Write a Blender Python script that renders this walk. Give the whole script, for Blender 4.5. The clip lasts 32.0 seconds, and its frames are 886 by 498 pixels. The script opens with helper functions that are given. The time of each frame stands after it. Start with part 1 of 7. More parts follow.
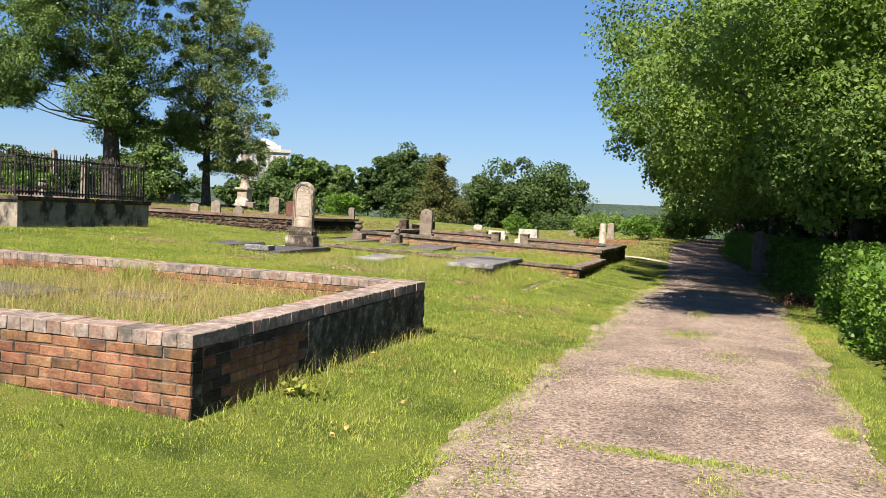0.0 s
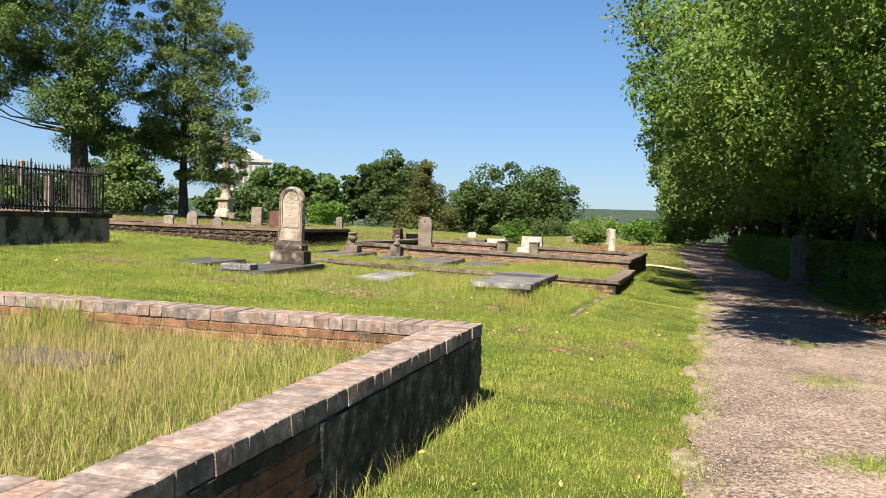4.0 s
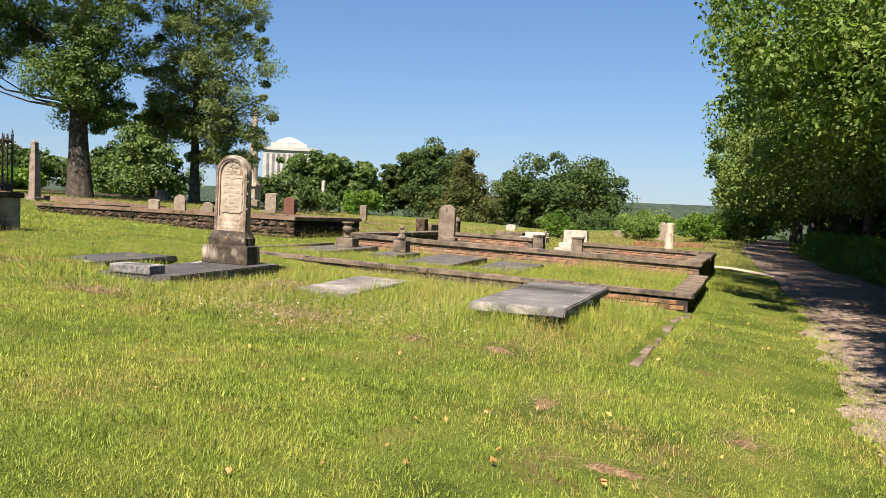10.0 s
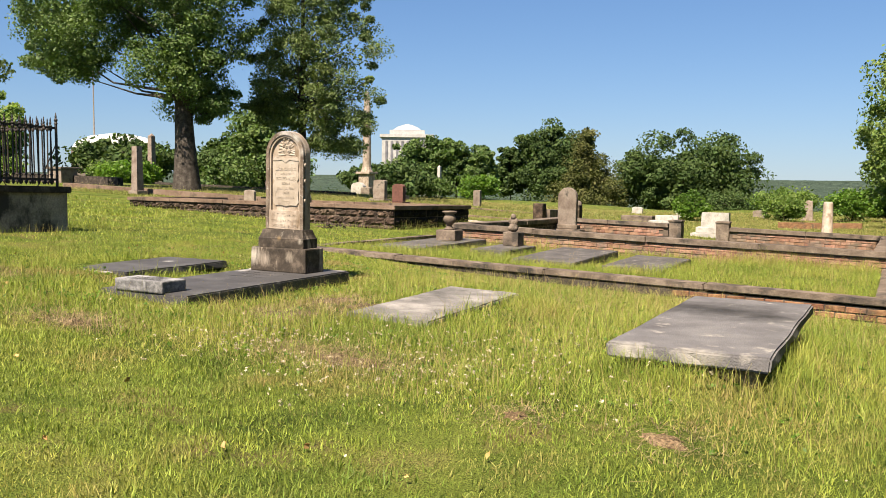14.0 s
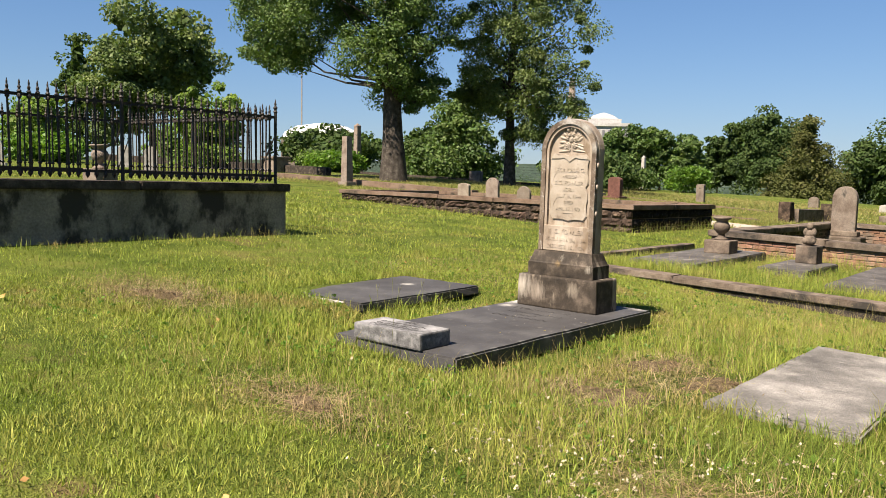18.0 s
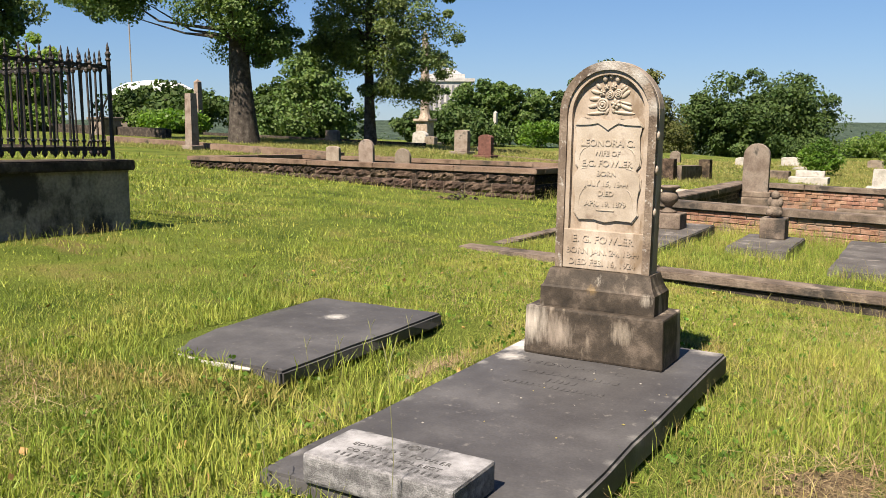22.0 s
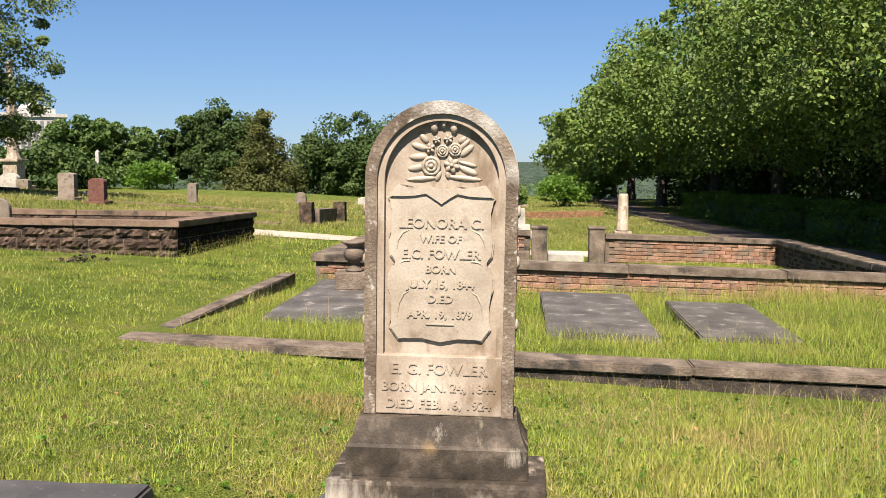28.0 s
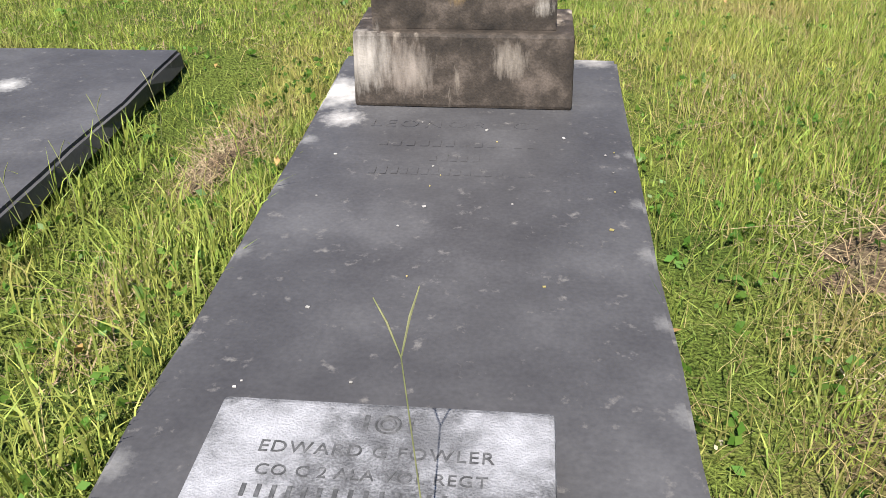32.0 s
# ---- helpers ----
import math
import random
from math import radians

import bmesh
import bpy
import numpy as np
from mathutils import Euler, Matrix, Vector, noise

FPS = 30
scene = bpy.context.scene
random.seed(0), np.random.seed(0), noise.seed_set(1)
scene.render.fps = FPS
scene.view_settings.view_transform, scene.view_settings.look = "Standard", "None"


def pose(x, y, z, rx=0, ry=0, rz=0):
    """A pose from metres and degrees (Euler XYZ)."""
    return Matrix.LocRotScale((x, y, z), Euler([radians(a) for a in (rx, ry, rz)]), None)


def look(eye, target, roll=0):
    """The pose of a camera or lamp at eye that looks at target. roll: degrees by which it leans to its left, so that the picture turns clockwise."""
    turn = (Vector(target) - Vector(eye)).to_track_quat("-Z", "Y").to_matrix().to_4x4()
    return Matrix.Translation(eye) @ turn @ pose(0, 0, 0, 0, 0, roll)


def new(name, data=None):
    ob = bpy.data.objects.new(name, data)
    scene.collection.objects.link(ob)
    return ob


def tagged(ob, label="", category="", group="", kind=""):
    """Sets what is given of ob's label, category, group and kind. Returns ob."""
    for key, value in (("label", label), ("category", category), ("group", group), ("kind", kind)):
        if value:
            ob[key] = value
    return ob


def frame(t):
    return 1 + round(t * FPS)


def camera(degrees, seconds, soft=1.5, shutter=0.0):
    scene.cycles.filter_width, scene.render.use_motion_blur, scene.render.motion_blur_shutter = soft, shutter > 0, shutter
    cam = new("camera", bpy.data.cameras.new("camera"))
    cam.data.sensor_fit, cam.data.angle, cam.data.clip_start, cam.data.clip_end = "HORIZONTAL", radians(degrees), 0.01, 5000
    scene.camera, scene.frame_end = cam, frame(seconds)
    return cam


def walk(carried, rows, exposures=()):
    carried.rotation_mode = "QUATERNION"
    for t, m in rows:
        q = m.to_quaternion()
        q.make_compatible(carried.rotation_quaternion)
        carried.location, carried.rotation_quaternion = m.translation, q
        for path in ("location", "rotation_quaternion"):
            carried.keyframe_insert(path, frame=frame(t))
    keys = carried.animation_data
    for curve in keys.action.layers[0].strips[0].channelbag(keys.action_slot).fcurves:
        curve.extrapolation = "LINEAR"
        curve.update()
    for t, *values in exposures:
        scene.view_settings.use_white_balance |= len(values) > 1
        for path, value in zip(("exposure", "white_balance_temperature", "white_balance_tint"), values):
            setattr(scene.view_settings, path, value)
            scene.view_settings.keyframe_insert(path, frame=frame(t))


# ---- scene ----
cam = camera(54.7, 32.0, soft=0.5)
PATH = [
    (0, (0.001, 0.241, 1.394), (-0.623, 2.137, 1.277), 2.5),
    (0.5, (-0.255, 0.528, 1.359), (-0.876, 2.426, 1.24), 2.4),
    (1, (-0.409, 0.862, 1.35), (-1.034, 2.758, 1.233), 1.6),
    (1.5, (-0.562, 1.164, 1.366), (-1.186, 3.061, 1.256), 1.5),
    (2, (-0.766, 1.444, 1.391), (-1.391, 3.34, 1.278), 1.3),
    (2.5, (-0.897, 1.765, 1.369), (-1.536, 3.658, 1.273), 0.9),
    (4.5, (-1.678, 3.34, 1.314), (-2.212, 5.264, 1.212), 2.0),
    (5, (-1.764, 3.73, 1.29), (-2.224, 5.674, 1.188), 1.7),
    (5.5, (-1.849, 4.107, 1.29), (-2.307, 6.051, 1.185), 1.5),
    (6, (-1.973, 4.528, 1.302), (-2.432, 6.472, 1.209), 0.8),
    (6.5, (-1.978, 4.934, 1.292), (-2.441, 6.879, 1.224), 1.0),
    (7, (-2.05, 5.317, 1.267), (-2.53, 7.258, 1.192), 1.5),
    (7.5, (-2.089, 5.718, 1.269), (-2.591, 7.653, 1.186), 2.1),
    (8, (-2.119, 6.05, 1.259), (-2.653, 7.976, 1.171), 2.6),
    (8.5, (-2.209, 6.45, 1.245), (-2.767, 8.369, 1.153), 2.6),
    (9, (-2.216, 6.84, 1.209), (-2.807, 8.748, 1.108), 2.4),
    (9.1, (-2.201, 6.933, 1.207), (-2.817, 8.833, 1.104), 2.8),
    (9.5, (-2.264, 7.215, 1.191), (-2.931, 9.096, 1.068), 2.3),
    (10, (-2.363, 7.64, 1.195), (-3.051, 9.514, 1.074), 2.3),
    (10.5, (-2.388, 8.044, 1.178), (-3.143, 9.892, 1.05), 2.8),
    (11, (-2.512, 8.42, 1.157), (-3.297, 10.254, 1.022), 3.1),
    (11.5, (-2.6, 8.783, 1.157), (-3.416, 10.605, 1.032), 1.3),
    (12, (-2.697, 9.123, 1.166), (-3.539, 10.932, 1.032), 1.5),
    (12.5, (-2.87, 9.473, 1.152), (-3.721, 11.278, 1.013), 1.0),
    (13, (-2.992, 9.832, 1.136), (-3.857, 11.629, 0.99), 0.6),
    (13.5, (-3.139, 10.11, 1.15), (-4.011, 11.903, 0.996), 0.7),
    (13.9, (-3.342, 10.309, 1.181), (-4.249, 12.084, 1.013), 1.1),
    (14, (-3.359, 10.355, 1.176), (-4.3, 12.112, 1.011), 0.7),
    (14.2, (-3.405, 10.514, 1.212), (-4.437, 12.216, 1.018), 0.2),
    (14.5, (-3.524, 10.604, 1.178), (-4.772, 12.156, 0.985), -0.6),
    (15, (-3.695, 10.769, 1.198), (-5.114, 12.163, 0.992), 2.3),
    (15.5, (-3.959, 10.933, 1.218), (-5.388, 12.316, 1.005), -0.1),
    (17.5, (-5.142, 11.605, 1.254), (-6.57, 12.992, 1.061), 0.5),
    (18, (-5.411, 11.817, 1.276), (-6.712, 13.324, 1.079), 1.1),
    (18.5, (-5.741, 11.967, 1.295), (-6.893, 13.591, 1.105), 1.2),
    (19, (-6.006, 12.25, 1.285), (-7.125, 13.896, 1.086), 1.0),
    (19.5, (-6.282, 12.493, 1.298), (-7.41, 14.132, 1.091), 2.9),
    (20, (-6.59, 12.7, 1.324), (-7.699, 14.352, 1.12), 2.5),
    (20.5, (-6.809, 12.929, 1.322), (-7.869, 14.612, 1.116), 1.8),
    (21, (-7.062, 13.138, 1.324), (-8.132, 14.809, 1.077), 1.1),
    (21.5, (-7.347, 13.261, 1.348), (-8.382, 14.953, 1.085), 0.6),
    (22, (-7.521, 13.392, 1.343), (-8.525, 15.096, 1.051), 0.3),
    (22.4, (-7.653, 13.553, 1.381), (-8.494, 15.344, 1.09), 0.5),
    (22.5, (-7.686, 13.597, 1.381), (-8.48, 15.408, 1.085), 1.0),
    (23, (-7.941, 13.81, 1.38), (-8.542, 15.696, 1.095), 1.6),
    (23.5, (-8.173, 13.969, 1.413), (-8.609, 15.902, 1.135), 0.6),
    (24, (-8.325, 14.208, 1.44), (-8.731, 16.154, 1.215), -3.1),
    (24.5, (-8.461, 14.359, 1.454), (-8.834, 16.313, 1.248), -3.5),
    (25, (-8.63, 14.444, 1.446), (-8.88, 16.417, 1.234), -2.6),
    (25.5, (-8.686, 14.541, 1.453), (-8.918, 16.517, 1.243), -2.2),
    (26, (-8.691, 14.627, 1.452), (-8.894, 16.607, 1.254), -1.4),
    (26.5, (-8.694, 14.663, 1.458), (-8.884, 16.644, 1.264), -1.0),
    (28.5, (-8.705, 14.637, 1.42), (-8.871, 16.62, 1.217), 0.8),
    (29, (-8.7, 14.622, 1.392), (-8.861, 16.582, 1.031), 1.2),
    (29.5, (-8.703, 14.622, 1.359), (-8.858, 16.544, 0.827), 1.5),
    (30, (-8.711, 14.62, 1.333), (-8.865, 16.508, 0.69), 1.3),
    (30.5, (-8.714, 14.621, 1.307), (-8.869, 16.473, 0.568), 1.0),
    (31, (-8.731, 14.62, 1.294), (-8.887, 16.423, 0.442), 0.5),
    (31.1, (-8.737, 14.61, 1.293), (-8.897, 16.401, 0.418), 0.1),
    (31.5, (-8.729, 14.619, 1.269), (-8.902, 16.364, 0.307), -0.4),
    (32, (-8.737, 14.611, 1.254), (-8.921, 16.311, 0.217), -1.0),
]
walk(cam, [(t, look(eye, target, roll)) for t, eye, target, roll in PATH], exposures=((0, 1.6, 6550, 11), (6, 1.6, 6550, 10), (10, 1.56, 6850, 13), (13, 1.54, 6950, 13), (14, 1.54, 6950, 13), (15, 1.44, 6900, 13), (18, 1.43, 6850, 13), (22, 1.45, 6750, 13), (26, 1.48, 6650, 13), (29, 1.48, 6600, 13), (31, 1.44, 6000, 12), (32, 1.42, 5800, 12)))

# ---- light and sky ----
SUN_EL, SUN_AZ = 53.0, 3.0          # height, and how far the sun stands to the west of the south
world = bpy.data.worlds.new("sky")
scene.world = world
world.use_nodes = True
wn = world.node_tree
sky = wn.nodes.new("ShaderNodeTexSky")
sky.sky_type = "NISHITA"
sky.sun_disc = False
sky.sun_elevation = radians(SUN_EL)
sky.sun_rotation = radians(180 + SUN_AZ)
sky.air_density, sky.dust_density, sky.ozone_density = 1.0, 0.0, 3.0
bg = wn.nodes["Background"]
bg.inputs["Strength"].default_value = 0.05
tone = wn.nodes.new("ShaderNodeVectorMath")
tone.operation = "MULTIPLY"
tone.inputs[1].default_value = (0.505, 0.675, 0.91)
wn.links.new(sky.outputs[0], tone.inputs[0])
shoulder = wn.nodes.new("ShaderNodeVectorMath")          # a per-channel shoulder compresses the sky's brightest part along the horizon
shoulder.operation = "MULTIPLY_ADD"
shoulder.inputs[1].default_value = (0.105, 0.083, 0.062)
shoulder.inputs[2].default_value = (0.86, 0.80, 0.74)
wn.links.new(tone.outputs[0], shoulder.inputs[0])
evened = wn.nodes.new("ShaderNodeVectorMath")
evened.operation = "DIVIDE"
wn.links.new(tone.outputs[0], evened.inputs[0])
wn.links.new(shoulder.outputs[0], evened.inputs[1])
wn.links.new(evened.outputs[0], bg.inputs["Color"])
sun = new("sun", bpy.data.lights.new("sun", "SUN"))
sun.data.energy, sun.data.angle, sun.data.color = 5.0, radians(0.53), (1.0, 0.895, 0.74)
sun_way = Vector((math.sin(radians(SUN_AZ)) * math.cos(radians(SUN_EL)), math.cos(radians(SUN_AZ)) * math.cos(radians(SUN_EL)), -math.sin(radians(SUN_EL))))
sun.matrix_world = Matrix.Translation((-20, -40, 60)) @ sun_way.to_track_quat("-Z", "Y").to_matrix().to_4x4()

rng = np.random.default_rng(7)


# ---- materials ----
ALBEDO_SCALE = 0.76          # every base colour scaled down, so shade reads darker at higher exposure


def scaled_albedo(c):
    return (c[0] * ALBEDO_SCALE, c[1] * ALBEDO_SCALE, c[2] * ALBEDO_SCALE, 1)


def material(name, stops, scale=4.0, rough=0.85, bump=0.3, fine=40.0, metal=0.0, spec=0.3, vary=0.0, stain=None, detail=6.0, through_light=0.0, island=0.0, stain_scale=1.3, streak=1.0, amp=0.22, spots=()):
    """stops: colours from dark to light along a noise; stain: (colour, amount) of large blotches; vary: shift by object."""
    m = bpy.data.materials.new(name)
    m.use_nodes = True
    t = m.node_tree
    b = t.nodes["Principled BSDF"]
    out = t.nodes["Material Output"]
    co = t.nodes.new("ShaderNodeTexCoord")
    geo = t.nodes.new("ShaderNodeNewGeometry")
    n1 = t.nodes.new("ShaderNodeTexNoise")
    n1.inputs["Scale"].default_value, n1.inputs["Detail"].default_value, n1.inputs["Roughness"].default_value = scale, detail, 0.62
    t.links.new(geo.outputs["Position"], n1.inputs["Vector"])
    ramp = t.nodes.new("ShaderNodeValToRGB")
    els = ramp.color_ramp.elements
    for i, c in enumerate(stops):
        p = 0.3 + 0.4 * i / max(1, len(stops) - 1)
        e = els[i] if i < 2 else els.new(p)
        e.position, e.color = p, scaled_albedo(c)
    t.links.new(n1.outputs["Fac"], ramp.inputs[0])
    col = ramp.outputs[0]
    n2 = t.nodes.new("ShaderNodeTexNoise")
    n2.inputs["Scale"].default_value, n2.inputs["Detail"].default_value = fine, 4.0
    t.links.new(geo.outputs["Position"], n2.inputs["Vector"])
    g2 = t.nodes.new("ShaderNodeMapRange")
    g2.inputs["From Min"].default_value, g2.inputs["From Max"].default_value = 0.3, 0.7
    g2.inputs["To Min"].default_value, g2.inputs["To Max"].default_value = 1 - amp, 1 + amp
    t.links.new(n2.outputs["Fac"], g2.inputs["Value"])
    mix = t.nodes.new("ShaderNodeVectorMath")
    mix.operation = "SCALE"
    t.links.new(col, mix.inputs[0])
    t.links.new(g2.outputs[0], mix.inputs["Scale"])
    col = mix.outputs[0]
    if stain:
        n3 = t.nodes.new("ShaderNodeTexNoise")
        n3.inputs["Scale"].default_value, n3.inputs["Detail"].default_value, n3.inputs["Roughness"].default_value = stain_scale, 7.0, 0.65
        mp = None
        if streak != 1.0:
            mp = t.nodes.new("ShaderNodeMapping")
            mp.inputs["Scale"].default_value = (1, 1, streak)
            t.links.new(geo.outputs["Position"], mp.inputs[0])
            t.links.new(mp.outputs[0], n3.inputs["Vector"])
        else:
            t.links.new(geo.outputs["Position"], n3.inputs["Vector"])
        r3 = t.nodes.new("ShaderNodeMapRange")
        r3.inputs["From Min"].default_value, r3.inputs["From Max"].default_value = 0.62 - 0.3 * stain[1], 0.74 - 0.3 * stain[1]
        t.links.new(n3.outputs["Fac"], r3.inputs["Value"])
        mx = t.nodes.new("ShaderNodeMix")
        mx.data_type = "RGBA"
        t.links.new(r3.outputs[0], mx.inputs["Factor"])
        t.links.new(col, mx.inputs["A"])
        mx.inputs["B"].default_value = scaled_albedo(stain[0])
        col = mx.outputs["Result"]
    for px, py, pz, r, c in spots:
        df = t.nodes.new("ShaderNodeVectorMath")
        df.operation = "DISTANCE"
        df.inputs[1].default_value = (px, py, pz)
        t.links.new(geo.outputs["Position"], df.inputs[0])
        ns = t.nodes.new("ShaderNodeTexNoise")
        ns.inputs["Scale"].default_value, ns.inputs["Detail"].default_value, ns.inputs["Roughness"].default_value = (3.5 if streak != 1.0 else 2.2) / r, 9.0, 0.68
        t.links.new(mp.outputs[0] if streak != 1.0 else geo.outputs["Position"], ns.inputs["Vector"])
        sm = t.nodes.new("ShaderNodeMath")
        sm.operation = "MULTIPLY_ADD"
        sm.inputs[1].default_value = 2.2 * r
        t.links.new(ns.outputs["Fac"], sm.inputs[0])
        t.links.new(df.outputs["Value"], sm.inputs[2])
        mr = t.nodes.new("ShaderNodeMapRange")
        mr.inputs["From Min"].default_value, mr.inputs["From Max"].default_value = 2.45 * r, 1.05 * r
        t.links.new(sm.outputs[0], mr.inputs["Value"])
        mx = t.nodes.new("ShaderNodeMix")
        mx.data_type = "RGBA"
        t.links.new(mr.outputs[0], mx.inputs["Factor"])
        t.links.new(col, mx.inputs["A"])
        mx.inputs["B"].default_value = scaled_albedo(c)
        col = mx.outputs["Result"]
    if vary or island:
        hs = t.nodes.new("ShaderNodeHueSaturation")
        src = geo.outputs["Random Per Island"]
        if vary:
            oi = t.nodes.new("ShaderNodeObjectInfo")
            src = oi.outputs["Random"]
        for key, amt, mid in (("Value", vary or island, 1.0), ("Hue", 0.05 * (vary or island), 0.5)):
            r = t.nodes.new("ShaderNodeMapRange")
            r.inputs["To Min"].default_value, r.inputs["To Max"].default_value = mid - amt, mid + amt
            if key == "Hue":
                w = t.nodes.new("ShaderNodeMath")
                w.operation = "MULTIPLY_ADD"
                w.inputs[1].default_value, w.inputs[2].default_value = 7.31, 0.17
                fr = t.nodes.new("ShaderNodeMath")
                fr.operation = "FRACT"
                t.links.new(src, w.inputs[0])
                t.links.new(w.outputs[0], fr.inputs[0])
                t.links.new(fr.outputs[0], r.inputs["Value"])
            else:
                t.links.new(src, r.inputs["Value"])
            t.links.new(r.outputs[0], hs.inputs[key])
        t.links.new(col, hs.inputs["Color"])
        col = hs.outputs[0]
    t.links.new(col, b.inputs["Base Color"])
    b.inputs["Roughness"].default_value, b.inputs["Metallic"].default_value = rough, metal
    b.inputs["Specular IOR Level"].default_value = spec
    if bump:
        bp = t.nodes.new("ShaderNodeBump")
        bp.inputs["Strength"].default_value, bp.inputs["Distance"].default_value = bump, 0.02
        t.links.new(n2.outputs["Fac"], bp.inputs["Height"])
        t.links.new(bp.outputs[0], b.inputs["Normal"])
    if through_light:
        tr = t.nodes.new("ShaderNodeBsdfTranslucent")
        ms = t.nodes.new("ShaderNodeMixShader")
        br = t.nodes.new("ShaderNodeVectorMath")
        br.operation = "MULTIPLY"
        br.inputs[1].default_value = (1.12, 1.28, 0.5)
        t.links.new(col, br.inputs[0])
        t.links.new(br.outputs[0], tr.inputs["Color"])
        ms.inputs[0].default_value = through_light
        t.links.new(b.outputs[0], ms.inputs[1])
        t.links.new(tr.outputs[0], ms.inputs[2])
        t.links.new(ms.outputs[0], out.inputs["Surface"])
    return m


M_SOIL = material("turf_soil", [(0.048, 0.072, 0.015), (0.09, 0.125, 0.023), (0.135, 0.167, 0.033), (0.18, 0.167, 0.054)], scale=1.3, bump=1.0, fine=110, amp=0.7, spec=0.05, detail=10, stain=((0.17, 0.125, 0.06), 0.1), stain_scale=1.1)
M_GRASS = material("grass_blade", [(0.165, 0.235, 0.044), (0.275, 0.338, 0.062), (0.39, 0.395, 0.10)], scale=0.7, rough=0.55, bump=0, fine=9, spec=0.2, through_light=0.25, island=0.4, stain=((0.36, 0.30, 0.11), 0.24), stain_scale=0.9)
M_MEADOW = material("meadow_grass", [(0.15, 0.19, 0.045), (0.25, 0.26, 0.075), (0.38, 0.33, 0.14)], scale=0.5, rough=0.6, bump=0, fine=6, spec=0.2, through_light=0.25, island=0.45)
M_CLOVER = material("clover_heads", [(0.36, 0.31, 0.2), (0.5, 0.44, 0.31), (0.58, 0.53, 0.42)], scale=9, bump=0, fine=40, spec=0.1, island=0.25)
M_DRY = material("dry_grass_stalk", [(0.34, 0.29, 0.10), (0.46, 0.38, 0.17), (0.50, 0.36, 0.20)], scale=1.5, rough=0.75, bump=0, fine=9, spec=0.15, through_light=0.3, island=0.25)
M_ROAD = material("gravel_asphalt", [(0.115, 0.088, 0.075), (0.205, 0.157, 0.131), (0.3, 0.238, 0.2)], scale=1.6, bump=1.0, fine=34, amp=0.75, spec=0.2, detail=10, stain=((0.36, 0.29, 0.21), 0.06), stain_scale=0.8)
M_BRICK = material("red_brick", [(0.125, 0.062, 0.038), (0.225, 0.113, 0.066), (0.33, 0.185, 0.11)], scale=9, bump=0.4, fine=60, vary=0.28, stain=((0.10, 0.075, 0.058), 0.34), stain_scale=3.2, spec=0.15)
M_BRICK_PALE = material("faded_brick", [(0.19, 0.105, 0.072), (0.30, 0.17, 0.118), (0.40, 0.265, 0.2)], scale=9, bump=0.7, fine=60, vary=0.2, stain=((0.19, 0.15, 0.12), 0.34), stain_scale=3, spec=0.15)
M_BRICK_TOP = material("weathered_cap_brick", [(0.145, 0.112, 0.098), (0.245, 0.195, 0.172), (0.38, 0.325, 0.295)], scale=14, bump=0.35, fine=60, vary=0.12, stain=((0.12, 0.11, 0.10), 0.34), stain_scale=5, spec=0.15)
M_BRICK_TOP_RED = material("weathered_red_cap_brick", [(0.17, 0.11, 0.09), (0.265, 0.185, 0.152), (0.37, 0.295, 0.26)], scale=12, bump=0.35, fine=60, vary=0.12, stain=((0.40, 0.36, 0.33), 0.2), stain_scale=9, spec=0.15)
# dark brick: mould, plus the shade of east and west wall sides
M_BRICK_DARK = material("mould_shade_brick", [(0.025, 0.022, 0.02), (0.05, 0.042, 0.036), (0.10, 0.075, 0.06)], scale=5, bump=0.6, fine=60, vary=0.3, stain=((0.20, 0.19, 0.17), 0.10), stain_scale=6, spec=0.15)
M_MORTAR = material("old_mortar", [(0.085, 0.066, 0.052), (0.165, 0.13, 0.103), (0.25, 0.2, 0.16)], scale=6, bump=0.6, fine=80, spec=0.1, stain=((0.05, 0.045, 0.04), 0.3))
M_COPING = material("dark_concrete_coping", [(0.085, 0.066, 0.052), (0.165, 0.13, 0.104), (0.28, 0.23, 0.185)], scale=4, bump=0.5, fine=60, stain=((0.05, 0.045, 0.04), 0.3), stain_scale=2.2, spec=0.2)
M_RUBBLE = material("rock_faced_stone", [(0.024, 0.018, 0.014), (0.068, 0.048, 0.036), (0.16, 0.115, 0.085)], scale=6, bump=1.0, fine=30, vary=0.35, spec=0.15, stain=((0.018, 0.015, 0.013), 0.34), stain_scale=3.5)
# near-black copy of the rock-faced stone, shade put into its colour
M_BLACKWALL = material("shade_black_stone", [(0.008, 0.007, 0.007), (0.016, 0.014, 0.013), (0.03, 0.026, 0.023)], scale=5, bump=0.8, fine=30, vary=0.2, spec=0.1)
M_MARBLE = material("weathered_marble", [(0.235, 0.182, 0.135), (0.355, 0.292, 0.232), (0.48, 0.42, 0.357)], scale=3.5, bump=0.06, amp=0.1, fine=120, stain=((0.21, 0.155, 0.105), 0.34), stain_scale=8, rough=0.6, spec=0.4, streak=0.4, spots=((-8.97, 17.3, 0.72, 0.09, (0.60, 0.54, 0.46)), (-8.9, 17.33, 1.65, 0.06, (0.42, 0.41, 0.38)), (-8.72, 17.33, 1.5, 0.05, (0.40, 0.38, 0.35))))
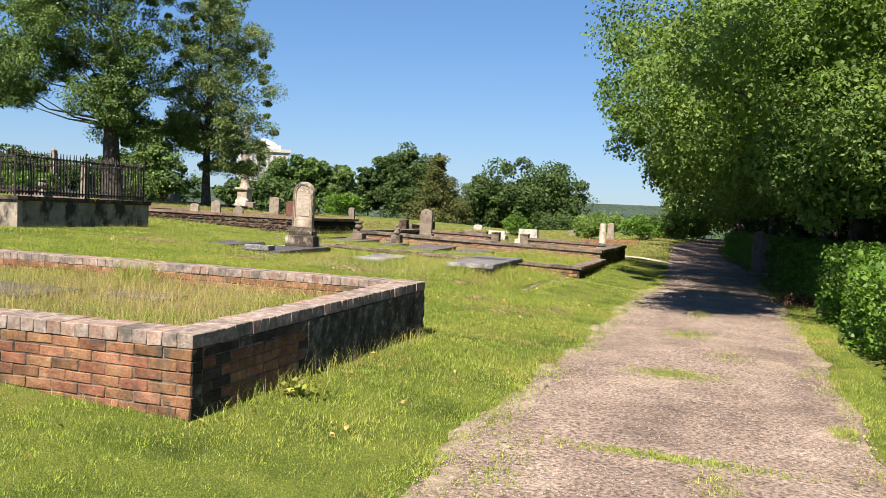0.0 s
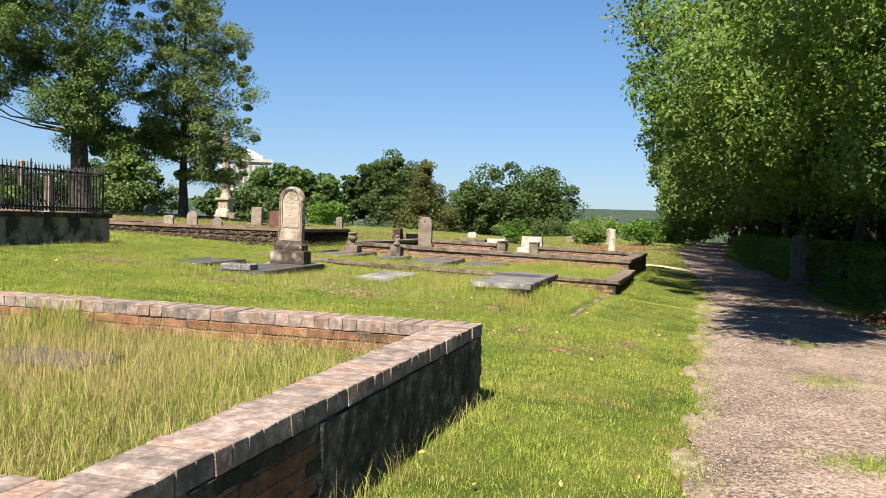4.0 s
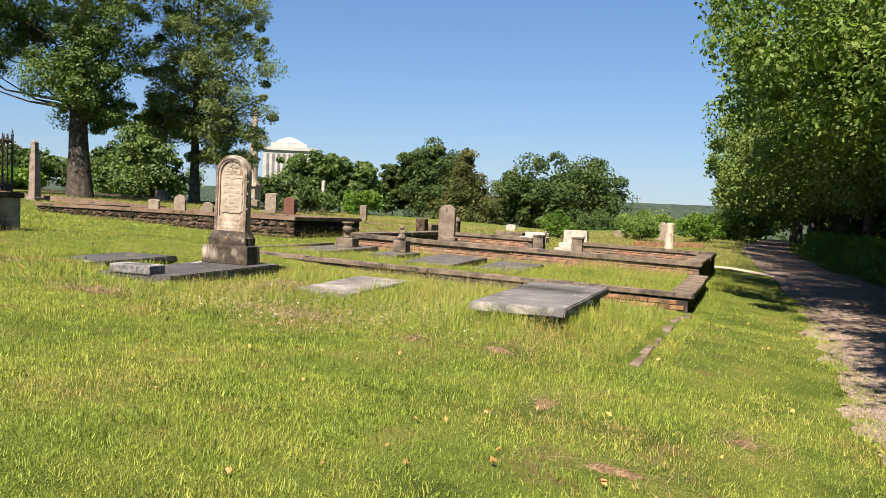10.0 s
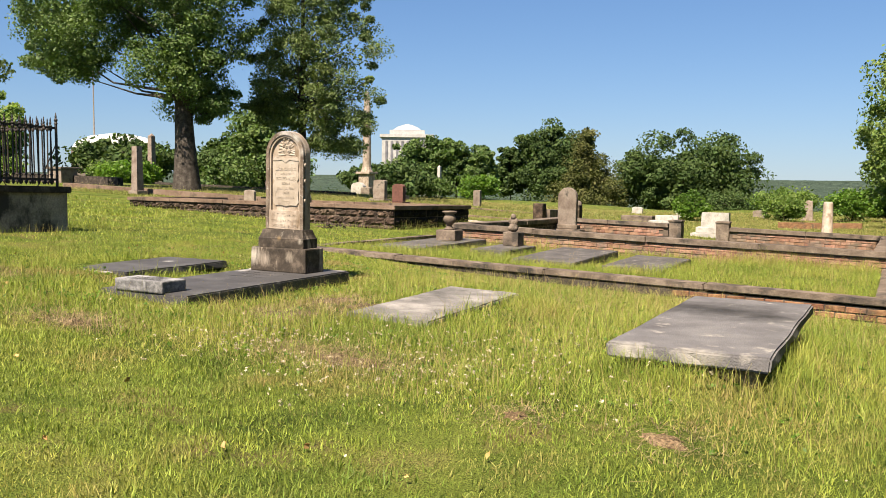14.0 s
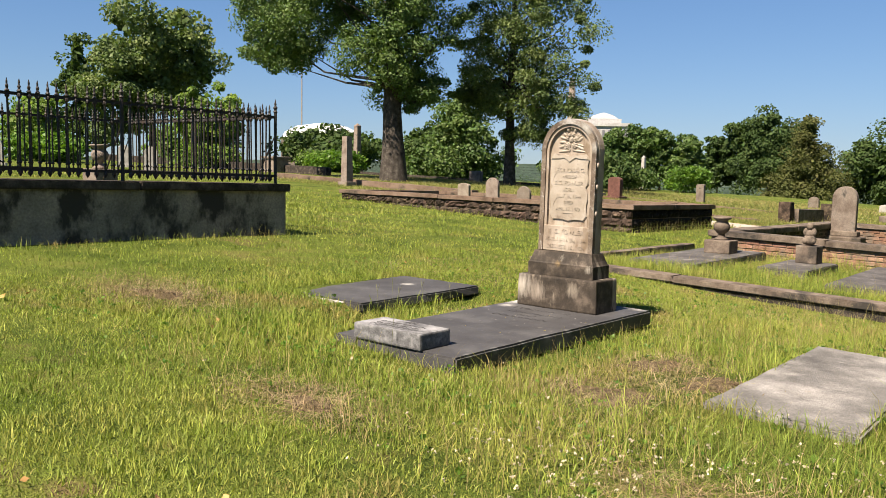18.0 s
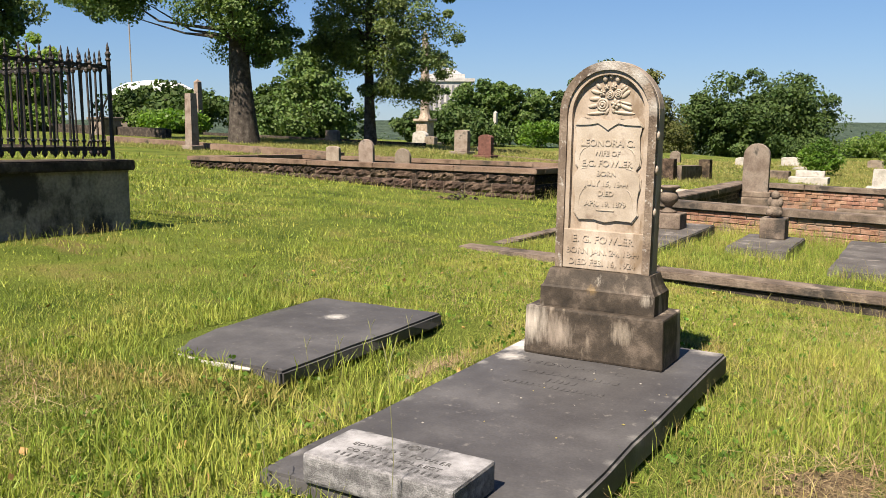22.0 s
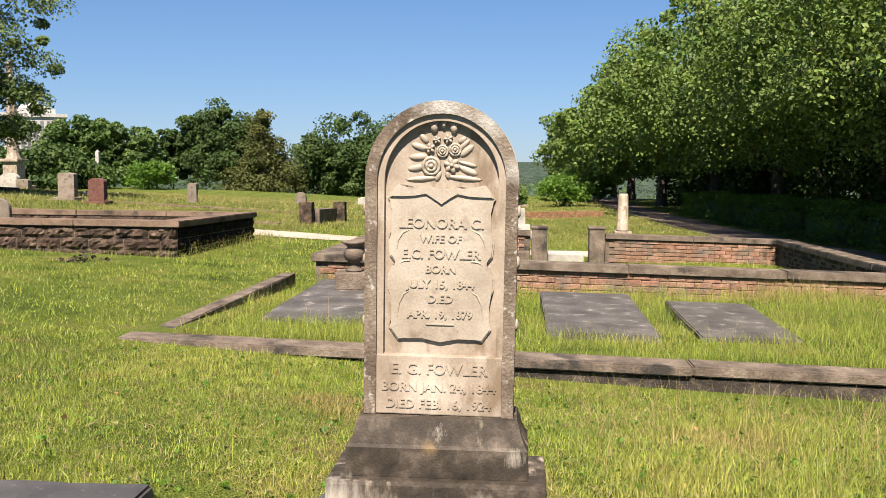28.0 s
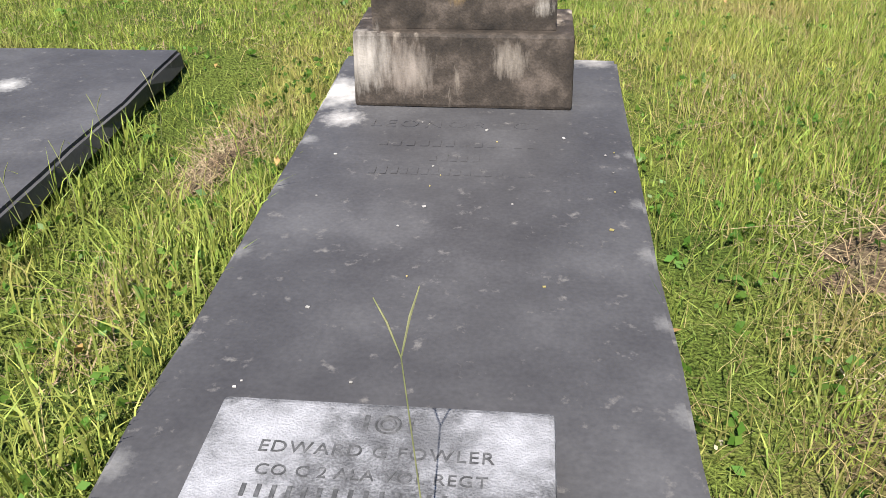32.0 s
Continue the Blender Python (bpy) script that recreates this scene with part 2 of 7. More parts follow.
M_MARBLE_DARK = material("lichened_base_stone", [(0.018, 0.0145, 0.011), (0.052, 0.041, 0.031), (0.15, 0.12, 0.095)], scale=9, bump=0.12, fine=140, stain=((0.40, 0.34, 0.27), 0.14), stain_scale=7, rough=0.7, spec=0.3, streak=0.22, spots=((-9.28, 17.2, 0.36, 0.09, (0.55, 0.50, 0.43)), (-9.12, 17.2, 0.33, 0.07, (0.34, 0.29, 0.24)), (-8.8, 17.2, 0.36, 0.05, (0.36, 0.31, 0.25)), (-8.70, 17.25, 0.52, 0.03, (0.52, 0.47, 0.40)), (-8.94, 17.25, 0.60, 0.035, (0.62, 0.57, 0.49)), (-8.97, 17.25, 0.55, 0.03, (0.26, 0.17, 0.06))))
M_RIM = material("lichened_rim_marble", [(0.07, 0.05, 0.036), (0.155, 0.118, 0.088), (0.27, 0.22, 0.172)], scale=7, bump=0.3, fine=110, stain=((0.46, 0.44, 0.40), 0.19), stain_scale=34, rough=0.7, spec=0.3, spots=((-8.93, 17.33, 1.63, 0.08, (0.50, 0.48, 0.45)), (-8.79, 17.33, 1.57, 0.06, (0.42, 0.41, 0.38)), (-8.71, 17.33, 1.42, 0.04, (0.40, 0.38, 0.35))))
M_SLATE = material("grey_slab_stone", [(0.045, 0.0435, 0.046), (0.068, 0.0665, 0.069), (0.105, 0.103, 0.105)], scale=2.6, bump=0.03, amp=0.12, fine=90, stain=((0.17, 0.16, 0.15), 0.05), stain_scale=24.0, rough=0.65, spec=0.35, spots=((-9.4, 17.35, 0.2, 0.13, (0.62, 0.60, 0.56)), (-9.32, 17.12, 0.2, 0.06, (0.5, 0.48, 0.45)), (-8.5, 17.72, 0.2, 0.07, (0.4, 0.38, 0.35)), (-10.55, 17.3, 0.215, 0.06, (0.5, 0.49, 0.46)), (-8.43, 15.55, 0.2, 0.028, (0.200, 0.196, 0.190)), (-8.42, 15.80, 0.2, 0.030, (0.220, 0.216, 0.209)), (-8.43, 16.08, 0.2, 0.028, (0.180, 0.176, 0.171)), (-8.43, 16.35, 0.2, 0.035, (0.200, 0.196, 0.190)), (-8.43, 16.60, 0.2, 0.030, (0.220, 0.216, 0.209)), (-8.43, 16.90, 0.2, 0.028, (0.180, 0.176, 0.171)), (-9.42, 15.60, 0.2, 0.035, (0.200, 0.196, 0.190)), (-9.43, 15.95, 0.2, 0.030, (0.170, 0.167, 0.162)), (-9.42, 16.30, 0.2, 0.035, (0.200, 0.196, 0.190)), (-9.42, 16.65, 0.2, 0.030, (0.220, 0.216, 0.209)), (-9.40, 16.95, 0.2, 0.030, (0.240, 0.235, 0.228))))
M_PLASTER = material("stained_plaster", [(0.17, 0.152, 0.13), (0.28, 0.248, 0.21), (0.38, 0.33, 0.28)], scale=2.0, bump=0.5, fine=40, stain=((0.05, 0.047, 0.042), 0.47), stain_scale=2.6, spec=0.15, streak=0.6)
# near-black stone with lighter blotches, the same on every side
M_DARKCAP = material("near_black_coping", [(0.022, 0.019, 0.017), (0.055, 0.046, 0.04), (0.14, 0.115, 0.095)], scale=6, bump=0.6, fine=50, spec=0.15)
M_STUCCO = material("mould_shade_stucco", [(0.022, 0.021, 0.018), (0.075, 0.07, 0.06), (0.20, 0.19, 0.165)], scale=7, bump=0.9, fine=45, detail=10, stain=((0.30, 0.285, 0.25), 0.12), stain_scale=14, spec=0.1)
M_IRON = material("wrought_iron", [(0.012, 0.011, 0.011), (0.022, 0.019, 0.018), (0.06, 0.035, 0.022)], scale=14, bump=0.3, fine=90, rough=0.6, spec=0.4)
M_BARK = material("tree_bark", [(0.03, 0.026, 0.022), (0.07, 0.06, 0.052), (0.13, 0.115, 0.10)], scale=5, bump=1.0, fine=22, spec=0.1)
M_LEAF = material("broad_leaves", [(0.1, 0.175, 0.045), (0.175, 0.265, 0.07), (0.26, 0.345, 0.11)], scale=0.45, rough=0.55, bump=0, fine=5, spec=0.22, through_light=0.48, island=0.3)
M_LEAF_OAK = material("oak_leaves", [(0.055, 0.105, 0.03), (0.1, 0.165, 0.048), (0.165, 0.24, 0.076)], scale=0.45, rough=0.55, bump=0, fine=5, spec=0.22, through_light=0.3, island=0.35)
M_LEAF_OLIVE = material("olive_leaves", [(0.07, 0.115, 0.04), (0.125, 0.18, 0.06), (0.245, 0.29, 0.105)], scale=0.5, rough=0.55, bump=0, fine=5, spec=0.22, through_light=0.28, island=0.32)
M_LEAF_ROAD = material("shade_tree_leaves", [(0.07, 0.12, 0.03), (0.135, 0.205, 0.048), (0.205, 0.275, 0.075)], scale=0.5, rough=0.55, bump=0, fine=5, spec=0.22, through_light=0.26, island=0.35)
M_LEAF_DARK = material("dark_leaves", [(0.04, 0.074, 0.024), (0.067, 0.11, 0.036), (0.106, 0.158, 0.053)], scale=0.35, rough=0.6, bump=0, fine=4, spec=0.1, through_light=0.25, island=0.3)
M_LEAF_LIGHT = material("bright_leaves", [(0.07, 0.15, 0.02), (0.12, 0.23, 0.03), (0.17, 0.29, 0.045)], scale=0.6, rough=0.5, bump=0, fine=5, spec=0.35, through_light=0.4, island=0.28)
M_LEAF_CEDAR = material("cedar_needles", [(0.06, 0.075, 0.02), (0.09, 0.105, 0.03), (0.13, 0.13, 0.045)], scale=0.6, rough=0.7, bump=0, fine=5, spec=0.2, through_light=0.2, island=0.25)
# the blue-green cast of distance haze is painted into this colour
M_FOREST = material("hazed_forest", [(0.026, 0.044, 0.034), (0.05, 0.074, 0.054), (0.082, 0.112, 0.078)], scale=0.06, bump=1.0, fine=0.25, amp=0.6, detail=12, spec=0.05)
M_WHITE = material("white_stone", [(0.27, 0.26, 0.235), (0.44, 0.42, 0.39), (0.56, 0.54, 0.51)], scale=3, bump=0.2, fine=60, spec=0.3, stain=((0.20, 0.19, 0.17), 0.16), stain_scale=3.0)
M_GREYSTONE = material("grey_headstone", [(0.15, 0.115, 0.092), (0.25, 0.205, 0.17), (0.36, 0.31, 0.265)], scale=4, bump=0.4, fine=70, spec=0.2, stain=((0.09, 0.08, 0.07), 0.2), stain_scale=4, vary=0.2)
M_REDGRANITE = material("red_granite", [(0.08, 0.032, 0.025), (0.13, 0.055, 0.042), (0.18, 0.08, 0.062)], scale=9, bump=0.2, fine=120, spec=0.4)
M_ROOFWHITE = material("pale_building", [(0.55, 0.56, 0.57), (0.66, 0.67, 0.68), (0.72, 0.72, 0.72)], scale=0.2, bump=0, fine=1.0, spec=0.2)
M_GLASSDARK = material("dark_window", [(0.05, 0.06, 0.07), (0.08, 0.09, 0.10), (0.10, 0.11, 0.12)], scale=0.4, bump=0, fine=2.0, rough=0.2, spec=0.5)
M_SAND = material("sandy_grit", [(0.2, 0.155, 0.115), (0.31, 0.25, 0.19), (0.44, 0.37, 0.295)], scale=12, bump=1.0, fine=80, amp=0.5, spec=0.1)
M_LITTER = material("earth_with_litter", [(0.075, 0.055, 0.034), (0.15, 0.11, 0.066), (0.26, 0.2, 0.125)], scale=16, bump=1.0, fine=90, amp=0.6, spec=0.08, stain=((0.10, 0.10, 0.03), 0.25), stain_scale=9)
M_CLAY = material("bare_red_clay", [(0.13, 0.088, 0.05), (0.20, 0.138, 0.08), (0.28, 0.20, 0.125)], scale=7, bump=1.0, fine=70, amp=0.6, spec=0.1)


# ---- mesh helpers ----
def box(bm, x0, x1, y0, y1, z0, z1, bevel=0.0, m=None):
    r = bmesh.ops.create_cube(bm, size=1.0, matrix=Matrix.Translation(((x0 + x1) / 2, (y0 + y1) / 2, (z0 + z1) / 2)) @ Matrix.Diagonal((x1 - x0, y1 - y0, z1 - z0, 1)))
    vs = r["verts"]
    if bevel:
        es = list({e for v in vs for e in v.link_edges})
        r = bmesh.ops.bevel(bm, geom=es, offset=bevel, segments=2, affect="EDGES", profile=0.6)
        vs = list({v for f in r["faces"] for v in f.verts} | {v for v in vs if v.is_valid})
    if m is not None:
        bmesh.ops.transform(bm, matrix=m, verts=[v for v in vs if v.is_valid])
    return vs


def part(name, bm, mat, parent=None, label="", m=None, smooth=False):
    me = bpy.data.meshes.new(name)
    if m is not None:
        bmesh.ops.transform(bm, matrix=m, verts=bm.verts[:])
    bmesh.ops.recalc_face_normals(bm, faces=bm.faces[:])
    bm.to_mesh(me)
    bm.free()
    me.materials.append(mat)
    if smooth:
        me.polygons.foreach_set("use_smooth", [True] * len(me.polygons))
    ob = new(name, me)
    if parent:
        ob.parent = parent
    if label:
        ob["label"] = label
    return ob


def thing(name, m, label, category, group="", kind=""):
    ob = new(name)
    ob.matrix_world = m
    return tagged(ob, label, category, group, kind)


def fast_mesh(name, verts, faces, mat, parent=None, smooth=False):
    """A mesh from numpy arrays: verts (n, 3), faces (m, k)."""
    me = bpy.data.meshes.new(name)
    k = faces.shape[1]
    me.vertices.add(len(verts))
    me.vertices.foreach_set("co", verts.astype(np.float32).ravel())
    me.loops.add(faces.size)
    me.loops.foreach_set("vertex_index", faces.astype(np.int32).ravel())
    me.polygons.add(len(faces))
    me.polygons.foreach_set("loop_start", np.arange(0, faces.size, k, dtype=np.int32))
    if smooth:
        me.polygons.foreach_set("use_smooth", np.ones(len(faces), dtype=bool))
    me.update(calc_edges=True)
    me.materials.append(mat)
    ob = new(name, me)
    if parent:
        ob.parent = parent
    return ob


def lathe(bm, profile, n=16, m=None):
    """A turned body: profile of (radius, height)."""
    rings = []
    for r, z in profile:
        rings.append([bm.verts.new((r * math.cos(2 * math.pi * i / n), r * math.sin(2 * math.pi * i / n), z)) for i in range(n)])
    for a, b in zip(rings, rings[1:]):
        for i in range(n):
            bm.faces.new((a[i], a[(i + 1) % n], b[(i + 1) % n], b[i]))
    bm.faces.new(rings[0][::-1])
    bm.faces.new(rings[-1])
    if m is not None:
        bmesh.ops.transform(bm, matrix=m, verts=[v for r in rings for v in r])


def extrude(bm, outline, y0, y1, m=None):
    """A flat outline in x and z, given depth along y."""
    a = [bm.verts.new((x, y0, z)) for x, z in outline]
    b = [bm.verts.new((x, y1, z)) for x, z in outline]
    n = len(a)
    bm.faces.new(a)
    bm.faces.new(b[::-1])
    for i in range(n):
        bm.faces.new((a[i], b[i], b[(i + 1) % n], a[(i + 1) % n]))
    if m is not None:
        bmesh.ops.transform(bm, matrix=m, verts=a + b)


def arch(w, h, n=20, rise=None):
    """The outline of a round-topped tablet, from its left foot clockwise."""
    r = w / 2
    rise = rise or r
    return [(-r, 0)] + [(-r * math.cos(math.pi * i / n), h - rise + rise * math.sin(math.pi * i / n)) for i in range(n + 1)] + [(r, 0)]


def limb(bm, pts, radii, n=7):
    rings = []
    for i, (p, r) in enumerate(zip(pts, radii)):
        d = (Vector(pts[min(i + 1, len(pts) - 1)]) - Vector(pts[max(i - 1, 0)])).normalized()
        q = d.to_track_quat("Z", "Y").to_matrix()
        rings.append([bm.verts.new(Vector(p) + q @ Vector((r * math.cos(2 * math.pi * k / n), r * math.sin(2 * math.pi * k / n), 0))) for k in range(n)])
    for a, b in zip(rings, rings[1:]):
        for k in range(n):
            bm.faces.new((a[k], a[(k + 1) % n], b[(k + 1) % n], b[k]))


# ---- ground ----
def blend(a, b, x):
    u = np.clip((x - a) / (b - a), 0, 1)
    return u * u * (3 - 2 * u)


def ground_z(x, y):
    """The hilltop falls gently to the road and away to the north, then drops into a wide valley."""
    x, y = np.asarray(x, float), np.asarray(y, float)
    f = np.interp(x, (-60, -32, -14, -8.5, -5.2, -4, -3, -1.9, -1.4, 6, 20), (1.9, 1.25, 0.52, 0.235, 0.08, 0, -0.05, -0.18, -0.2, -0.25, -0.6))
    z = -0.012 * (np.clip(y, -60, 80) - 4.6) + f
    z = z - 0.35 * blend(17, 29, y) * blend(-4, -9, x)
    inside = blend(20.75, 21.0, y) * blend(-3.25, -3.5, x) * blend(-11.9, -11.6, x) * blend(25.5, 25.2, y)
    z = z - 0.15 * blend(18.3, 20.4, y) * blend(-13.2, -4.8, x) * (1 - inside) + 0.05 * inside * blend(-11.4, -9.5, x)
    z = z - 0.09 * blend(15.3, 15.9, y) * blend(18.2, 17.6, y) * (1.5 * np.exp(-((x + 9.88) / 0.2) ** 2) + 0.6 * np.exp(-((x + 8.25) / 0.2) ** 2))
    z = z + 0.27 * np.exp(-((x + 4.45) / 0.9) ** 2 - ((y - 15.9) / 1.5) ** 2) + 0.1 * np.exp(-((x + 6.65) / 0.9) ** 2 - ((y - 16.7) / 1.3) ** 2)
    near = np.clip(y - 28, 0, 52)
    z = z - 0.0008 * np.minimum(near, 13) ** 2 * blend(-30, -12, x) - 0.00005 * near ** 2
    z = z - 1.0 * blend(42, 84, y) * blend(-9, -24, x)
    far = np.hypot(np.clip(y - 92, 0, None), np.clip(np.abs(x + 8) - 90, 0, None))
    z = z - 30 * (1 - np.exp(-far / 190)) + 34 * blend(900, 3600, far)
    return z + 0.02 * np.sin(x * 0.9 + 1) * np.sin(y * 0.7) * blend(2, 12, np.hypot(x + 8.7, y - 16.6))


def gz(x, y):
    return float(ground_z(x, y))


def axis(lo, a, b, hi, step, grow):
    """Coordinates that are close together from a to b and widen outwards."""
    v = list(np.arange(a, b, step))
    s, p = step, b
    while p < hi:
        v.append(p)
        s *= grow
        p += s
    v.append(hi)
    s, p, left = step, a, []
    while p > lo:
        s *= grow
        p -= s
        left.append(max(p, lo))
    return np.array(left[::-1] + v)


def sheet(name, xs, ys, zf, mat):
    gx, gy = np.meshgrid(xs, ys)
    v = np.stack([gx.ravel(), gy.ravel(), zf(gx, gy).ravel()], 1)
    n = len(xs)
    i = (np.arange(len(ys) - 1)[:, None] * n + np.arange(n - 1)[None, :]).ravel()
    return fast_mesh(name, v, np.stack([i, i + 1, i + 1 + n, i + n], 1), mat, smooth=True)


ground = sheet("ground", axis(-3500, -34, 8, 3500, 0.35, 1.09), axis(-400, -4, 60, 4500, 0.4, 1.09), ground_z, M_SOIL)
tagged(ground, "short green turf on a gentle hilltop, thin and bare in spots", "ground", kind="structure")


# the road: a strip with ragged edges, a little above the turf
def road_mid(y):
    return -0.25 - 1.6 * blend(20, 60, y) + 1.2 * blend(60, 110, y)


def make_road():
    ys = np.concatenate([np.arange(-12, 45, 0.12), np.arange(45, 110, 0.6)])
    n = 24
    rows = []
    for y in ys:
        wl = 1.32 + 0.10 * noise.noise((y * 0.9, 0.3, 0)) + 0.07 * noise.noise((y * 4.1, 3.3, 0))
        wr = 1.38 + 0.12 * noise.noise((y * 0.8, 7.3, 0)) + 0.08 * noise.noise((y * 3.7, 9.3, 0))
        c = float(road_mid(y))
        rows.append(np.stack([np.linspace(c - wl, c + wr, n), np.full(n, y)], 1))
    p = np.concatenate(rows)
    crown = 0.012 + 0.03 * (1 - ((np.arange(len(p)) % n) / (n - 1) * 2 - 1) ** 2)
    v = np.column_stack([p, ground_z(p[:, 0], p[:, 1]) + crown])
    i = (np.arange(len(ys) - 1)[:, None] * n + np.arange(n - 1)[None, :]).ravel()
    ob = fast_mesh("road", v, np.stack([i, i + 1, i + 1 + n, i + n], 1), M_ROAD, smooth=True)
    tagged(ob, "worn pinkish gravelled asphalt lane with weeds in its cracks", "road", kind="structure")


make_road()


# ---- plot walls and kerbs ----
def follow(bm, x0, x1, y0, y1, lo, hi, n=1, bevel=0.0):
    """A bar along x or y in n pieces, whose foot and top follow two functions of (x, y)."""
    vs = box(bm, x0, x1, y0, y1, 0, 1, bevel)
    for v in vs:
        if v.is_valid:
            u = v.co.z
            a, b = lo(v.co.x, v.co.y), hi(v.co.x, v.co.y)
            v.co.z = a + (b - a) * u


def sunk(x, y):
    return gz(x, y) - 0.12


def coping_run(parent, x0, x1, y0, y1, top, thick, piece, gap=0.006, mat=None, rs=None):
    """Coping stones end to end along the longer way."""
    rs = rs or random.Random(3)
    along_x = (x1 - x0) > (y1 - y0)
    a, b = (x0, x1) if along_x else (y0, y1)
    n = max(1, round((b - a) / piece))
    cuts = [a + (b - a) * i / n + (rs.uniform(-0.12, 0.12) * piece if 0 < i < n else 0) for i in range(n + 1)]
    for c, d in zip(cuts, cuts[1:]):
        bm = bmesh.new()
        j = rs.uniform(-0.006, 0.006)
        q = (c + gap / 2, d - gap / 2, y0 + j, y1 + j) if along_x else (x0 + j, x1 + j, c + gap / 2, d - gap / 2)
        vs = box(bm, *q, 0, 1)
        k = rs.uniform(-0.005, 0.005)
        for v in vs:
            t = top(v.co.x, v.co.y) + k
            v.co.z = t if v.co.z > 0.5 else t - thick
        bmesh.ops.bevel(bm, geom=bm.edges[:], offset=0.012, segments=2, affect="EDGES")
        part("coping_stone", bm, mat or M_COPING, parent)


# the brick plot by the lane: its inside is filled up nearly to the wall's top
A_X, A_Y0, A_Y1, A_T, A_TOP, A_W = -3.07, 4.72, 9.0, 0.27, 0.49, -12.5
A_SOIL = 0.25


def wall_core(name, x0, x1, y0, y1, top, label, inset=0.004, mat=None):
    w = thing(name, Matrix.Identity(4), label, "wall", kind="structure")
    bm = bmesh.new()
    follow(bm, x0 + inset, x1 - inset, y0 + inset, y1 - inset, sunk, top)
    part("core", bm, mat or M_MORTAR, w)
    return w


A_SOUTH = wall_core("plot_wall_south", A_W, A_X, A_Y0, A_Y0 + A_T, lambda x, y: A_TOP - 0.005, "low wall of old red brick with a weathered header cap")
A_NORTH = wall_core("plot_wall_north", A_W, A_X, A_Y1 - A_T, A_Y1, lambda x, y: A_TOP - 0.005, "low wall of old red brick with a weathered header cap")
A_EAST = wall_core("plot_wall_east", A_X - A_T, A_X, A_Y0 + A_T, A_Y1 - A_T, lambda x, y: A_TOP - 0.005, "low brick wall, red near the corner, further on dark with mould and painted shade")
# stucco coat: its dark colour holds mould and the east side's shade
gy, gzz = np.meshgrid(np.linspace(6.22, 8.97, 90), np.linspace(-0.28, 0.395, 26))
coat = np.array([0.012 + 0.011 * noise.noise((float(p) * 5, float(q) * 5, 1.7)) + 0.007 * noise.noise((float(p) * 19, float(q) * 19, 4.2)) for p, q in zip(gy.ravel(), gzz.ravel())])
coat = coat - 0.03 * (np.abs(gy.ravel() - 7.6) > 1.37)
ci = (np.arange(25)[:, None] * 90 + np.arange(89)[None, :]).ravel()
fast_mesh("stucco_coat", np.stack([A_X + coat, gy.ravel(), gzz.ravel()], 1), np.stack([ci, ci + 1, ci + 91, ci + 90], 1), M_STUCCO, A_EAST, smooth=True)["label"] = "flaking stucco dark with mould and painted shade"
A_WEST = wall_core("plot_wall_west", A_W, A_W + A_T, A_Y0 + A_T, A_Y1 - A_T, lambda x, y: A_TOP - 0.001, "low wall of old red brick closing the plot")
bm = bmesh.new()
follow(bm, A_W + A_T - 0.02, A_X - A_T + 0.02, A_Y0 + A_T - 0.02, A_Y1 - A_T + 0.02, sunk, lambda x, y: A_SOIL)
tagged(part("plot_soil", bm, M_SOIL), "raised soil filling the brick plot", "soil", kind="structure")
bm = bmesh.new()
box(bm, -8.0, -6.3, 6.75, 7.5, A_SOIL - 0.02, A_SOIL + 0.05, 0.015)
tagged(part("sunken_slab", bm, M_SLATE), "flat grey slab half hidden in tall dry grass", "slab")
bm = bmesh.new()
box(bm, -6.1, -5.2, 7.3, 7.75, A_SOIL - 0.02, A_SOIL + 0.04, 0.012)
tagged(part("sunken_slab", bm, M_SLATE), "small flat grey slab half hidden in tall dry grass", "slab")


# the kerbed plot behind the headstone, and the brick plot behind that
def b_top(x, y):
    return 0.125 - 0.027 * (x + 11.7) - 0.010 * (y - 20.8)


def c_top(x, y):
    return 0.29 - 0.024 * (x + 11.3) - 0.016 * (y - 25.3)


B_SOUTH = wall_core("kerb_south", -11.66, -3.28, 20.78, 21.0, lambda x, y: b_top(x, y) - 0.09, "low kerb of dark concrete coping on red brick", mat=M_DARKCAP)
coping_run(B_SOUTH, -11.7, -3.22, 20.755, 21.03, b_top, 0.075, 2.1)
B_WEST = wall_core("kerb_west", -11.66, -11.49, 21.06, 25.25, lambda x, y: b_top(x, y) - 0.03, "low flat concrete kerb almost sunk in the turf")
coping_run(B_WEST, -11.64, -11.49, 21.06, 24.9, lambda x, y: b_top(x, y) - 0.025, 0.1, 0.8)
B_EAST = wall_core("kerb_east", -3.52, -3.28, 21.06, 25.25, lambda x, y: b_top(x, y) - 0.09, "low brick wall with a dark coping beside the lane")
coping_run(B_EAST, -3.58, -3.22, 21.06, 25.2, b_top, 0.1, 1.4)
C_SOUTH = wall_core("inner_wall_south", -11.25, -3.42, 25.32, 25.58, lambda x, y: c_top(x, y) - 0.09, "low red brick wall with a long dark stone coping")
coping_run(C_SOUTH, -11.3, -3.38, 25.27, 25.63, c_top, 0.1, 2.0)
C_WEST = wall_core("inner_wall_west", -11.25, -10.99, 25.65, 31.5, lambda x, y: c_top(x, y) - 0.09, "low red brick wall with a dark stone coping")
coping_run(C_WEST, -11.3, -10.94, 25.65, 31.5, c_top, 0.1, 1.5)
C_EAST = wall_core("inner_wall_east", -3.68, -3.42, 25.65, 31.5, lambda x, y: c_top(x, y) - 0.09, "low red brick wall with a dark stone coping beside the lane")
coping_run(C_EAST, -3.74, -3.38, 25.65, 31.5, c_top, 0.1, 1.6)
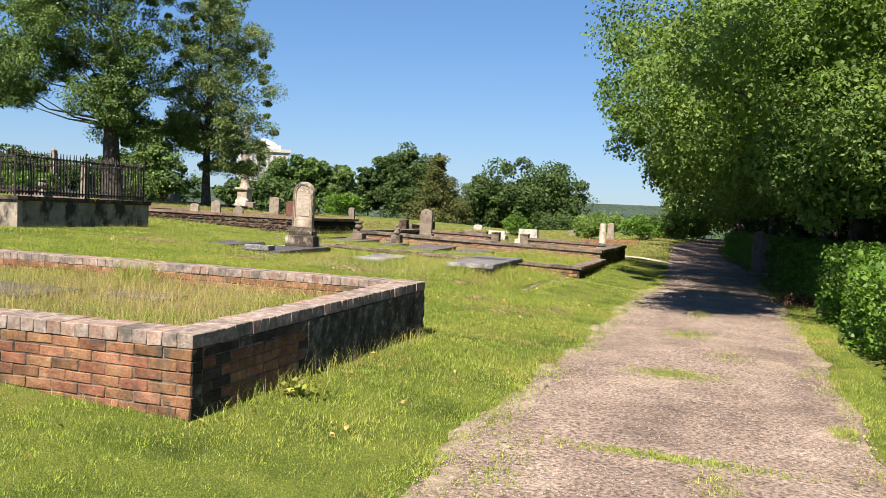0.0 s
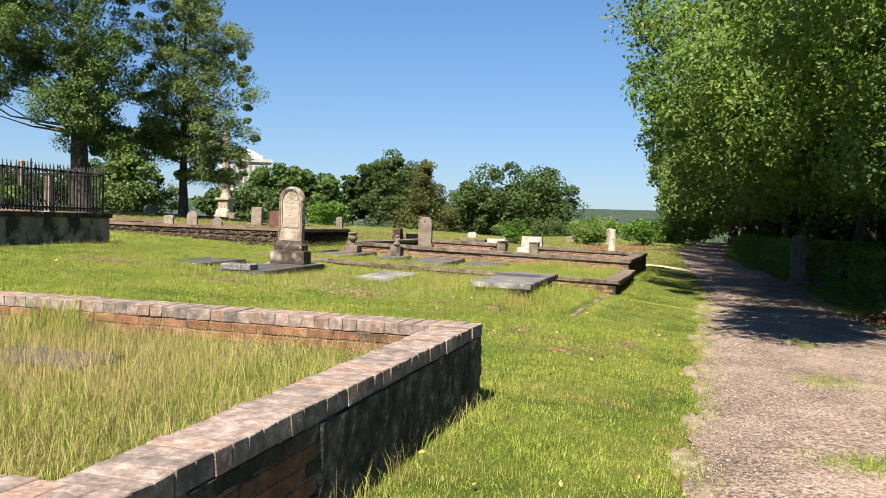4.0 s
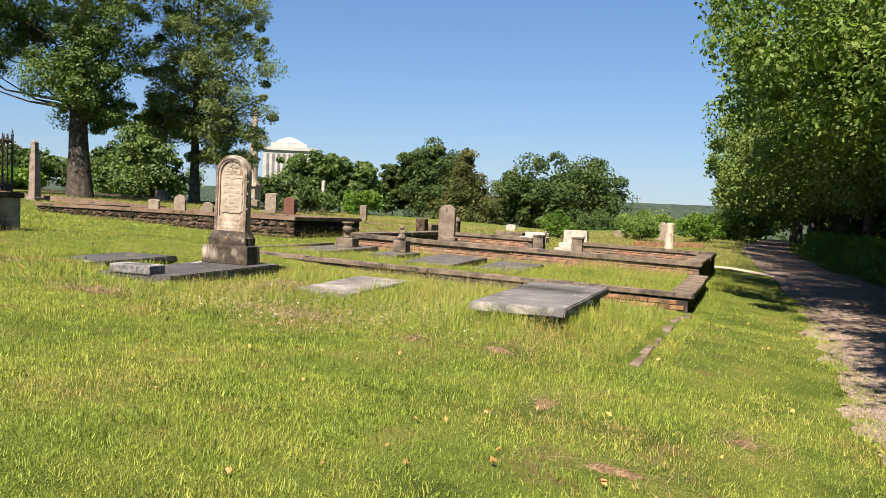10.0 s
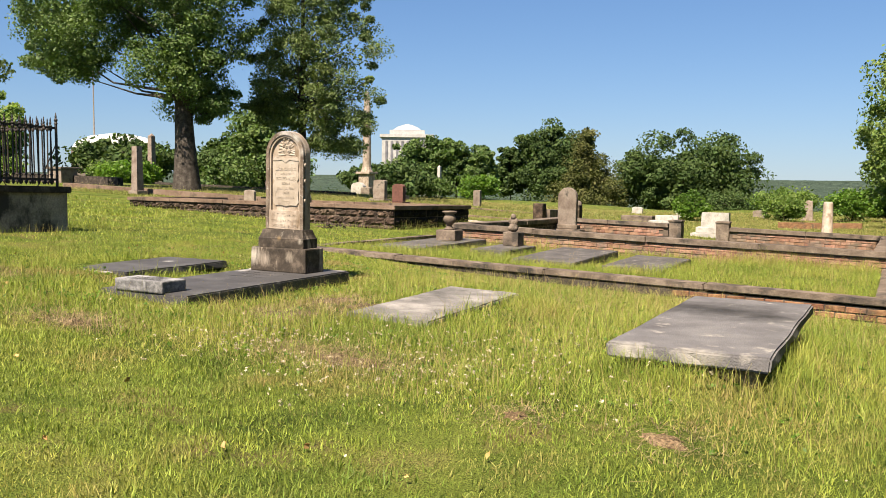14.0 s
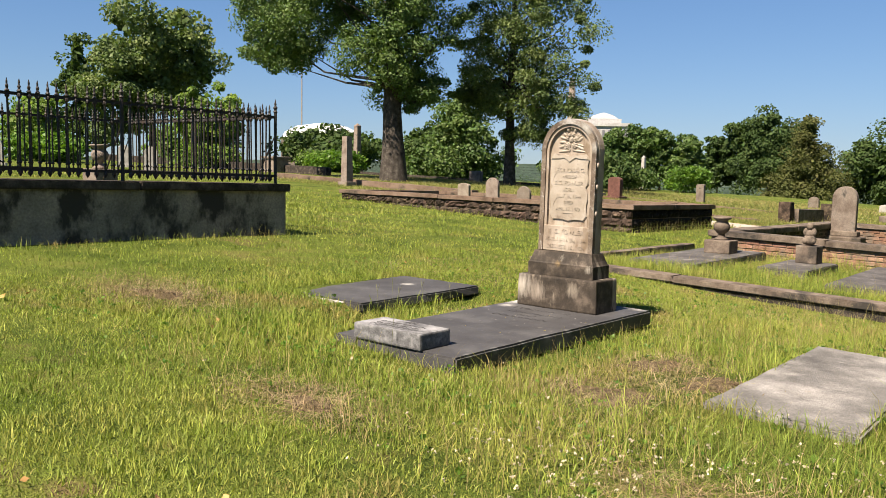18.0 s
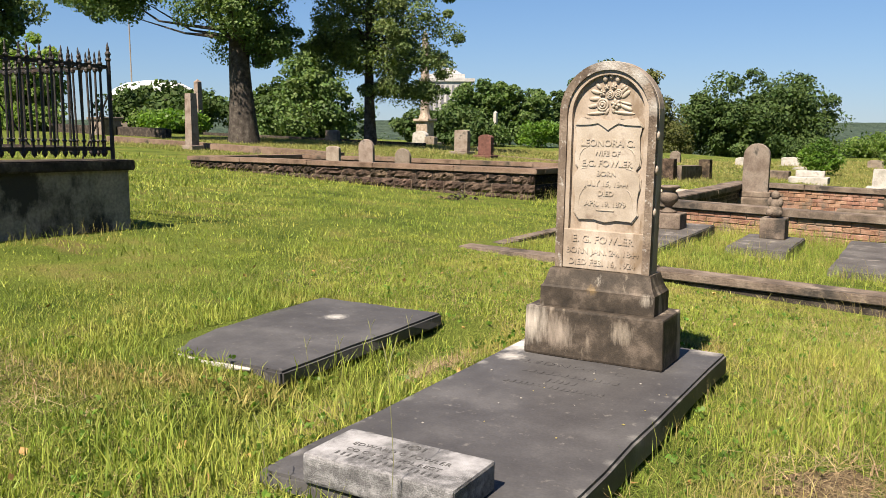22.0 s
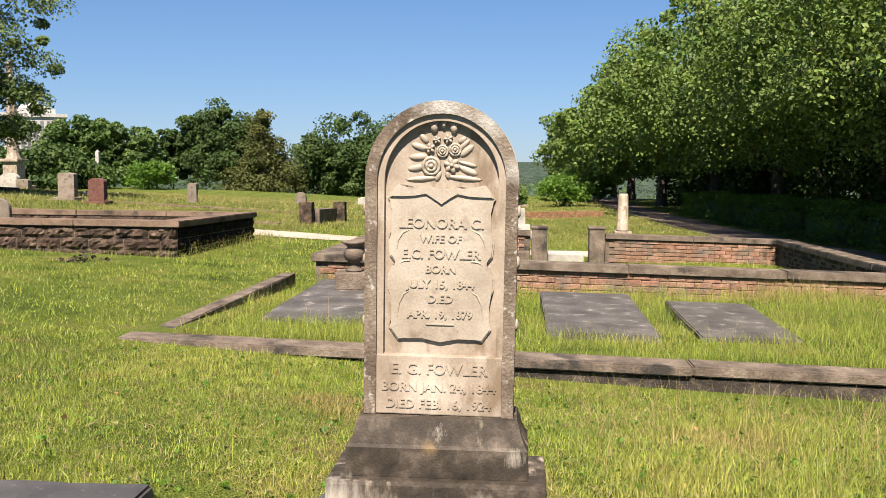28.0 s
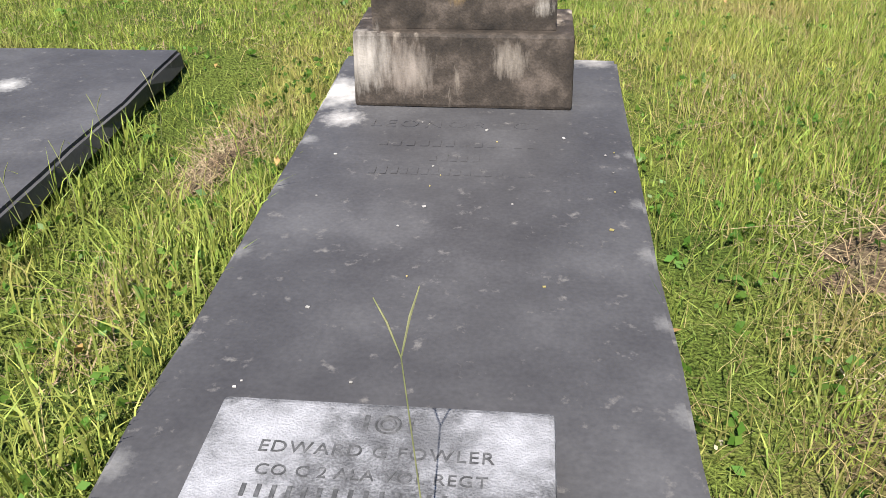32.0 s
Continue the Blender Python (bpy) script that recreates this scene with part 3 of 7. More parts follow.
C_NORTH_W = wall_core("inner_wall_north", -11.25, -8.42, 31.55, 31.8, lambda x, y: c_top(x, y) - 0.09, "low red brick wall with a dark stone coping, open at a gateway")
coping_run(C_NORTH_W, -11.3, -8.42, 31.5, 31.86, c_top, 0.1, 1.5)
C_NORTH_E = wall_core("inner_wall_north", -6.97, -3.42, 31.55, 31.8, lambda x, y: c_top(x, y) - 0.09, "low red brick wall with a dark stone coping, open at a gateway")
coping_run(C_NORTH_E, -6.97, -3.38, 31.5, 31.86, c_top, 0.1, 1.8)


def gate_post(x, y):
    z = gz(x, y)
    p = thing("gate_post", Matrix.Translation((x, y, z)), "squat square grey stone gate post with a chamfered cap", "post", "gate posts")
    bm = bmesh.new()
    box(bm, -0.15, 0.15, -0.15, 0.15, -0.1, 0.17 - z, 0.012)
    part("shaft", bm, M_COPING, p)
    bm = bmesh.new()
    box(bm, -0.17, 0.17, -0.17, 0.17, 0.172 - z, 0.22 - z, 0.02)
    part("cap", bm, M_COPING, p)


gate_post(-8.25, 31.66)
gate_post(-7.13, 31.66)
bm = bmesh.new()
box(bm, -8.05, -7.33, 32.2, 32.9, -0.72, -0.39, 0.02)
tagged(part("gate_step", bm, M_WHITE), "pale stone step in the gateway of a brick plot", "step")
bm = bmesh.new()
box(bm, -9.3, -8.45, 31.0, 31.35, -0.6, -0.24, 0.015)
tagged(part("stone_block", bm, M_COPING), "long low stone block lying beside a brick wall", "stone")


# a pale gravel path runs across behind the plots
def make_path():
    xs, n = np.arange(-16.5, -1.6, 0.25), 6
    p = np.concatenate([np.stack([np.full(n, x), np.linspace(33.4 + 0.1 * math.sin(x), 34.9 + 0.12 * math.cos(x * 1.3), n)], 1) for x in xs])
    v = np.column_stack([p, ground_z(p[:, 0], p[:, 1]) + 0.015])
    i = (np.arange(len(xs) - 1)[:, None] * n + np.arange(n - 1)[None, :]).ravel()
    ob = fast_mesh("gravel_path", v, np.stack([i, i + 1, i + 1 + n, i + n], 1), M_PATH, smooth=True)
    tagged(ob, "pale gravel footpath across the turf", "path", kind="structure")


M_PATH = material("pale_gravel", [(0.38, 0.32, 0.26), (0.48, 0.41, 0.34), (0.55, 0.48, 0.41)], scale=2, bump=0.6, fine=60, spec=0.1)
make_path()


# ---- the plastered plinth with its iron fence ----
PX, PY0, PY1, PW = -14.12, 14.5, 18.8, -17.95
def p_top(x, y):
    return 1.07 - 0.02 * (y - PY0)


PLINTH = thing("fence_plinth", Matrix.Identity(4), "plastered plinth, cream towards the sun and black with mould on its shaded side", "plinth", kind="structure")
bm = bmesh.new()
follow(bm, PW, PX, PY0, PY1, sunk, lambda x, y: p_top(x, y) - 0.09)
part("wall", bm, M_PLASTER, PLINTH)
coping_run(PLINTH, PW - 0.05, PX + 0.05, PY0 - 0.05, PY0 + 0.45, p_top, 0.095, 2.4, mat=M_DARKCAP)
coping_run(PLINTH, PX - 0.45, PX + 0.05, PY0 + 0.455, PY1 + 0.05, p_top, 0.095, 2.2, mat=M_DARKCAP)
bm = bmesh.new()
follow(bm, PW, PX - 0.45, PY0 + 0.45, PY1, lambda x, y: 0.7, lambda x, y: p_top(x, y) - 0.03)
part("fill", bm, M_SOIL, PLINTH)


def picket_mesh():
    bm = bmesh.new()
    lathe(bm, [(0.011, 0.08), (0.011, 0.155), (0.023, 0.17), (0.011, 0.185), (0.011, 0.80), (0.024, 0.815), (0.024, 0.835), (0.012, 0.85), (0.026, 0.87), (0.011, 0.89), (0.017, 0.915), (0.009, 0.935), (0.01, 0.96), (0.002, 0.995)], 6)
    lathe(bm, [(0.004, 0.025), (0.024, 0.06), (0.022, 0.085), (0.008, 0.1)], 6)
    me = bpy.data.meshes.new("picket")
    bm.to_mesh(me)
    bm.free()
    me.materials.append(M_IRON)
    return me


PICKET = picket_mesh()


def iron_fence(x0, y0, x1, y1, posts, z_at):
    f = thing("iron_fence", Matrix.Identity(4), "black wrought-iron fence of thin spear-topped pickets on a plastered plinth", "fence", "iron fence sides")
    d = Vector((x1 - x0, y1 - y0))
    n = round(d.length / 0.099)
    for h in (0.10, 0.845):
        bm = bmesh.new()
        vs = box(bm, 0, d.length, -0.008, 0.008, -0.016, 0.016)
        part("rail", bm, M_IRON, f, m=Matrix.Translation((x0, y0, z_at(x0, y0) + h)) @ Vector((d.x, d.y, z_at(x1, y1) - z_at(x0, y0))).to_track_quat("X", "Z").to_matrix().to_4x4())
    for i in range(1, n):
        if any(abs(i / n - q) < 0.5 / n for q in posts):
            continue
        o = new("picket", PICKET)
        o.parent = f
        x, y = x0 + d.x * i / n, y0 + d.y * i / n
        o.matrix_basis = pose(x, y, z_at(x, y), random.uniform(-0.8, 0.8), random.uniform(-0.8, 0.8), random.uniform(0, 60))
    for q in posts:
        x, y = x0 + d.x * q, y0 + d.y * q
        bm = bmesh.new()
        lathe(bm, [(0.02, -0.01), (0.02, 0.9), (0.03, 0.91), (0.017, 0.93), (0.029, 0.965), (0.012, 0.99), (0.016, 1.01), (0.002, 1.07)], 10)
        part("post", bm, M_IRON, f, m=Matrix.Translation((x, y, z_at(x, y))))
        bm = bmesh.new()
        limb_bar(bm, (x, y, z_at(x, y) + 0.62), (x - 0.45 * (abs(d.y) > 1), y + 0.45 * (abs(d.x) > 1), z_at(x, y) - 0.02), 0.009)
        part("brace", bm, M_IRON, f)


def limb_bar(bm, a, b, r, n=6):
    a, b = Vector(a), Vector(b)
    q = (b - a).to_track_quat("Z", "Y").to_matrix()
    ring = [[bm.verts.new(p + q @ Vector((r * math.cos(2 * math.pi * k / n), r * math.sin(2 * math.pi * k / n), 0))) for k in range(n)] for p in (a, b)]
    for k in range(n):
        bm.faces.new((ring[0][k], ring[0][(k + 1) % n], ring[1][(k + 1) % n], ring[1][k]))
    bm.faces.new(ring[0][::-1])
    bm.faces.new(ring[1])


iron_fence(PX - 0.13, PY0 + 0.06, PX - 0.13, PY1 - 0.06, (0, 0.5, 1), p_top)
iron_fence(PX - 0.13, PY0 + 0.06, PW + 0.1, PY0 + 0.06, (0.5, 1), p_top)
iron_fence(PW + 0.1, PY0 + 0.06, PW + 0.1, PY1 - 0.06, (0.5, 1), p_top)
iron_fence(PX - 0.13, PY1 - 0.06, PW + 0.1, PY1 - 0.06, (0.5,), p_top)
# ---- the rock-faced stone plot wall ----
D_X0, D_X1, D_Y0, D_Y1 = -23.1, -14.13, 27.95, 32.0
def d_top(x, y):
    return 0.50 - 0.004 * (x + 14.1) - 0.02 * (y - 27.95)


def d_in(f):
    return lambda x, y: f(x, y) - 0.1


def rock_run(parent, a, b, fixed, along_x, out, top, rs, mat=None):
    """Two courses of rock-faced blocks on one side of a wall; out is the way the face looks."""
    for row in range(3):
        p = a
        while p < b:
            l = min(rs.uniform(0.3, 0.75), b - p)
            if l < 0.12:
                break
            h = 0.19
            bm = bmesh.new()
            n, k = 8, 4
            grid = [[None] * (k + 1) for _ in range(n + 1)]
            for i in range(n + 1):
                for j in range(k + 1):
                    u, w = i / n, j / k
                    edge = min(u, 1 - u, w, 1 - w) * 4
                    bulge = rs.uniform(-0.004, 0.012) if edge < 0.1 else 0.01 + rs.uniform(0, 0.055)
                    q = p + 0.006 + (l - 0.012) * u
                    x, y = (q, fixed + out * bulge) if along_x else (fixed + out * bulge, q)
                    grid[i][j] = bm.verts.new((x, y, top(x, y) - 0.105 - h * (row + 1) + 0.006 + (h - 0.012) * w))
            for i in range(n):
                for j in range(k):
                    bm.faces.new((grid[i][j], grid[i + 1][j], grid[i + 1][j + 1], grid[i][j + 1]))
            part("stone", bm, mat or M_RUBBLE, parent)
            p += l
    return parent


def stone_side(name, x0, x1, y0, y1, label):
    w = wall_core(name, x0, x1, y0, y1, d_in(d_top), label, 0.02, M_MORTAR)
    coping_run(w, x0 - 0.05, x1 + 0.05, y0 - 0.05, y1 + 0.05, d_top, 0.105, 1.9, mat=M_BROWNSTONE)
    return w


M_BROWNSTONE = material("brown_stone_coping", [(0.11, 0.075, 0.055), (0.20, 0.14, 0.105), (0.28, 0.205, 0.16)], scale=3, bump=0.5, fine=50, stain=((0.06, 0.05, 0.04), 0.25), stain_scale=1.5, spec=0.15)
rs = random.Random(5)
w = stone_side("stone_wall_south", D_X0, D_X1, D_Y0, D_Y0 + 0.34, "low wall of dark rock-faced blocks under a brown stone coping")
rock_run(w, D_X0, D_X1, D_Y0 + 0.02, True, -1, d_top, rs)
# the east face gets its shade from darker stones
w = stone_side("stone_wall_east", D_X1 - 0.34, D_X1, D_Y0 + 0.4, D_Y1 - 0.4, "low stone plot wall, its east side painted black for shade")
rock_run(w, D_Y0 + 0.05, D_Y1, D_X1 - 0.02, False, 1, d_top, rs, M_BLACKWALL)
w = stone_side("stone_wall_north", D_X0, D_X1, D_Y1 - 0.34, D_Y1, "far side of a rock-faced stone plot wall with brown coping")
rock_run(w, D_X0, D_X1, D_Y1 - 0.36, True, -1, d_top, rs)
w = stone_side("stone_wall_west", D_X0, D_X0 + 0.34, D_Y0 + 0.4, D_Y1 - 0.4, "end of a rock-faced stone plot wall with brown coping")


# ---- the low stone kerb in the turf near the lane ----
K = thing("edging_kerb", Matrix.Identity(4), "line of low broken edging stones sunk in long grass", "kerb")
rs = random.Random(11)
p = 14.75
while p < 20.6:
    l = rs.uniform(0.35, 0.8)
    bm = bmesh.new()
    j = rs.uniform(-0.02, 0.02)
    box(bm, -3.31 + j, -3.215 + j, p, p + l * rs.uniform(0.82, 0.99), -0.1, rs.uniform(-0.01, 0.022), 0.015)
    part("stone", bm, M_COPING, K, m=Matrix.Translation((0, 0, gz(-3.26, p + l / 2))))
    p += l


# ---- thin, trodden spots in the turf: (x, y, half width, half depth) ----
PATCHES = [(-3.6, 13.05, 0.22, 0.42), (-2.36, 13.1, 0.24, 0.26), (-2.95, 11.95, 0.42, 0.2), (-4.27, 14.25, 0.3, 0.22), (-5.0, 14.2, 0.22, 0.2), (-11.25, 15.3, 0.8, 0.45), (-8.5, 14.45, 0.4, 0.25), (-15.3, 26.7, 0.7, 0.25), (-9.72, 17.0, 0.2, 0.4), (-7.78, 16.55, 0.42, 0.5), (-7.6, 15.75, 0.55, 0.5), (-7.3, 16.3, 0.4, 0.5), (-6.4, 14.75, 0.7, 0.3)]


# ---- lettering ----
GLYPHS = {}


def glyph(ch, size, depth, bold, mat):
    """One letter as a mesh, and how far it carries the line on."""
    key = (ch, size, depth, bold, mat.name)
    if key not in GLYPHS:
        cu = bpy.data.curves.new("letter", "FONT")
        cu.size, cu.extrude, cu.offset, cu.resolution_u = size, depth, bold, 3
        tmp = bpy.data.objects.new("tmp_text", cu)
        scene.collection.objects.link(tmp)
        wide = []
        for body in ("H" + ch + "H", "HH"):
            cu.body = body
            bpy.context.view_layer.update()
            wide.append(tmp.dimensions.x)
        cu.body = ch
        bpy.context.view_layer.update()
        me = bpy.data.meshes.new_from_object(tmp.evaluated_get(bpy.context.evaluated_depsgraph_get()))
        bpy.data.objects.remove(tmp)
        bpy.data.curves.remove(cu)
        me.materials.clear()
        me.materials.append(mat)
        me.name = "letter"
        GLYPHS[key] = (me, wide[0] - wide[1])
    return GLYPHS[key]


def lettering(name, text, size, m, mat, parent, depth=0.004, bold=0.0, spacing=1.0):
    """A centred line of raised letters, each a mesh of its own under the line."""
    line = new(name)
    line.parent = parent
    line.matrix_basis = m
    steps = [0.3 * size if c == " " else glyph(c, size, depth, bold, mat)[1] * spacing for c in text]
    x = -sum(steps) / 2
    for c, s in zip(text, steps):
        if c != " ":
            o = new("letter", glyph(c, size, depth, bold, mat)[0])
            o.parent = line
            o.matrix_basis = Matrix.Translation((x, 0, 0))
        x += s
    return line


# ---- the headstone ----
M_RELIEF = material("carved_marble", [(0.285, 0.235, 0.184), (0.395, 0.34, 0.276), (0.49, 0.435, 0.375)], scale=5, bump=0.08, amp=0.1, fine=140, stain=((0.22, 0.17, 0.13), 0.18), stain_scale=6, rough=0.5, spec=0.5)


def ring_arch(bm, w0, h0, r0, w1, h1, r1, z1, y0, y1, n=24):
    """The band between two round-topped outlines; z1 lifts the inner one's foot."""
    o = arch(w0, h0, n, r0)
    i = [(x, max(z, 0) + 0 if k not in (0, n + 2) else z1) for k, (x, z) in enumerate(arch(w1, h1, n, r1))]
    a = [[bm.verts.new((x, y, z)) for x, z in q] for q in (o, i) for y in (y0, y1)]
    of, ob, nf, nb = a
    for k in range(len(o) - 1):
        bm.faces.new((of[k], of[k + 1], nf[k + 1], nf[k]))
        bm.faces.new((of[k], ob[k], ob[k + 1], of[k + 1]))
        bm.faces.new((nf[k], nf[k + 1], nb[k + 1], nb[k]))


def petal(bm, x, z, l, w, ang, y, lift):
    m = Matrix.Translation((x, y, z)) @ Matrix.Rotation(-radians(ang), 4, "Y") @ Matrix.Diagonal((w, lift, l, 1)) @ Matrix.Translation((0, 0, 0.5))
    bmesh.ops.create_icosphere(bm, subdivisions=2, radius=0.5, matrix=m)


def make_headstone():
    h = thing("headstone", Matrix.Translation((-8.94, 17.22, 0.2)), "round-topped carved marble headstone with raised lettering on stepped base", "headstone")
    bm = bmesh.new()
    box(bm, -0.362, 0.345, 0.0, 0.31, 0.0, 0.245, 0.012)
    for v in bm.verts:
        if v.co.z > 0.22:
            v.co.x *= 0.985
            v.co.y = 0.155 + (v.co.y - 0.155) * 0.97
    part("lower_base", bm, M_MARBLE_DARK, h, "dark streaked marble block")
    bm = bmesh.new()
    prof = [(0.29, 0.115, 0.246), (0.29, 0.115, 0.34), (0.282, 0.108, 0.35), (0.270, 0.100, 0.375), (0.262, 0.09, 0.405), (0.254, 0.083, 0.43)]
    rings = []
    for wx, wy, z in prof:
        rings.append([bm.verts.new((-0.008 + sx * wx, 0.165 + sy * wy, z)) for sx, sy in ((-1, -1), (1, -1), (1, 1), (-1, 1))])
    for a, b in zip(rings, rings[1:]):
        for k in range(4):
            bm.faces.new((a[k], a[(k + 1) % 4], b[(k + 1) % 4], b[k]))
    bm.faces.new(rings[0][::-1])
    bm.faces.new(rings[-1])
    part("upper_base", bm, M_MARBLE_DARK, h, "moulded marble step with lichen")
    up = Matrix.Translation((-0.008, 0.165, 0.431)) @ Matrix.Rotation(radians(0.6), 4, "Y")
    W, H = 0.486, 1.005
    bm = bmesh.new()
    extrude(bm, arch(W, H, 28, 0.25), -0.022, 0.055)
    part("tablet", bm, M_MARBLE, h, m=up)
    bm = bmesh.new()
    ring_arch(bm, W - 0.004, H - 0.002, 0.248, 0.405, H - 0.042, 0.208, 0.0, -0.058, -0.022, 28)
    part("rim", bm, M_RIM, h, "bevelled outer moulding", m=up)
    bm = bmesh.new()
    ring_arch(bm, 0.406, H - 0.042, 0.208, 0.362, H - 0.064, 0.188, 0.0, -0.046, -0.022, 28)
    part("inner_moulding", bm, M_MARBLE, h, m=up)
    bm = bmesh.new()
    box(bm, -0.2025, 0.2025, -0.052, -0.022, 0.001, 0.195, 0.004)
    part("name_panel", bm, M_MARBLE, h, "plain lower panel", m=up)
    for sx in (-1, 1):
        for z in (0.30, 0.50, 0.66):
            bm = bmesh.new()
            bmesh.ops.create_icosphere(bm, subdivisions=2, radius=0.016, matrix=Matrix.Translation((sx * 0.243, -0.03, z)) @ Matrix.Diagonal((0.6, 1.0, 1.3, 1)))
            part("boss", bm, M_MARBLE, h, m=up, smooth=True)
    # the scroll-edged shield
    half = [(0, 0.722), (0.018, 0.728), (0.045, 0.735), (0.085, 0.728), (0.138, 0.742), (0.155, 0.72), (0.172, 0.698), (0.158, 0.68), (0.152, 0.655), (0.154, 0.60), (0.169, 0.56), (0.165, 0.515), (0.152, 0.497), (0.132, 0.489), (0.157, 0.48), (0.171, 0.45), (0.17, 0.41), (0.152, 0.355), (0.152, 0.315), (0.165, 0.28), (0.136, 0.239), (0.118, 0.242), (0.095, 0.252), (0.055, 0.253), (0.036, 0.238), (0.0, 0.231)]
    out = half + [(-x, z) for x, z in half[-2:0:-1]]
    bm = bmesh.new()
    extrude(bm, out[::-1], -0.034, -0.0225)
    bmesh.ops.bevel(bm, geom=[e for e in bm.edges if abs(e.verts[0].co.y - e.verts[1].co.y) < 1e-6 and e.verts[0].co.y < -0.03], offset=0.005, segments=2, affect="EDGES")
    part("shield", bm, M_RELIEF, h, "raised scroll-edged shield", m=up)
    band = [(0, 0.720), (0.018, 0.727), (0.045, 0.734), (0.085, 0.727), (0.138, 0.740), (0.154, 0.72), (0.166, 0.70), (0.12, 0.704), (0.085, 0.703), (0.05, 0.716), (0.026, 0.702), (0.0, 0.676)]
    bm = bmesh.new()
    extrude(bm, (band + [(-x, z) for x, z in band[-2:0:-1]])[::-1], -0.041, -0.0335)
    bmesh.ops.bevel(bm, geom=[e for e in bm.edges if abs(e.verts[0].co.y - e.verts[1].co.y) < 1e-6 and e.verts[0].co.y < -0.04], offset=0.003, segments=2, affect="EDGES")
    part("ribbon", bm, M_RELIEF, h, "folded scroll along the shield's top", m=up)
    for sx in (-1, 1):
        for pts in (((0.142, 0.535), (0.137, 0.565), (0.122, 0.588), (0.098, 0.598)), ((0.132, 0.489), (0.118, 0.497), (0.098, 0.499)), ((0.138, 0.315), (0.133, 0.36), (0.118, 0.39), (0.098, 0.402))):
            bm = bmesh.new()
            limb(bm, [(sx * x, -0.0335, z) for x, z in pts], [0.0016, 0.0034, 0.0036, 0.0014][:len(pts)], 6)
            part("scroll_line", bm, M_RELIEF, h, m=up, smooth=True)
    # the carved spray of flowers: roses, a star flower, buds and leaves
    for x0, z0, x1, z1, w in ((-0.045, 0.852, -0.10, 0.868, 0.022), (-0.045, 0.83, -0.106, 0.826, 0.024), (-0.05, 0.80, -0.11, 0.788, 0.022), (-0.045, 0.872, -0.072, 0.90, 0.02), (0.05, 0.872, 0.075, 0.892, 0.02), (0.055, 0.83, 0.098, 0.868, 0.024), (0.05, 0.85, 0.086, 0.885, 0.018), (0.05, 0.80, 0.112, 0.774, 0.022), (-0.008, 0.765, -0.116, 0.755, 0.017), (0.01, 0.768, 0.128, 0.758, 0.017), (-0.02, 0.752, -0.005, 0.785, 0.018), (0.022, 0.758, 0.012, 0.79, 0.018), (0.05, 0.815, 0.11, 0.80, 0.014)):
        l = math.hypot(x1 - x0, z1 - z0)
        bm = bmesh.new()
        petal(bm, x0, z0, l, w, -math.degrees(math.atan2(x1 - x0, z1 - z0)), -0.022, 0.017)
        part("leaf", bm, M_RELIEF, h, m=up, smooth=True)
    for fx, fz, r, n in ((-0.035, 0.80, 0.031, 0), (0.0, 0.847, 0.020, 0), (0.04, 0.852, 0.021, 0), (-0.04, 0.855, 0.018, 5), (0.018, 0.885, 0.016, 5), (-0.018, 0.882, 0.014, 5), (0.03, 0.803, 0.027, 6)):
        bm = bmesh.new()
        if n == 0:
            for rr, tk, dp in ((r * 0.84, r * 0.2, -0.026), (r * 0.46, r * 0.18, -0.030)):
                ring = [(fx + rr * math.cos(2 * math.pi * k / 16), dp, fz + rr * math.sin(2 * math.pi * k / 16)) for k in range(17)]
                limb(bm, ring, [tk * (0.85 + 0.3 * (k % 3) / 2) for k in range(16)] + [tk * 0.85], 7)
            bmesh.ops.create_icosphere(bm, subdivisions=2, radius=r * 0.8, matrix=Matrix.Translation((fx, -0.024, fz)) @ Matrix.Diagonal((1, 0.35, 1, 1)))
        else:
            for k in range(n):
                petal(bm, fx, fz, r, r * 0.62, k * 360 / n + 15, -0.027, 0.014)
        bmesh.ops.create_icosphere(bm, subdivisions=2, radius=r * 0.26, matrix=Matrix.Translation((fx, -0.033, fz)))
        part("flower", bm, M_RELIEF, h, m=up, smooth=True)
    for bx, bz, s in ((-0.027, 0.905, 1.0), (0.036, 0.903, 1.0), (0.004, 0.918, 0.75)):
        bm = bmesh.new()
        petal(bm, bx, bz, 0.034 * s, 0.026 * s, 0, -0.026, 0.026)
        for q in (-24, 0, 24):
            petal(bm, bx, bz + 0.012 * s, 0.034 * s, 0.011 * s, q, -0.028, 0.018)
        part("bud", bm, M_RELIEF, h, m=up, smooth=True)
    face = Matrix.Rotation(radians(90), 4, "X")
    for text, z, size in (("LEONORA C.", 0.605, 0.046), ("WIFE OF", 0.56, 0.034), ("E.C. FOWLER", 0.508, 0.043), ("BORN", 0.462, 0.036), ("JULY 15, 1844", 0.413, 0.037), ("DIED", 0.366, 0.036), ("APR. 19, 1879", 0.316, 0.036)):
        lettering("inscription", text, size, up @ Matrix.Translation((0, -0.0345, z)) @ face, M_RELIEF, h, 0.0035, bold=0.0011)
    bm = bmesh.new()
    box(bm, -0.045, 0.045, -0.038, -0.0335, 0.292, 0.297, 0.001)
    part("dash", bm, M_RELIEF, h, m=up)
    for text, z, size in (("E. G. FOWLER", 0.136, 0.050), ("BORN JAN. 24, 1844", 0.080, 0.042), ("DIED FEB. 16, 1924", 0.024, 0.042)):
        lettering("inscription", text, size, up @ Matrix.Translation((0, -0.0522, z)) @ face, M_MARBLE, h, 0.0035, bold=0.0009, spacing=1.0)


make_headstone()


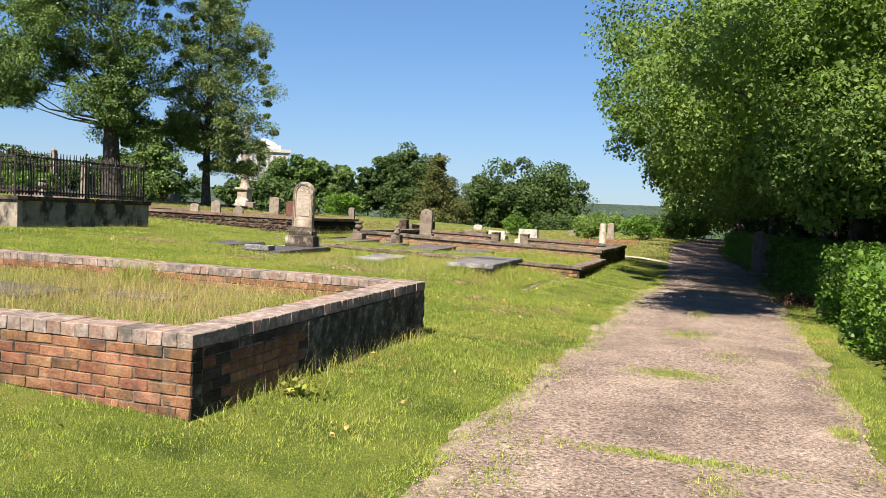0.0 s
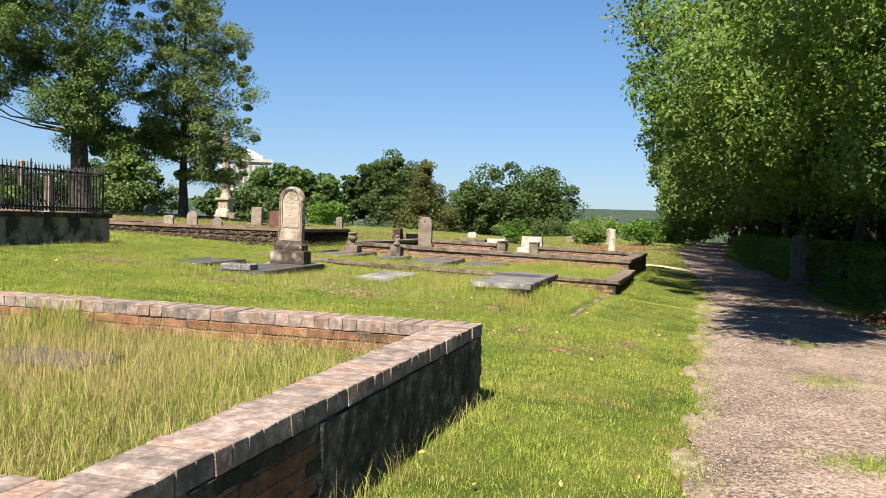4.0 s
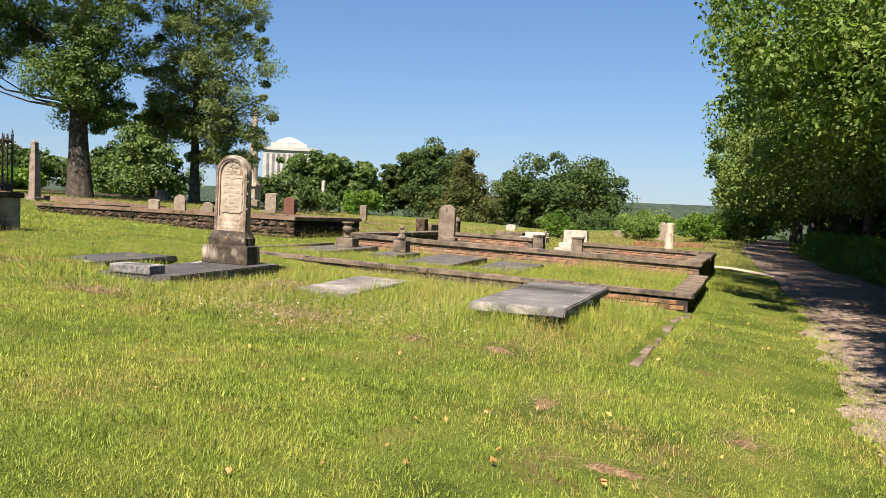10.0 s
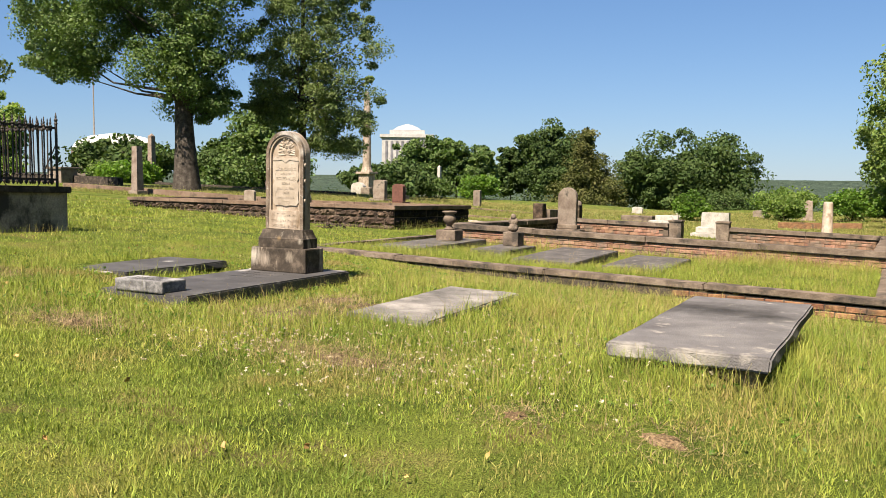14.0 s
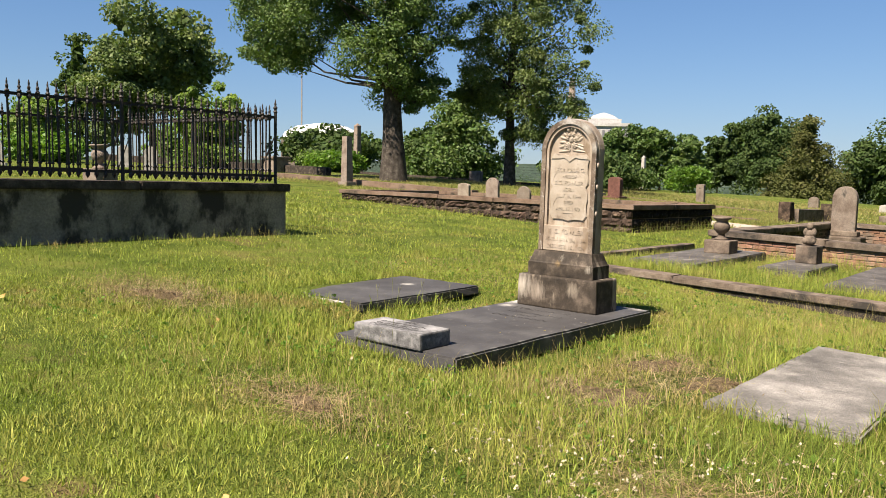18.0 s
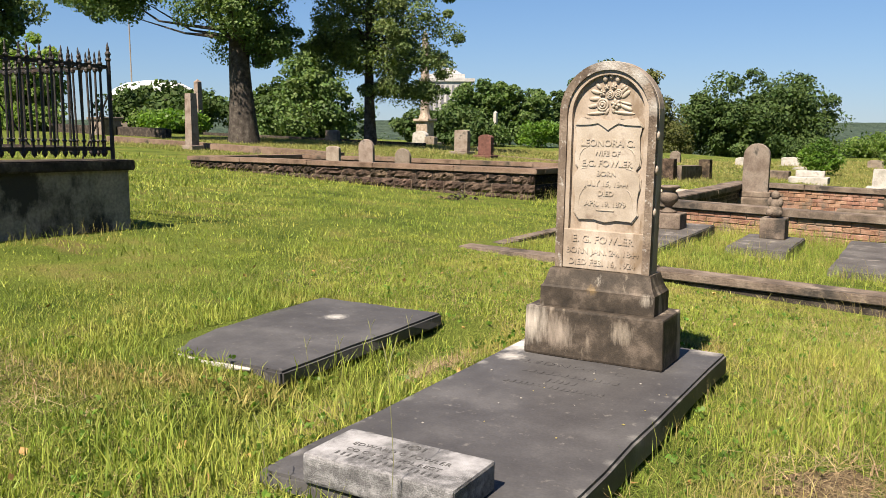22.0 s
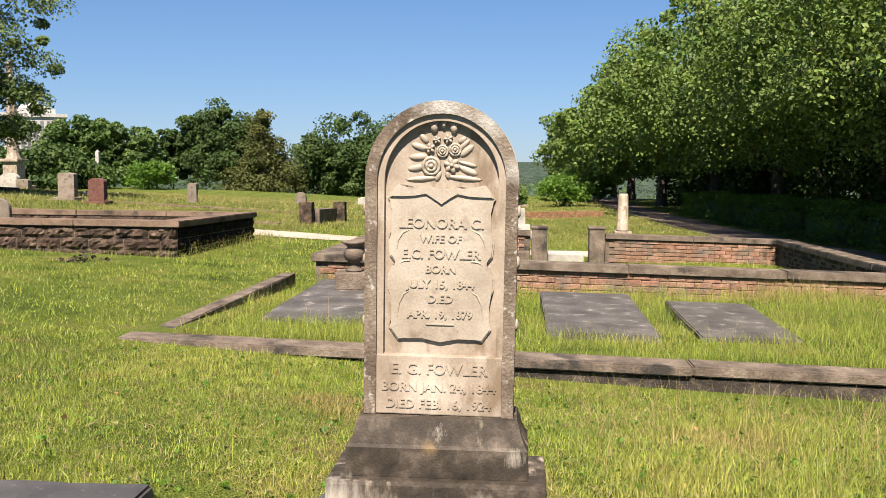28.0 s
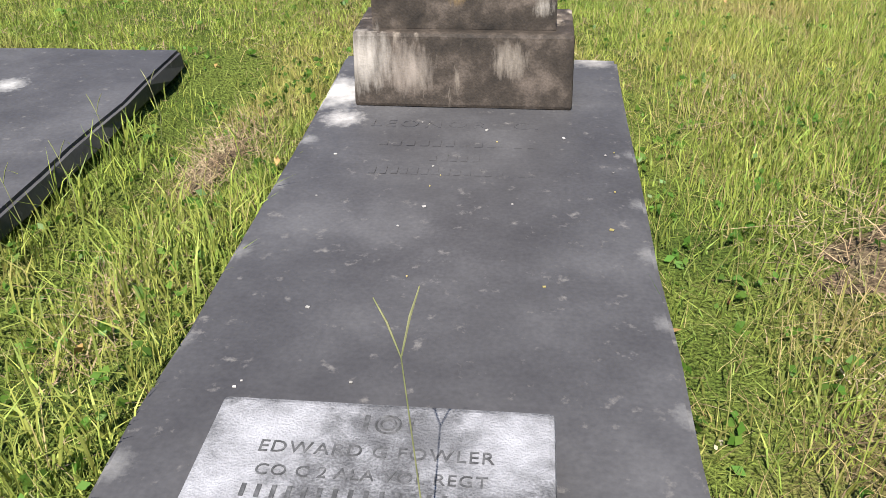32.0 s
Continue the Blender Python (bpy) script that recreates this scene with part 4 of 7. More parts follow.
# ---- slabs ----
def rough_slab(name, x0, x1, y0, y1, top, thick, label, mat=None, tilt=(0, 0), category="grave slab", bevel=0.012):
    """A ledger stone with slightly uneven, worn edges."""
    r = random.Random(int(abs(x0) * 100))
    bm = bmesh.new()
    box(bm, x0, x1, y0, y1, -thick, 0)
    bmesh.ops.subdivide_edges(bm, edges=[e for e in bm.edges if abs(e.verts[0].co.z - e.verts[1].co.z) < 1e-6], cuts=7, use_grid_fill=True)
    cx, cy = (x0 + x1) / 2, (y0 + y1) / 2
    for v in bm.verts:
        on = abs(v.co.x - x0) < 1e-4 or abs(v.co.x - x1) < 1e-4 or abs(v.co.y - y0) < 1e-4 or abs(v.co.y - y1) < 1e-4
        if on:
            v.co.x += r.uniform(-0.007, 0.007)
            v.co.y += r.uniform(-0.007, 0.007)
        v.co.z += top + (v.co.x - cx) * tilt[0] + (v.co.y - cy) * tilt[1] + (r.uniform(-0.004, 0.0) if on else r.uniform(-0.0015, 0.0015))
    es = [e for e in bm.edges if len(e.link_faces) == 2 and e.calc_face_angle(0) > 1.0]
    bmesh.ops.bevel(bm, geom=es, offset=bevel, segments=2, affect="EDGES")
    return tagged(part(name, bm, mat or M_SLATE), label, category, "grave slabs")


rough_slab("grave_slab", -9.43, -8.42, 15.42, 17.74, 0.2, 0.11, "long dark grey ledger slab with a headstone on its end", tilt=(0, 0))
SLAB_CUT = thing("slab_inscription", Matrix.Translation((-8.94, 16.7, 0.2005)), "faint worn lettering cut into a grey ledger slab", "inscription")
for text, y, size in (("LEONOR   C.", 0.36, 0.075),):
    lettering("line", text, size, Matrix.Translation((-0.02, y, 0)), M_SLATE, SLAB_CUT, 0.0012, spacing=1.25)
rng2 = random.Random(4)
for y, n, w in ((0.22, 12, 0.024), (0.12, 5, 0.018), (0.03, 16, 0.018)):
    for k in range(n):
        bm = bmesh.new()
        box(bm, -w / 2, w / 2, 0, 0.035 + 0.008 * rng2.random(), 0, 0.0012)
        part("letter_bar", bm, M_SLATE, SLAB_CUT, m=Matrix.Translation(((k - (n - 1) / 2) * w * 1.65 + rng2.uniform(-0.003, 0.003), y, 0)))

rough_slab("grave_slab", -10.98, -10.07, 16.28, 17.72, 0.215, 0.075, "dark grey slab lying in the grass, chipped at its foot", tilt=(0.0, 0.0))
bm = bmesh.new()
box(bm, -10.9, -10.2, 16.4, 17.6, 0.0, 0.139, 0.01)
tagged(part("slab_footing", bm, M_MORTAR), "dark masonry footing under a grey slab", "footing")
rough_slab("grave_slab", -7.15, -6.42, 15.84, 17.58, 0.13, 0.14, "weathered pale slab with dark worn lettering and a broken white edge", tilt=(-0.02, 0.01), mat=material("pale_slab_stone", [(0.10, 0.095, 0.09), (0.20, 0.19, 0.18), (0.40, 0.38, 0.36)], scale=3, bump=0.5, fine=90, stain=((0.32, 0.305, 0.285), 0.2), stain_scale=5.5, spec=0.3))
rough_slab("grave_slab", -4.83, -3.93, 15.12, 17.45, 0.245, 0.085, "thick raised grey slab with a damp dark stain", tilt=(0, 0), mat=material("raised_slab_stone", [(0.095, 0.091, 0.095), (0.15, 0.145, 0.15), (0.21, 0.205, 0.205)], scale=2.5, bump=0.4, fine=110, stain=((0.36, 0.34, 0.31), 0.10), stain_scale=7, spec=0.35, spots=((-4.72, 16.75, 0.245, 0.3, (0.03, 0.028, 0.027)), (-4.42, 16.8, 0.245, 0.32, (0.03, 0.028, 0.027)), (-4.15, 16.6, 0.245, 0.26, (0.032, 0.03, 0.029)), (-4.7, 15.1, 0.2, 0.12, (0.42, 0.40, 0.36)), (-4.3, 15.1, 0.2, 0.12, (0.40, 0.38, 0.34)))))
bm = bmesh.new()
box(bm, -4.76, -4.0, 15.22, 17.36, -0.25, 0.159, 0.01)
tagged(part("slab_footing", bm, M_MORTAR), "dark masonry footing under a raised slab", "footing")
M_FLAT = material("worn_ledger_stone", [(0.062, 0.056, 0.052), (0.10, 0.092, 0.086), (0.155, 0.145, 0.135)], scale=3.0, bump=0.35, fine=70, stain=((0.30, 0.275, 0.245), 0.12), stain_scale=6.0, rough=0.7, spec=0.3)
rough_slab("grave_slab", -10.98, -10.05, 22.05, 24.55, 0.07, 0.12, "dark grey slab carrying a stone urn", tilt=(-0.01, 0), mat=M_FLAT)
rough_slab("grave_slab", -9.55, -8.92, 22.85, 24.15, 0.03, 0.12, "short dark grey slab carrying a small statue", tilt=(-0.02, 0), mat=M_FLAT)
rough_slab("grave_slab", -8.43, -7.46, 21.95, 24.17, 0.012, 0.12, "flat dark grey slab in long bright grass", tilt=(-0.02, 0.01), mat=M_FLAT)
rough_slab("grave_slab", -7.1, -6.23, 22.08, 23.95, -0.035, 0.1, "flat dark grey slab with a few pale chips in long grass", tilt=(-0.02, 0.01), mat=M_FLAT)

bm = bmesh.new()
limb(bm, [(-10.9, 16.27, 0.2), (-10.7, 16.258, 0.196), (-10.55, 16.25, 0.186), (-10.42, 16.255, 0.194), (-10.25, 16.268, 0.2)], [0.008, 0.018, 0.022, 0.018, 0.008], 7)
tagged(part("chipped_edge", bm, M_WHITE, smooth=True), "pale scalloped broken edge at the foot of a slab", "stone edge")

# the veteran's flat marker
MARK = thing("flat_marker", Matrix.Translation((-8.94, 15.41, 0.2)), "rectangular flat marble marker blotched with white lichen, lying on a slab", "grave marker")
M_CUT_DARK = material("cut_dark_letters", [(0.05, 0.05, 0.05), (0.085, 0.085, 0.087), (0.15, 0.15, 0.152)], scale=60, bump=0.2, fine=140, spec=0.2)
M_MARK = material("lichened_marker", [(0.08, 0.08, 0.083), (0.155, 0.155, 0.16), (0.29, 0.29, 0.3)], scale=26, bump=0.35, fine=220, amp=0.35, detail=10, stain=((0.31, 0.31, 0.32), 0.28), stain_scale=16, spec=0.25, spots=((-9.13, 15.6, 0.3, 0.09, (0.42, 0.42, 0.435)), (-8.74, 15.6, 0.3, 0.08, (0.40, 0.40, 0.415)), (-9.18, 15.48, 0.3, 0.07, (0.40, 0.40, 0.415)), (-8.95, 15.63, 0.3, 0.05, (0.11, 0.11, 0.115)), (-8.86, 15.6, 0.3, 0.05, (0.13, 0.13, 0.135))))
bm = bmesh.new()
box(bm, -0.288, 0.268, 0.0, 0.268, 0, 0.1, 0.012)
part("slab", bm, M_MARK, MARK)
for text, y, size in (("EDWARD G FOWLER", 0.142, 0.0355), ("CO C 2 ALA VOL REGT", 0.094, 0.0315)):
    lettering("inscription", text, size, Matrix.Translation((-0.01, y, 0.1003)), M_CUT_DARK, MARK, 0.0012, spacing=1.1)
for k in range(17):
    bm = bmesh.new()
    box(bm, -0.0035, 0.0035, 0, 0.024, 0, 0.0014)
    part("letter_bar", bm, M_CUT_DARK, MARK, m=Matrix.Translation(((k - 8) * 0.023 - 0.01, 0.05, 0.1003)))
bm = bmesh.new()
for r0 in (0.012, 0.02):
    for k in range(16):
        a, b = 2 * math.pi * k / 16, 2 * math.pi * (k + 1) / 16
        limb_bar(bm, (r0 * math.cos(a), 0.216 + r0 * math.sin(a), 0.1005), (r0 * math.cos(b), 0.216 + r0 * math.sin(b), 0.1005), 0.0022, 4)
for sx in (-1, 1):
    box(bm, sx * 0.036 - 0.004, sx * 0.036 + 0.004, 0.2, 0.234, 0.0995, 0.1018)
part("emblem", bm, M_CUT_DARK, MARK, "small round wreath emblem")


# ---- urn and little statue on their slabs ----
def make_urn(x, y, z, s=1.0, label="small stone urn with a flared rim on a square block", mat=None):
    u = thing("stone_urn", Matrix.Translation((x, y, z)) @ Matrix.Scale(s, 4), label, "urn")
    bm = bmesh.new()
    box(bm, -0.19, 0.19, -0.16, 0.16, 0, 0.19, 0.015)
    part("block", bm, mat or M_COPING, u)
    bm = bmesh.new()
    lathe(bm, [(0.10, 0.192), (0.10, 0.21), (0.055, 0.235), (0.045, 0.27), (0.06, 0.285), (0.105, 0.33), (0.12, 0.385), (0.10, 0.43), (0.075, 0.455), (0.085, 0.47), (0.13, 0.50), (0.135, 0.52), (0.10, 0.525), (0.02, 0.50)], 20)
    part("vase", bm, mat or M_COPING, u, smooth=True)


make_urn(-10.47, 23.87, 0.07)
make_urn(-16.2, 17.4, p_top(-16.2, 17.4) - 0.06, 0.95, "small pale stone urn on a block inside an iron fence", M_GREYSTONE)
st = thing("statue_pedestal", Matrix.Translation((-9.23, 23.88, 0.03)), "square grey stone pedestal block standing on a slab", "pedestal")
bm = bmesh.new()
box(bm, -0.14, 0.14, -0.13, 0.13, 0, 0.24, 0.015)
part("block", bm, M_COPING, st)
bm = bmesh.new()
for x, y, z, r, sx, sz in ((0, 0, 0.32, 0.09, 0.95, 1.0), (0, 0, 0.40, 0.075, 0.9, 1.1), (-0.05, -0.01, 0.42, 0.05, 0.8, 1.2), (0.05, -0.01, 0.42, 0.05, 0.8, 1.2), (0, -0.02, 0.50, 0.05, 1.0, 1.1), (-0.045, -0.05, 0.30, 0.045, 1, 1), (0.05, -0.05, 0.30, 0.045, 1, 1)):
    bmesh.ops.create_icosphere(bm, subdivisions=2, radius=r, matrix=Matrix.Translation((x, y, z)) @ Matrix.Diagonal((sx, 0.9, sz, 1)))
tagged(part("lamb_statue", bm, M_COPING, m=Matrix.Translation((-9.23, 23.88, 0.03)), smooth=True), "small worn stone statue on a square pedestal", "statue")


# ---- standing stones ----
def tablet_stone(x, y, w, h, d, label, mat=None, base=True, turn=0, kind="headstone", rise=None, top=None, group=""):
    z = gz(x, y) - 0.03
    hh = (top - z) if top is not None else h
    s = thing(kind, pose(x, y, z, 0, random.uniform(-1.5, 1.5), turn), label, "headstone", group)
    b0 = 0.0
    if base:
        b0 = 0.14 * min(1, hh)
        bm = bmesh.new()
        box(bm, -w * 0.68, w * 0.68, -d * 1.3, d * 1.3, 0, b0, 0.012)
        part("base", bm, mat or M_GREYSTONE, s)
    bm = bmesh.new()
    extrude(bm, arch(w, hh - b0, 14, rise), -d / 2, d / 2, Matrix.Translation((0, 0, b0)))
    bmesh.ops.bevel(bm, geom=[e for e in bm.edges if abs(e.verts[0].co.y - e.verts[1].co.y) < 1e-5], offset=min(0.012, d * 0.2), segments=1, affect="EDGES")
    part("tablet", bm, mat or M_GREYSTONE, s)
    return s


tb = tablet_stone(-10.72, 30.65, 0.48, 1.3, 0.14, "tall brown-grey round-topped headstone standing inside a brick plot", M_GREYSTONE, False, top=0.98)
bm = bmesh.new()
box(bm, -0.40, 0.40, -0.2, 0.2, 0, 0.34, 0.03)
part("base", bm, M_COPING, tb)
bm = bmesh.new()
box(bm, -0.3, 0.3, -0.13, 0.13, 0.342, 0.45, 0.02)
part("step", bm, M_COPING, tb)
tablet_stone(-20.63, 30.3, 0.40, 0.6, 0.1, "low squarish grey headstone inside a stone plot", base=False, top=0.76, rise=0.06)
tablet_stone(-19.62, 30.3, 0.42, 0.6, 0.1, "round-topped pale grey headstone inside a stone plot", base=False, top=0.94)
tablet_stone(-18.59, 30.3, 0.42, 0.6, 0.1, "low round-topped grey headstone inside a stone plot", base=False, top=0.74)
tablet_stone(-22.8, 42.5, 0.55, 1.0, 0.25, "red granite headstone with a rough curved top", M_REDGRANITE, True, top=0.9, rise=0.12)
tablet_stone(-24.4, 43.5, 0.6, 1.0, 0.26, "square grey headstone on a wide base", M_GREYSTONE, True, top=1.06, rise=0.05)
tablet_stone(-21.5, 47.7, 0.36, 1.2, 0.2, "narrow leaning pale headstone in rough grass", M_GREYSTONE, False, top=0.62, rise=0.05)
tablet_stone(-46.0, 56.3, 0.7, 1.3, 0.4, "white upright monument under the trees", M_WHITE, True, top=2.1, rise=0.2)
tablet_stone(-34.0, 47.5, 0.7, 0.6, 0.3, "low square pale headstone near an oak", M_GREYSTONE, False, top=0.95, rise=0.05)
tablet_stone(-35.0, 58.5, 0.7, 0.6, 0.4, "low pale block headstone in rough grass", M_GREYSTONE, False, top=0.5, rise=0.05)
tablet_stone(-37.0, 60.5, 1.0, 0.9, 0.4, "low cream headstone with a curved top", M_WHITE, False, top=0.8, rise=0.3)
tablet_stone(-11.0, 65.4, 0.8, 1.2, 0.2, "square-topped brown headstone in the far turf", M_GREYSTONE, False, top=-0.55, rise=0.1)
tablet_stone(-9.6, 66.5, 0.7, 0.9, 0.2, "small pale headstone in the far turf", M_WHITE, False, top=-0.95, rise=0.1)
tablet_stone(-14.7, 61.3, 0.9, 0.9, 0.3, "white headstone in the far turf", M_WHITE, True, top=-0.35, rise=0.05)
tablet_stone(-16.5, 58.0, 0.6, 0.5, 0.2, "small pale headstone in rough grass", M_WHITE, False, top=-0.3, rise=0.1)
tablet_stone(-19.0, 55.0, 0.5, 0.6, 0.2, "small round-topped pale headstone in rough grass", M_GREYSTONE, False, top=0.05)
tablet_stone(-13.2, 54.0, 0.6, 0.7, 0.2, "pale headstone beside a bush", M_WHITE, False, top=-0.5, rise=0.1)
for i, (x, y) in enumerate(((1.07, 30.0), (1.85, 30.2), (1.35, 31.6))):
    tablet_stone(x, y, 0.42, 1.6, 0.2, "tall grey headstone standing in tree shade", M_GREYSTONE, True, top=gz(x, y) + 1.45 - 0.1 * i, rise=0.2, group="headstones in the shade")

# white tomb behind the brick plot
t = thing("white_tomb", Matrix.Translation((-8.9, 40.2, gz(-8.9, 40.2))), "bright white marble block headstone on a stepped white base", "tomb")
for nm, q in (("lower_step", (-0.75, 0.75, -0.4, 0.4, -0.05, 0.16)), ("upper_step", (-0.6, 0.6, -0.3, 0.3, 0.162, 0.36))):
    bm = bmesh.new()
    box(bm, *q, 0.02)
    part(nm, bm, M_WHITE, t)
bm = bmesh.new()
extrude(bm, [(-0.46, 0.362), (-0.44, 0.85), (0.44, 0.85), (0.46, 0.362)], -0.16, 0.16)
part("block", bm, M_WHITE, t)
t = thing("white_slab_tomb", Matrix.Translation((-11.5, 44.0, gz(-11.5, 44))), "low white marble slab tomb in the turf", "tomb")
bm = bmesh.new()
box(bm, -0.6, 0.6, -0.35, 0.35, -0.05, 0.22, 0.02)
part("slab", bm, M_WHITE, t)
bm = bmesh.new()
box(bm, -0.45, 0.45, 0.1, 0.3, 0.222, 0.42, 0.02)
part("head_block", bm, M_WHITE, t)

# broken column
t = thing("broken_column", Matrix.Translation((-5.5, 40.9, gz(-5.5, 40.9))), "weathered broken marble column on a square foot", "column")
bm = bmesh.new()
box(bm, -0.26, 0.26, -0.26, 0.26, -0.05, 0.14, 0.02)
part("foot", bm, M_MARBLE, t)
bm = bmesh.new()
lathe(bm, [(0.2, 0.142), (0.2, 0.2), (0.17, 0.23), (0.15, 1.2), (0.12, 1.27), (0.03, 1.22)], 14)
part("shaft", bm, M_MARBLE, t, smooth=True)

# obelisks and pillars
def obelisk(x, y, w, top, label, mat, base=1.5, cap=True, kind="obelisk"):
    z = gz(x, y) - 0.05
    h = top - z
    o = thing(kind, Matrix.Translation((x, y, z)), label, "obelisk")
    bm = bmesh.new()
    box(bm, -w * base / 2, w * base / 2, -w * base / 2, w * base / 2, 0, h * 0.1, 0.02)
    part("base", bm, mat, o)
    bm = bmesh.new()
    q = [(w / 2, h * 0.102), (w / 2 * 0.82, h * 0.95)] + ([(0.01, h)] if cap else [(w / 2 * 0.8, h)])
    rings = [[bm.verts.new((sx * r, sy * r, zz)) for sx, sy in ((-1, -1), (1, -1), (1, 1), (-1, 1))] for r, zz in q]
    for a, b in zip(rings, rings[1:]):
        for k in range(4):
            bm.faces.new((a[k], a[(k + 1) % 4], b[(k + 1) % 4], b[k]))
    bm.faces.new(rings[0][::-1])
    bm.faces.new(rings[-1])
    part("shaft", bm, mat, o)


obelisk(-29.0, 33.6, 0.32, 2.24, "square tapering grey stone pillar on a low base", M_GREYSTONE, cap=False, kind="stone_pillar")
obelisk(-8.4, 66.8, 0.55, 0.1, "small pointed grey obelisk in the far turf", M_GREYSTONE)
obelisk(-47.7, 51.8, 0.4, 3.9, "slim pale stone shaft among bushes", M_GREYSTONE, kind="stone_shaft")
obelisk(-49, 94.5, 0.4, 2.6, "thin white obelisk far off among bushes", M_WHITE)
# the tall monument under the slender tree
t = thing("pedestal_monument", Matrix.Translation((-42.6, 70.1, gz(-42.6, 70.1))), "tall pale stepped monument whose shaft rises into a tree", "monument")
for nm, q in (("lower_step", (-0.95, 0.95, -0.95, 0.95, -0.2, 0.3)), ("upper_step", (-0.72, 0.72, -0.72, 0.72, 0.302, 0.6)), ("die", (-0.5, 0.5, -0.5, 0.5, 0.602, 1.9)), ("cornice", (-0.68, 0.68, -0.68, 0.68, 1.902, 2.1))):
    bm = bmesh.new()
    box(bm, *q, 0.05)
    part(nm, bm, M_MARBLE, t)
bm = bmesh.new()
lathe(bm, [(0.5, 2.102), (0.36, 2.5), (0.3, 7.0), (0.22, 8.4), (0.05, 8.7)], 12)
part("shaft", bm, M_MARBLE, t)
make_urn(-26.4, 49.0, gz(-26.4, 49.0), 1.1, "pale stone urn on a block in rough grass", M_GREYSTONE)

# brick posts with a dark kerb beyond the path
for x, y in ((-14.68, 38.7), (-14.3, 41.5)):
    bm = bmesh.new()
    z = gz(x, y)
    box(bm, -0.18, 0.18, -0.18, 0.18, -0.1, 0.62, 0.02)
    tagged(part("brick_pier", bm, M_RUBBLE, m=Matrix.Translation((x, y, z))), "short brown masonry pier at the end of a kerb", "pier", "piers beyond the path")
bm = bmesh.new()
follow(bm, -14.62, -14.36, 38.9, 41.3, sunk, lambda x, y: gz(x, y) + 0.42)
tagged(part("dark_kerb", bm, M_COPING), "dark low stone kerb between two piers", "kerb")
for x0, x1, y, h, lab in ((-30, -15.2, 37.6, 0.05, "low stone kerb running through rough grass"), (-34, -23.5, 34.2, 0.22, "low brown kerb inside an old plot"), (-8.4, -4.9, 52.5, 0.26, "far low red brick plot wall"), (-45, -30, 49.5, 0.16, "dark low wall under the trees"), (-60, -38, 40.5, 0.4, "dark low wall at the edge of the hilltop"), (-24, -16, 44, 0.05, "low stone kerb in rough grass")):
    bm = bmesh.new()
    follow(bm, x0, x1, y, y + 0.35, sunk, lambda x, y: gz(x, y) + h)
    tagged(part("far_kerb", bm, M_BRICK if "brick" in lab else M_DARKCAP if "dark" in lab else M_BROWNSTONE), lab, "kerb")
bm = bmesh.new()
box(bm, -13.6, -12.3, 45.0, 45.5, 0, 0.3, 0.03)
tagged(part("fallen_stone", bm, M_COPING, m=Matrix.Translation((0, 0, gz(-13, 45) - 0.05))), "dark fallen stone lying in rough grass", "stone")
t = thing("burial_vault", Matrix.Translation((-41.8, 40.3, gz(-41.8, 40.3))), "pale square burial vault beyond an iron fence", "vault")
bm = bmesh.new()
box(bm, -0.5, 0.5, -0.5, 0.5, -0.1, 0.7, 0.03)
part("body", bm, M_GREYSTONE, t)
bm = bmesh.new()
box(bm, -0.58, 0.58, -0.58, 0.58, 0.702, 0.82, 0.03)
part("lid", bm, M_GREYSTONE, t)
for x, y, w, tp in ((-36.5, 30.0, 0.5, 1.75), (-40, 25.5, 0.6, 2.0), (-44, 33, 0.6, 1.9)):
    tablet_stone(x, y, w, 1.0, 0.2, "pale headstone seen through an iron fence", M_WHITE, True, top=tp, turn=60, group="headstones beyond the fence")


# ---- far buildings ----
# distance haze is put into both colours: dimmer stone, paler windows
M_CIVIC = material("hazed_civic_stone", [(0.36, 0.355, 0.35), (0.45, 0.445, 0.44), (0.54, 0.535, 0.53)], scale=0.3, bump=0.05, fine=3, rough=0.8, spec=0.2)
M_CIVIC_GLASS = material("hazy_window_band", [(0.13, 0.13, 0.15), (0.18, 0.18, 0.2), (0.24, 0.24, 0.26)], scale=0.3, bump=0, fine=3, rough=0.4, spec=0.4)


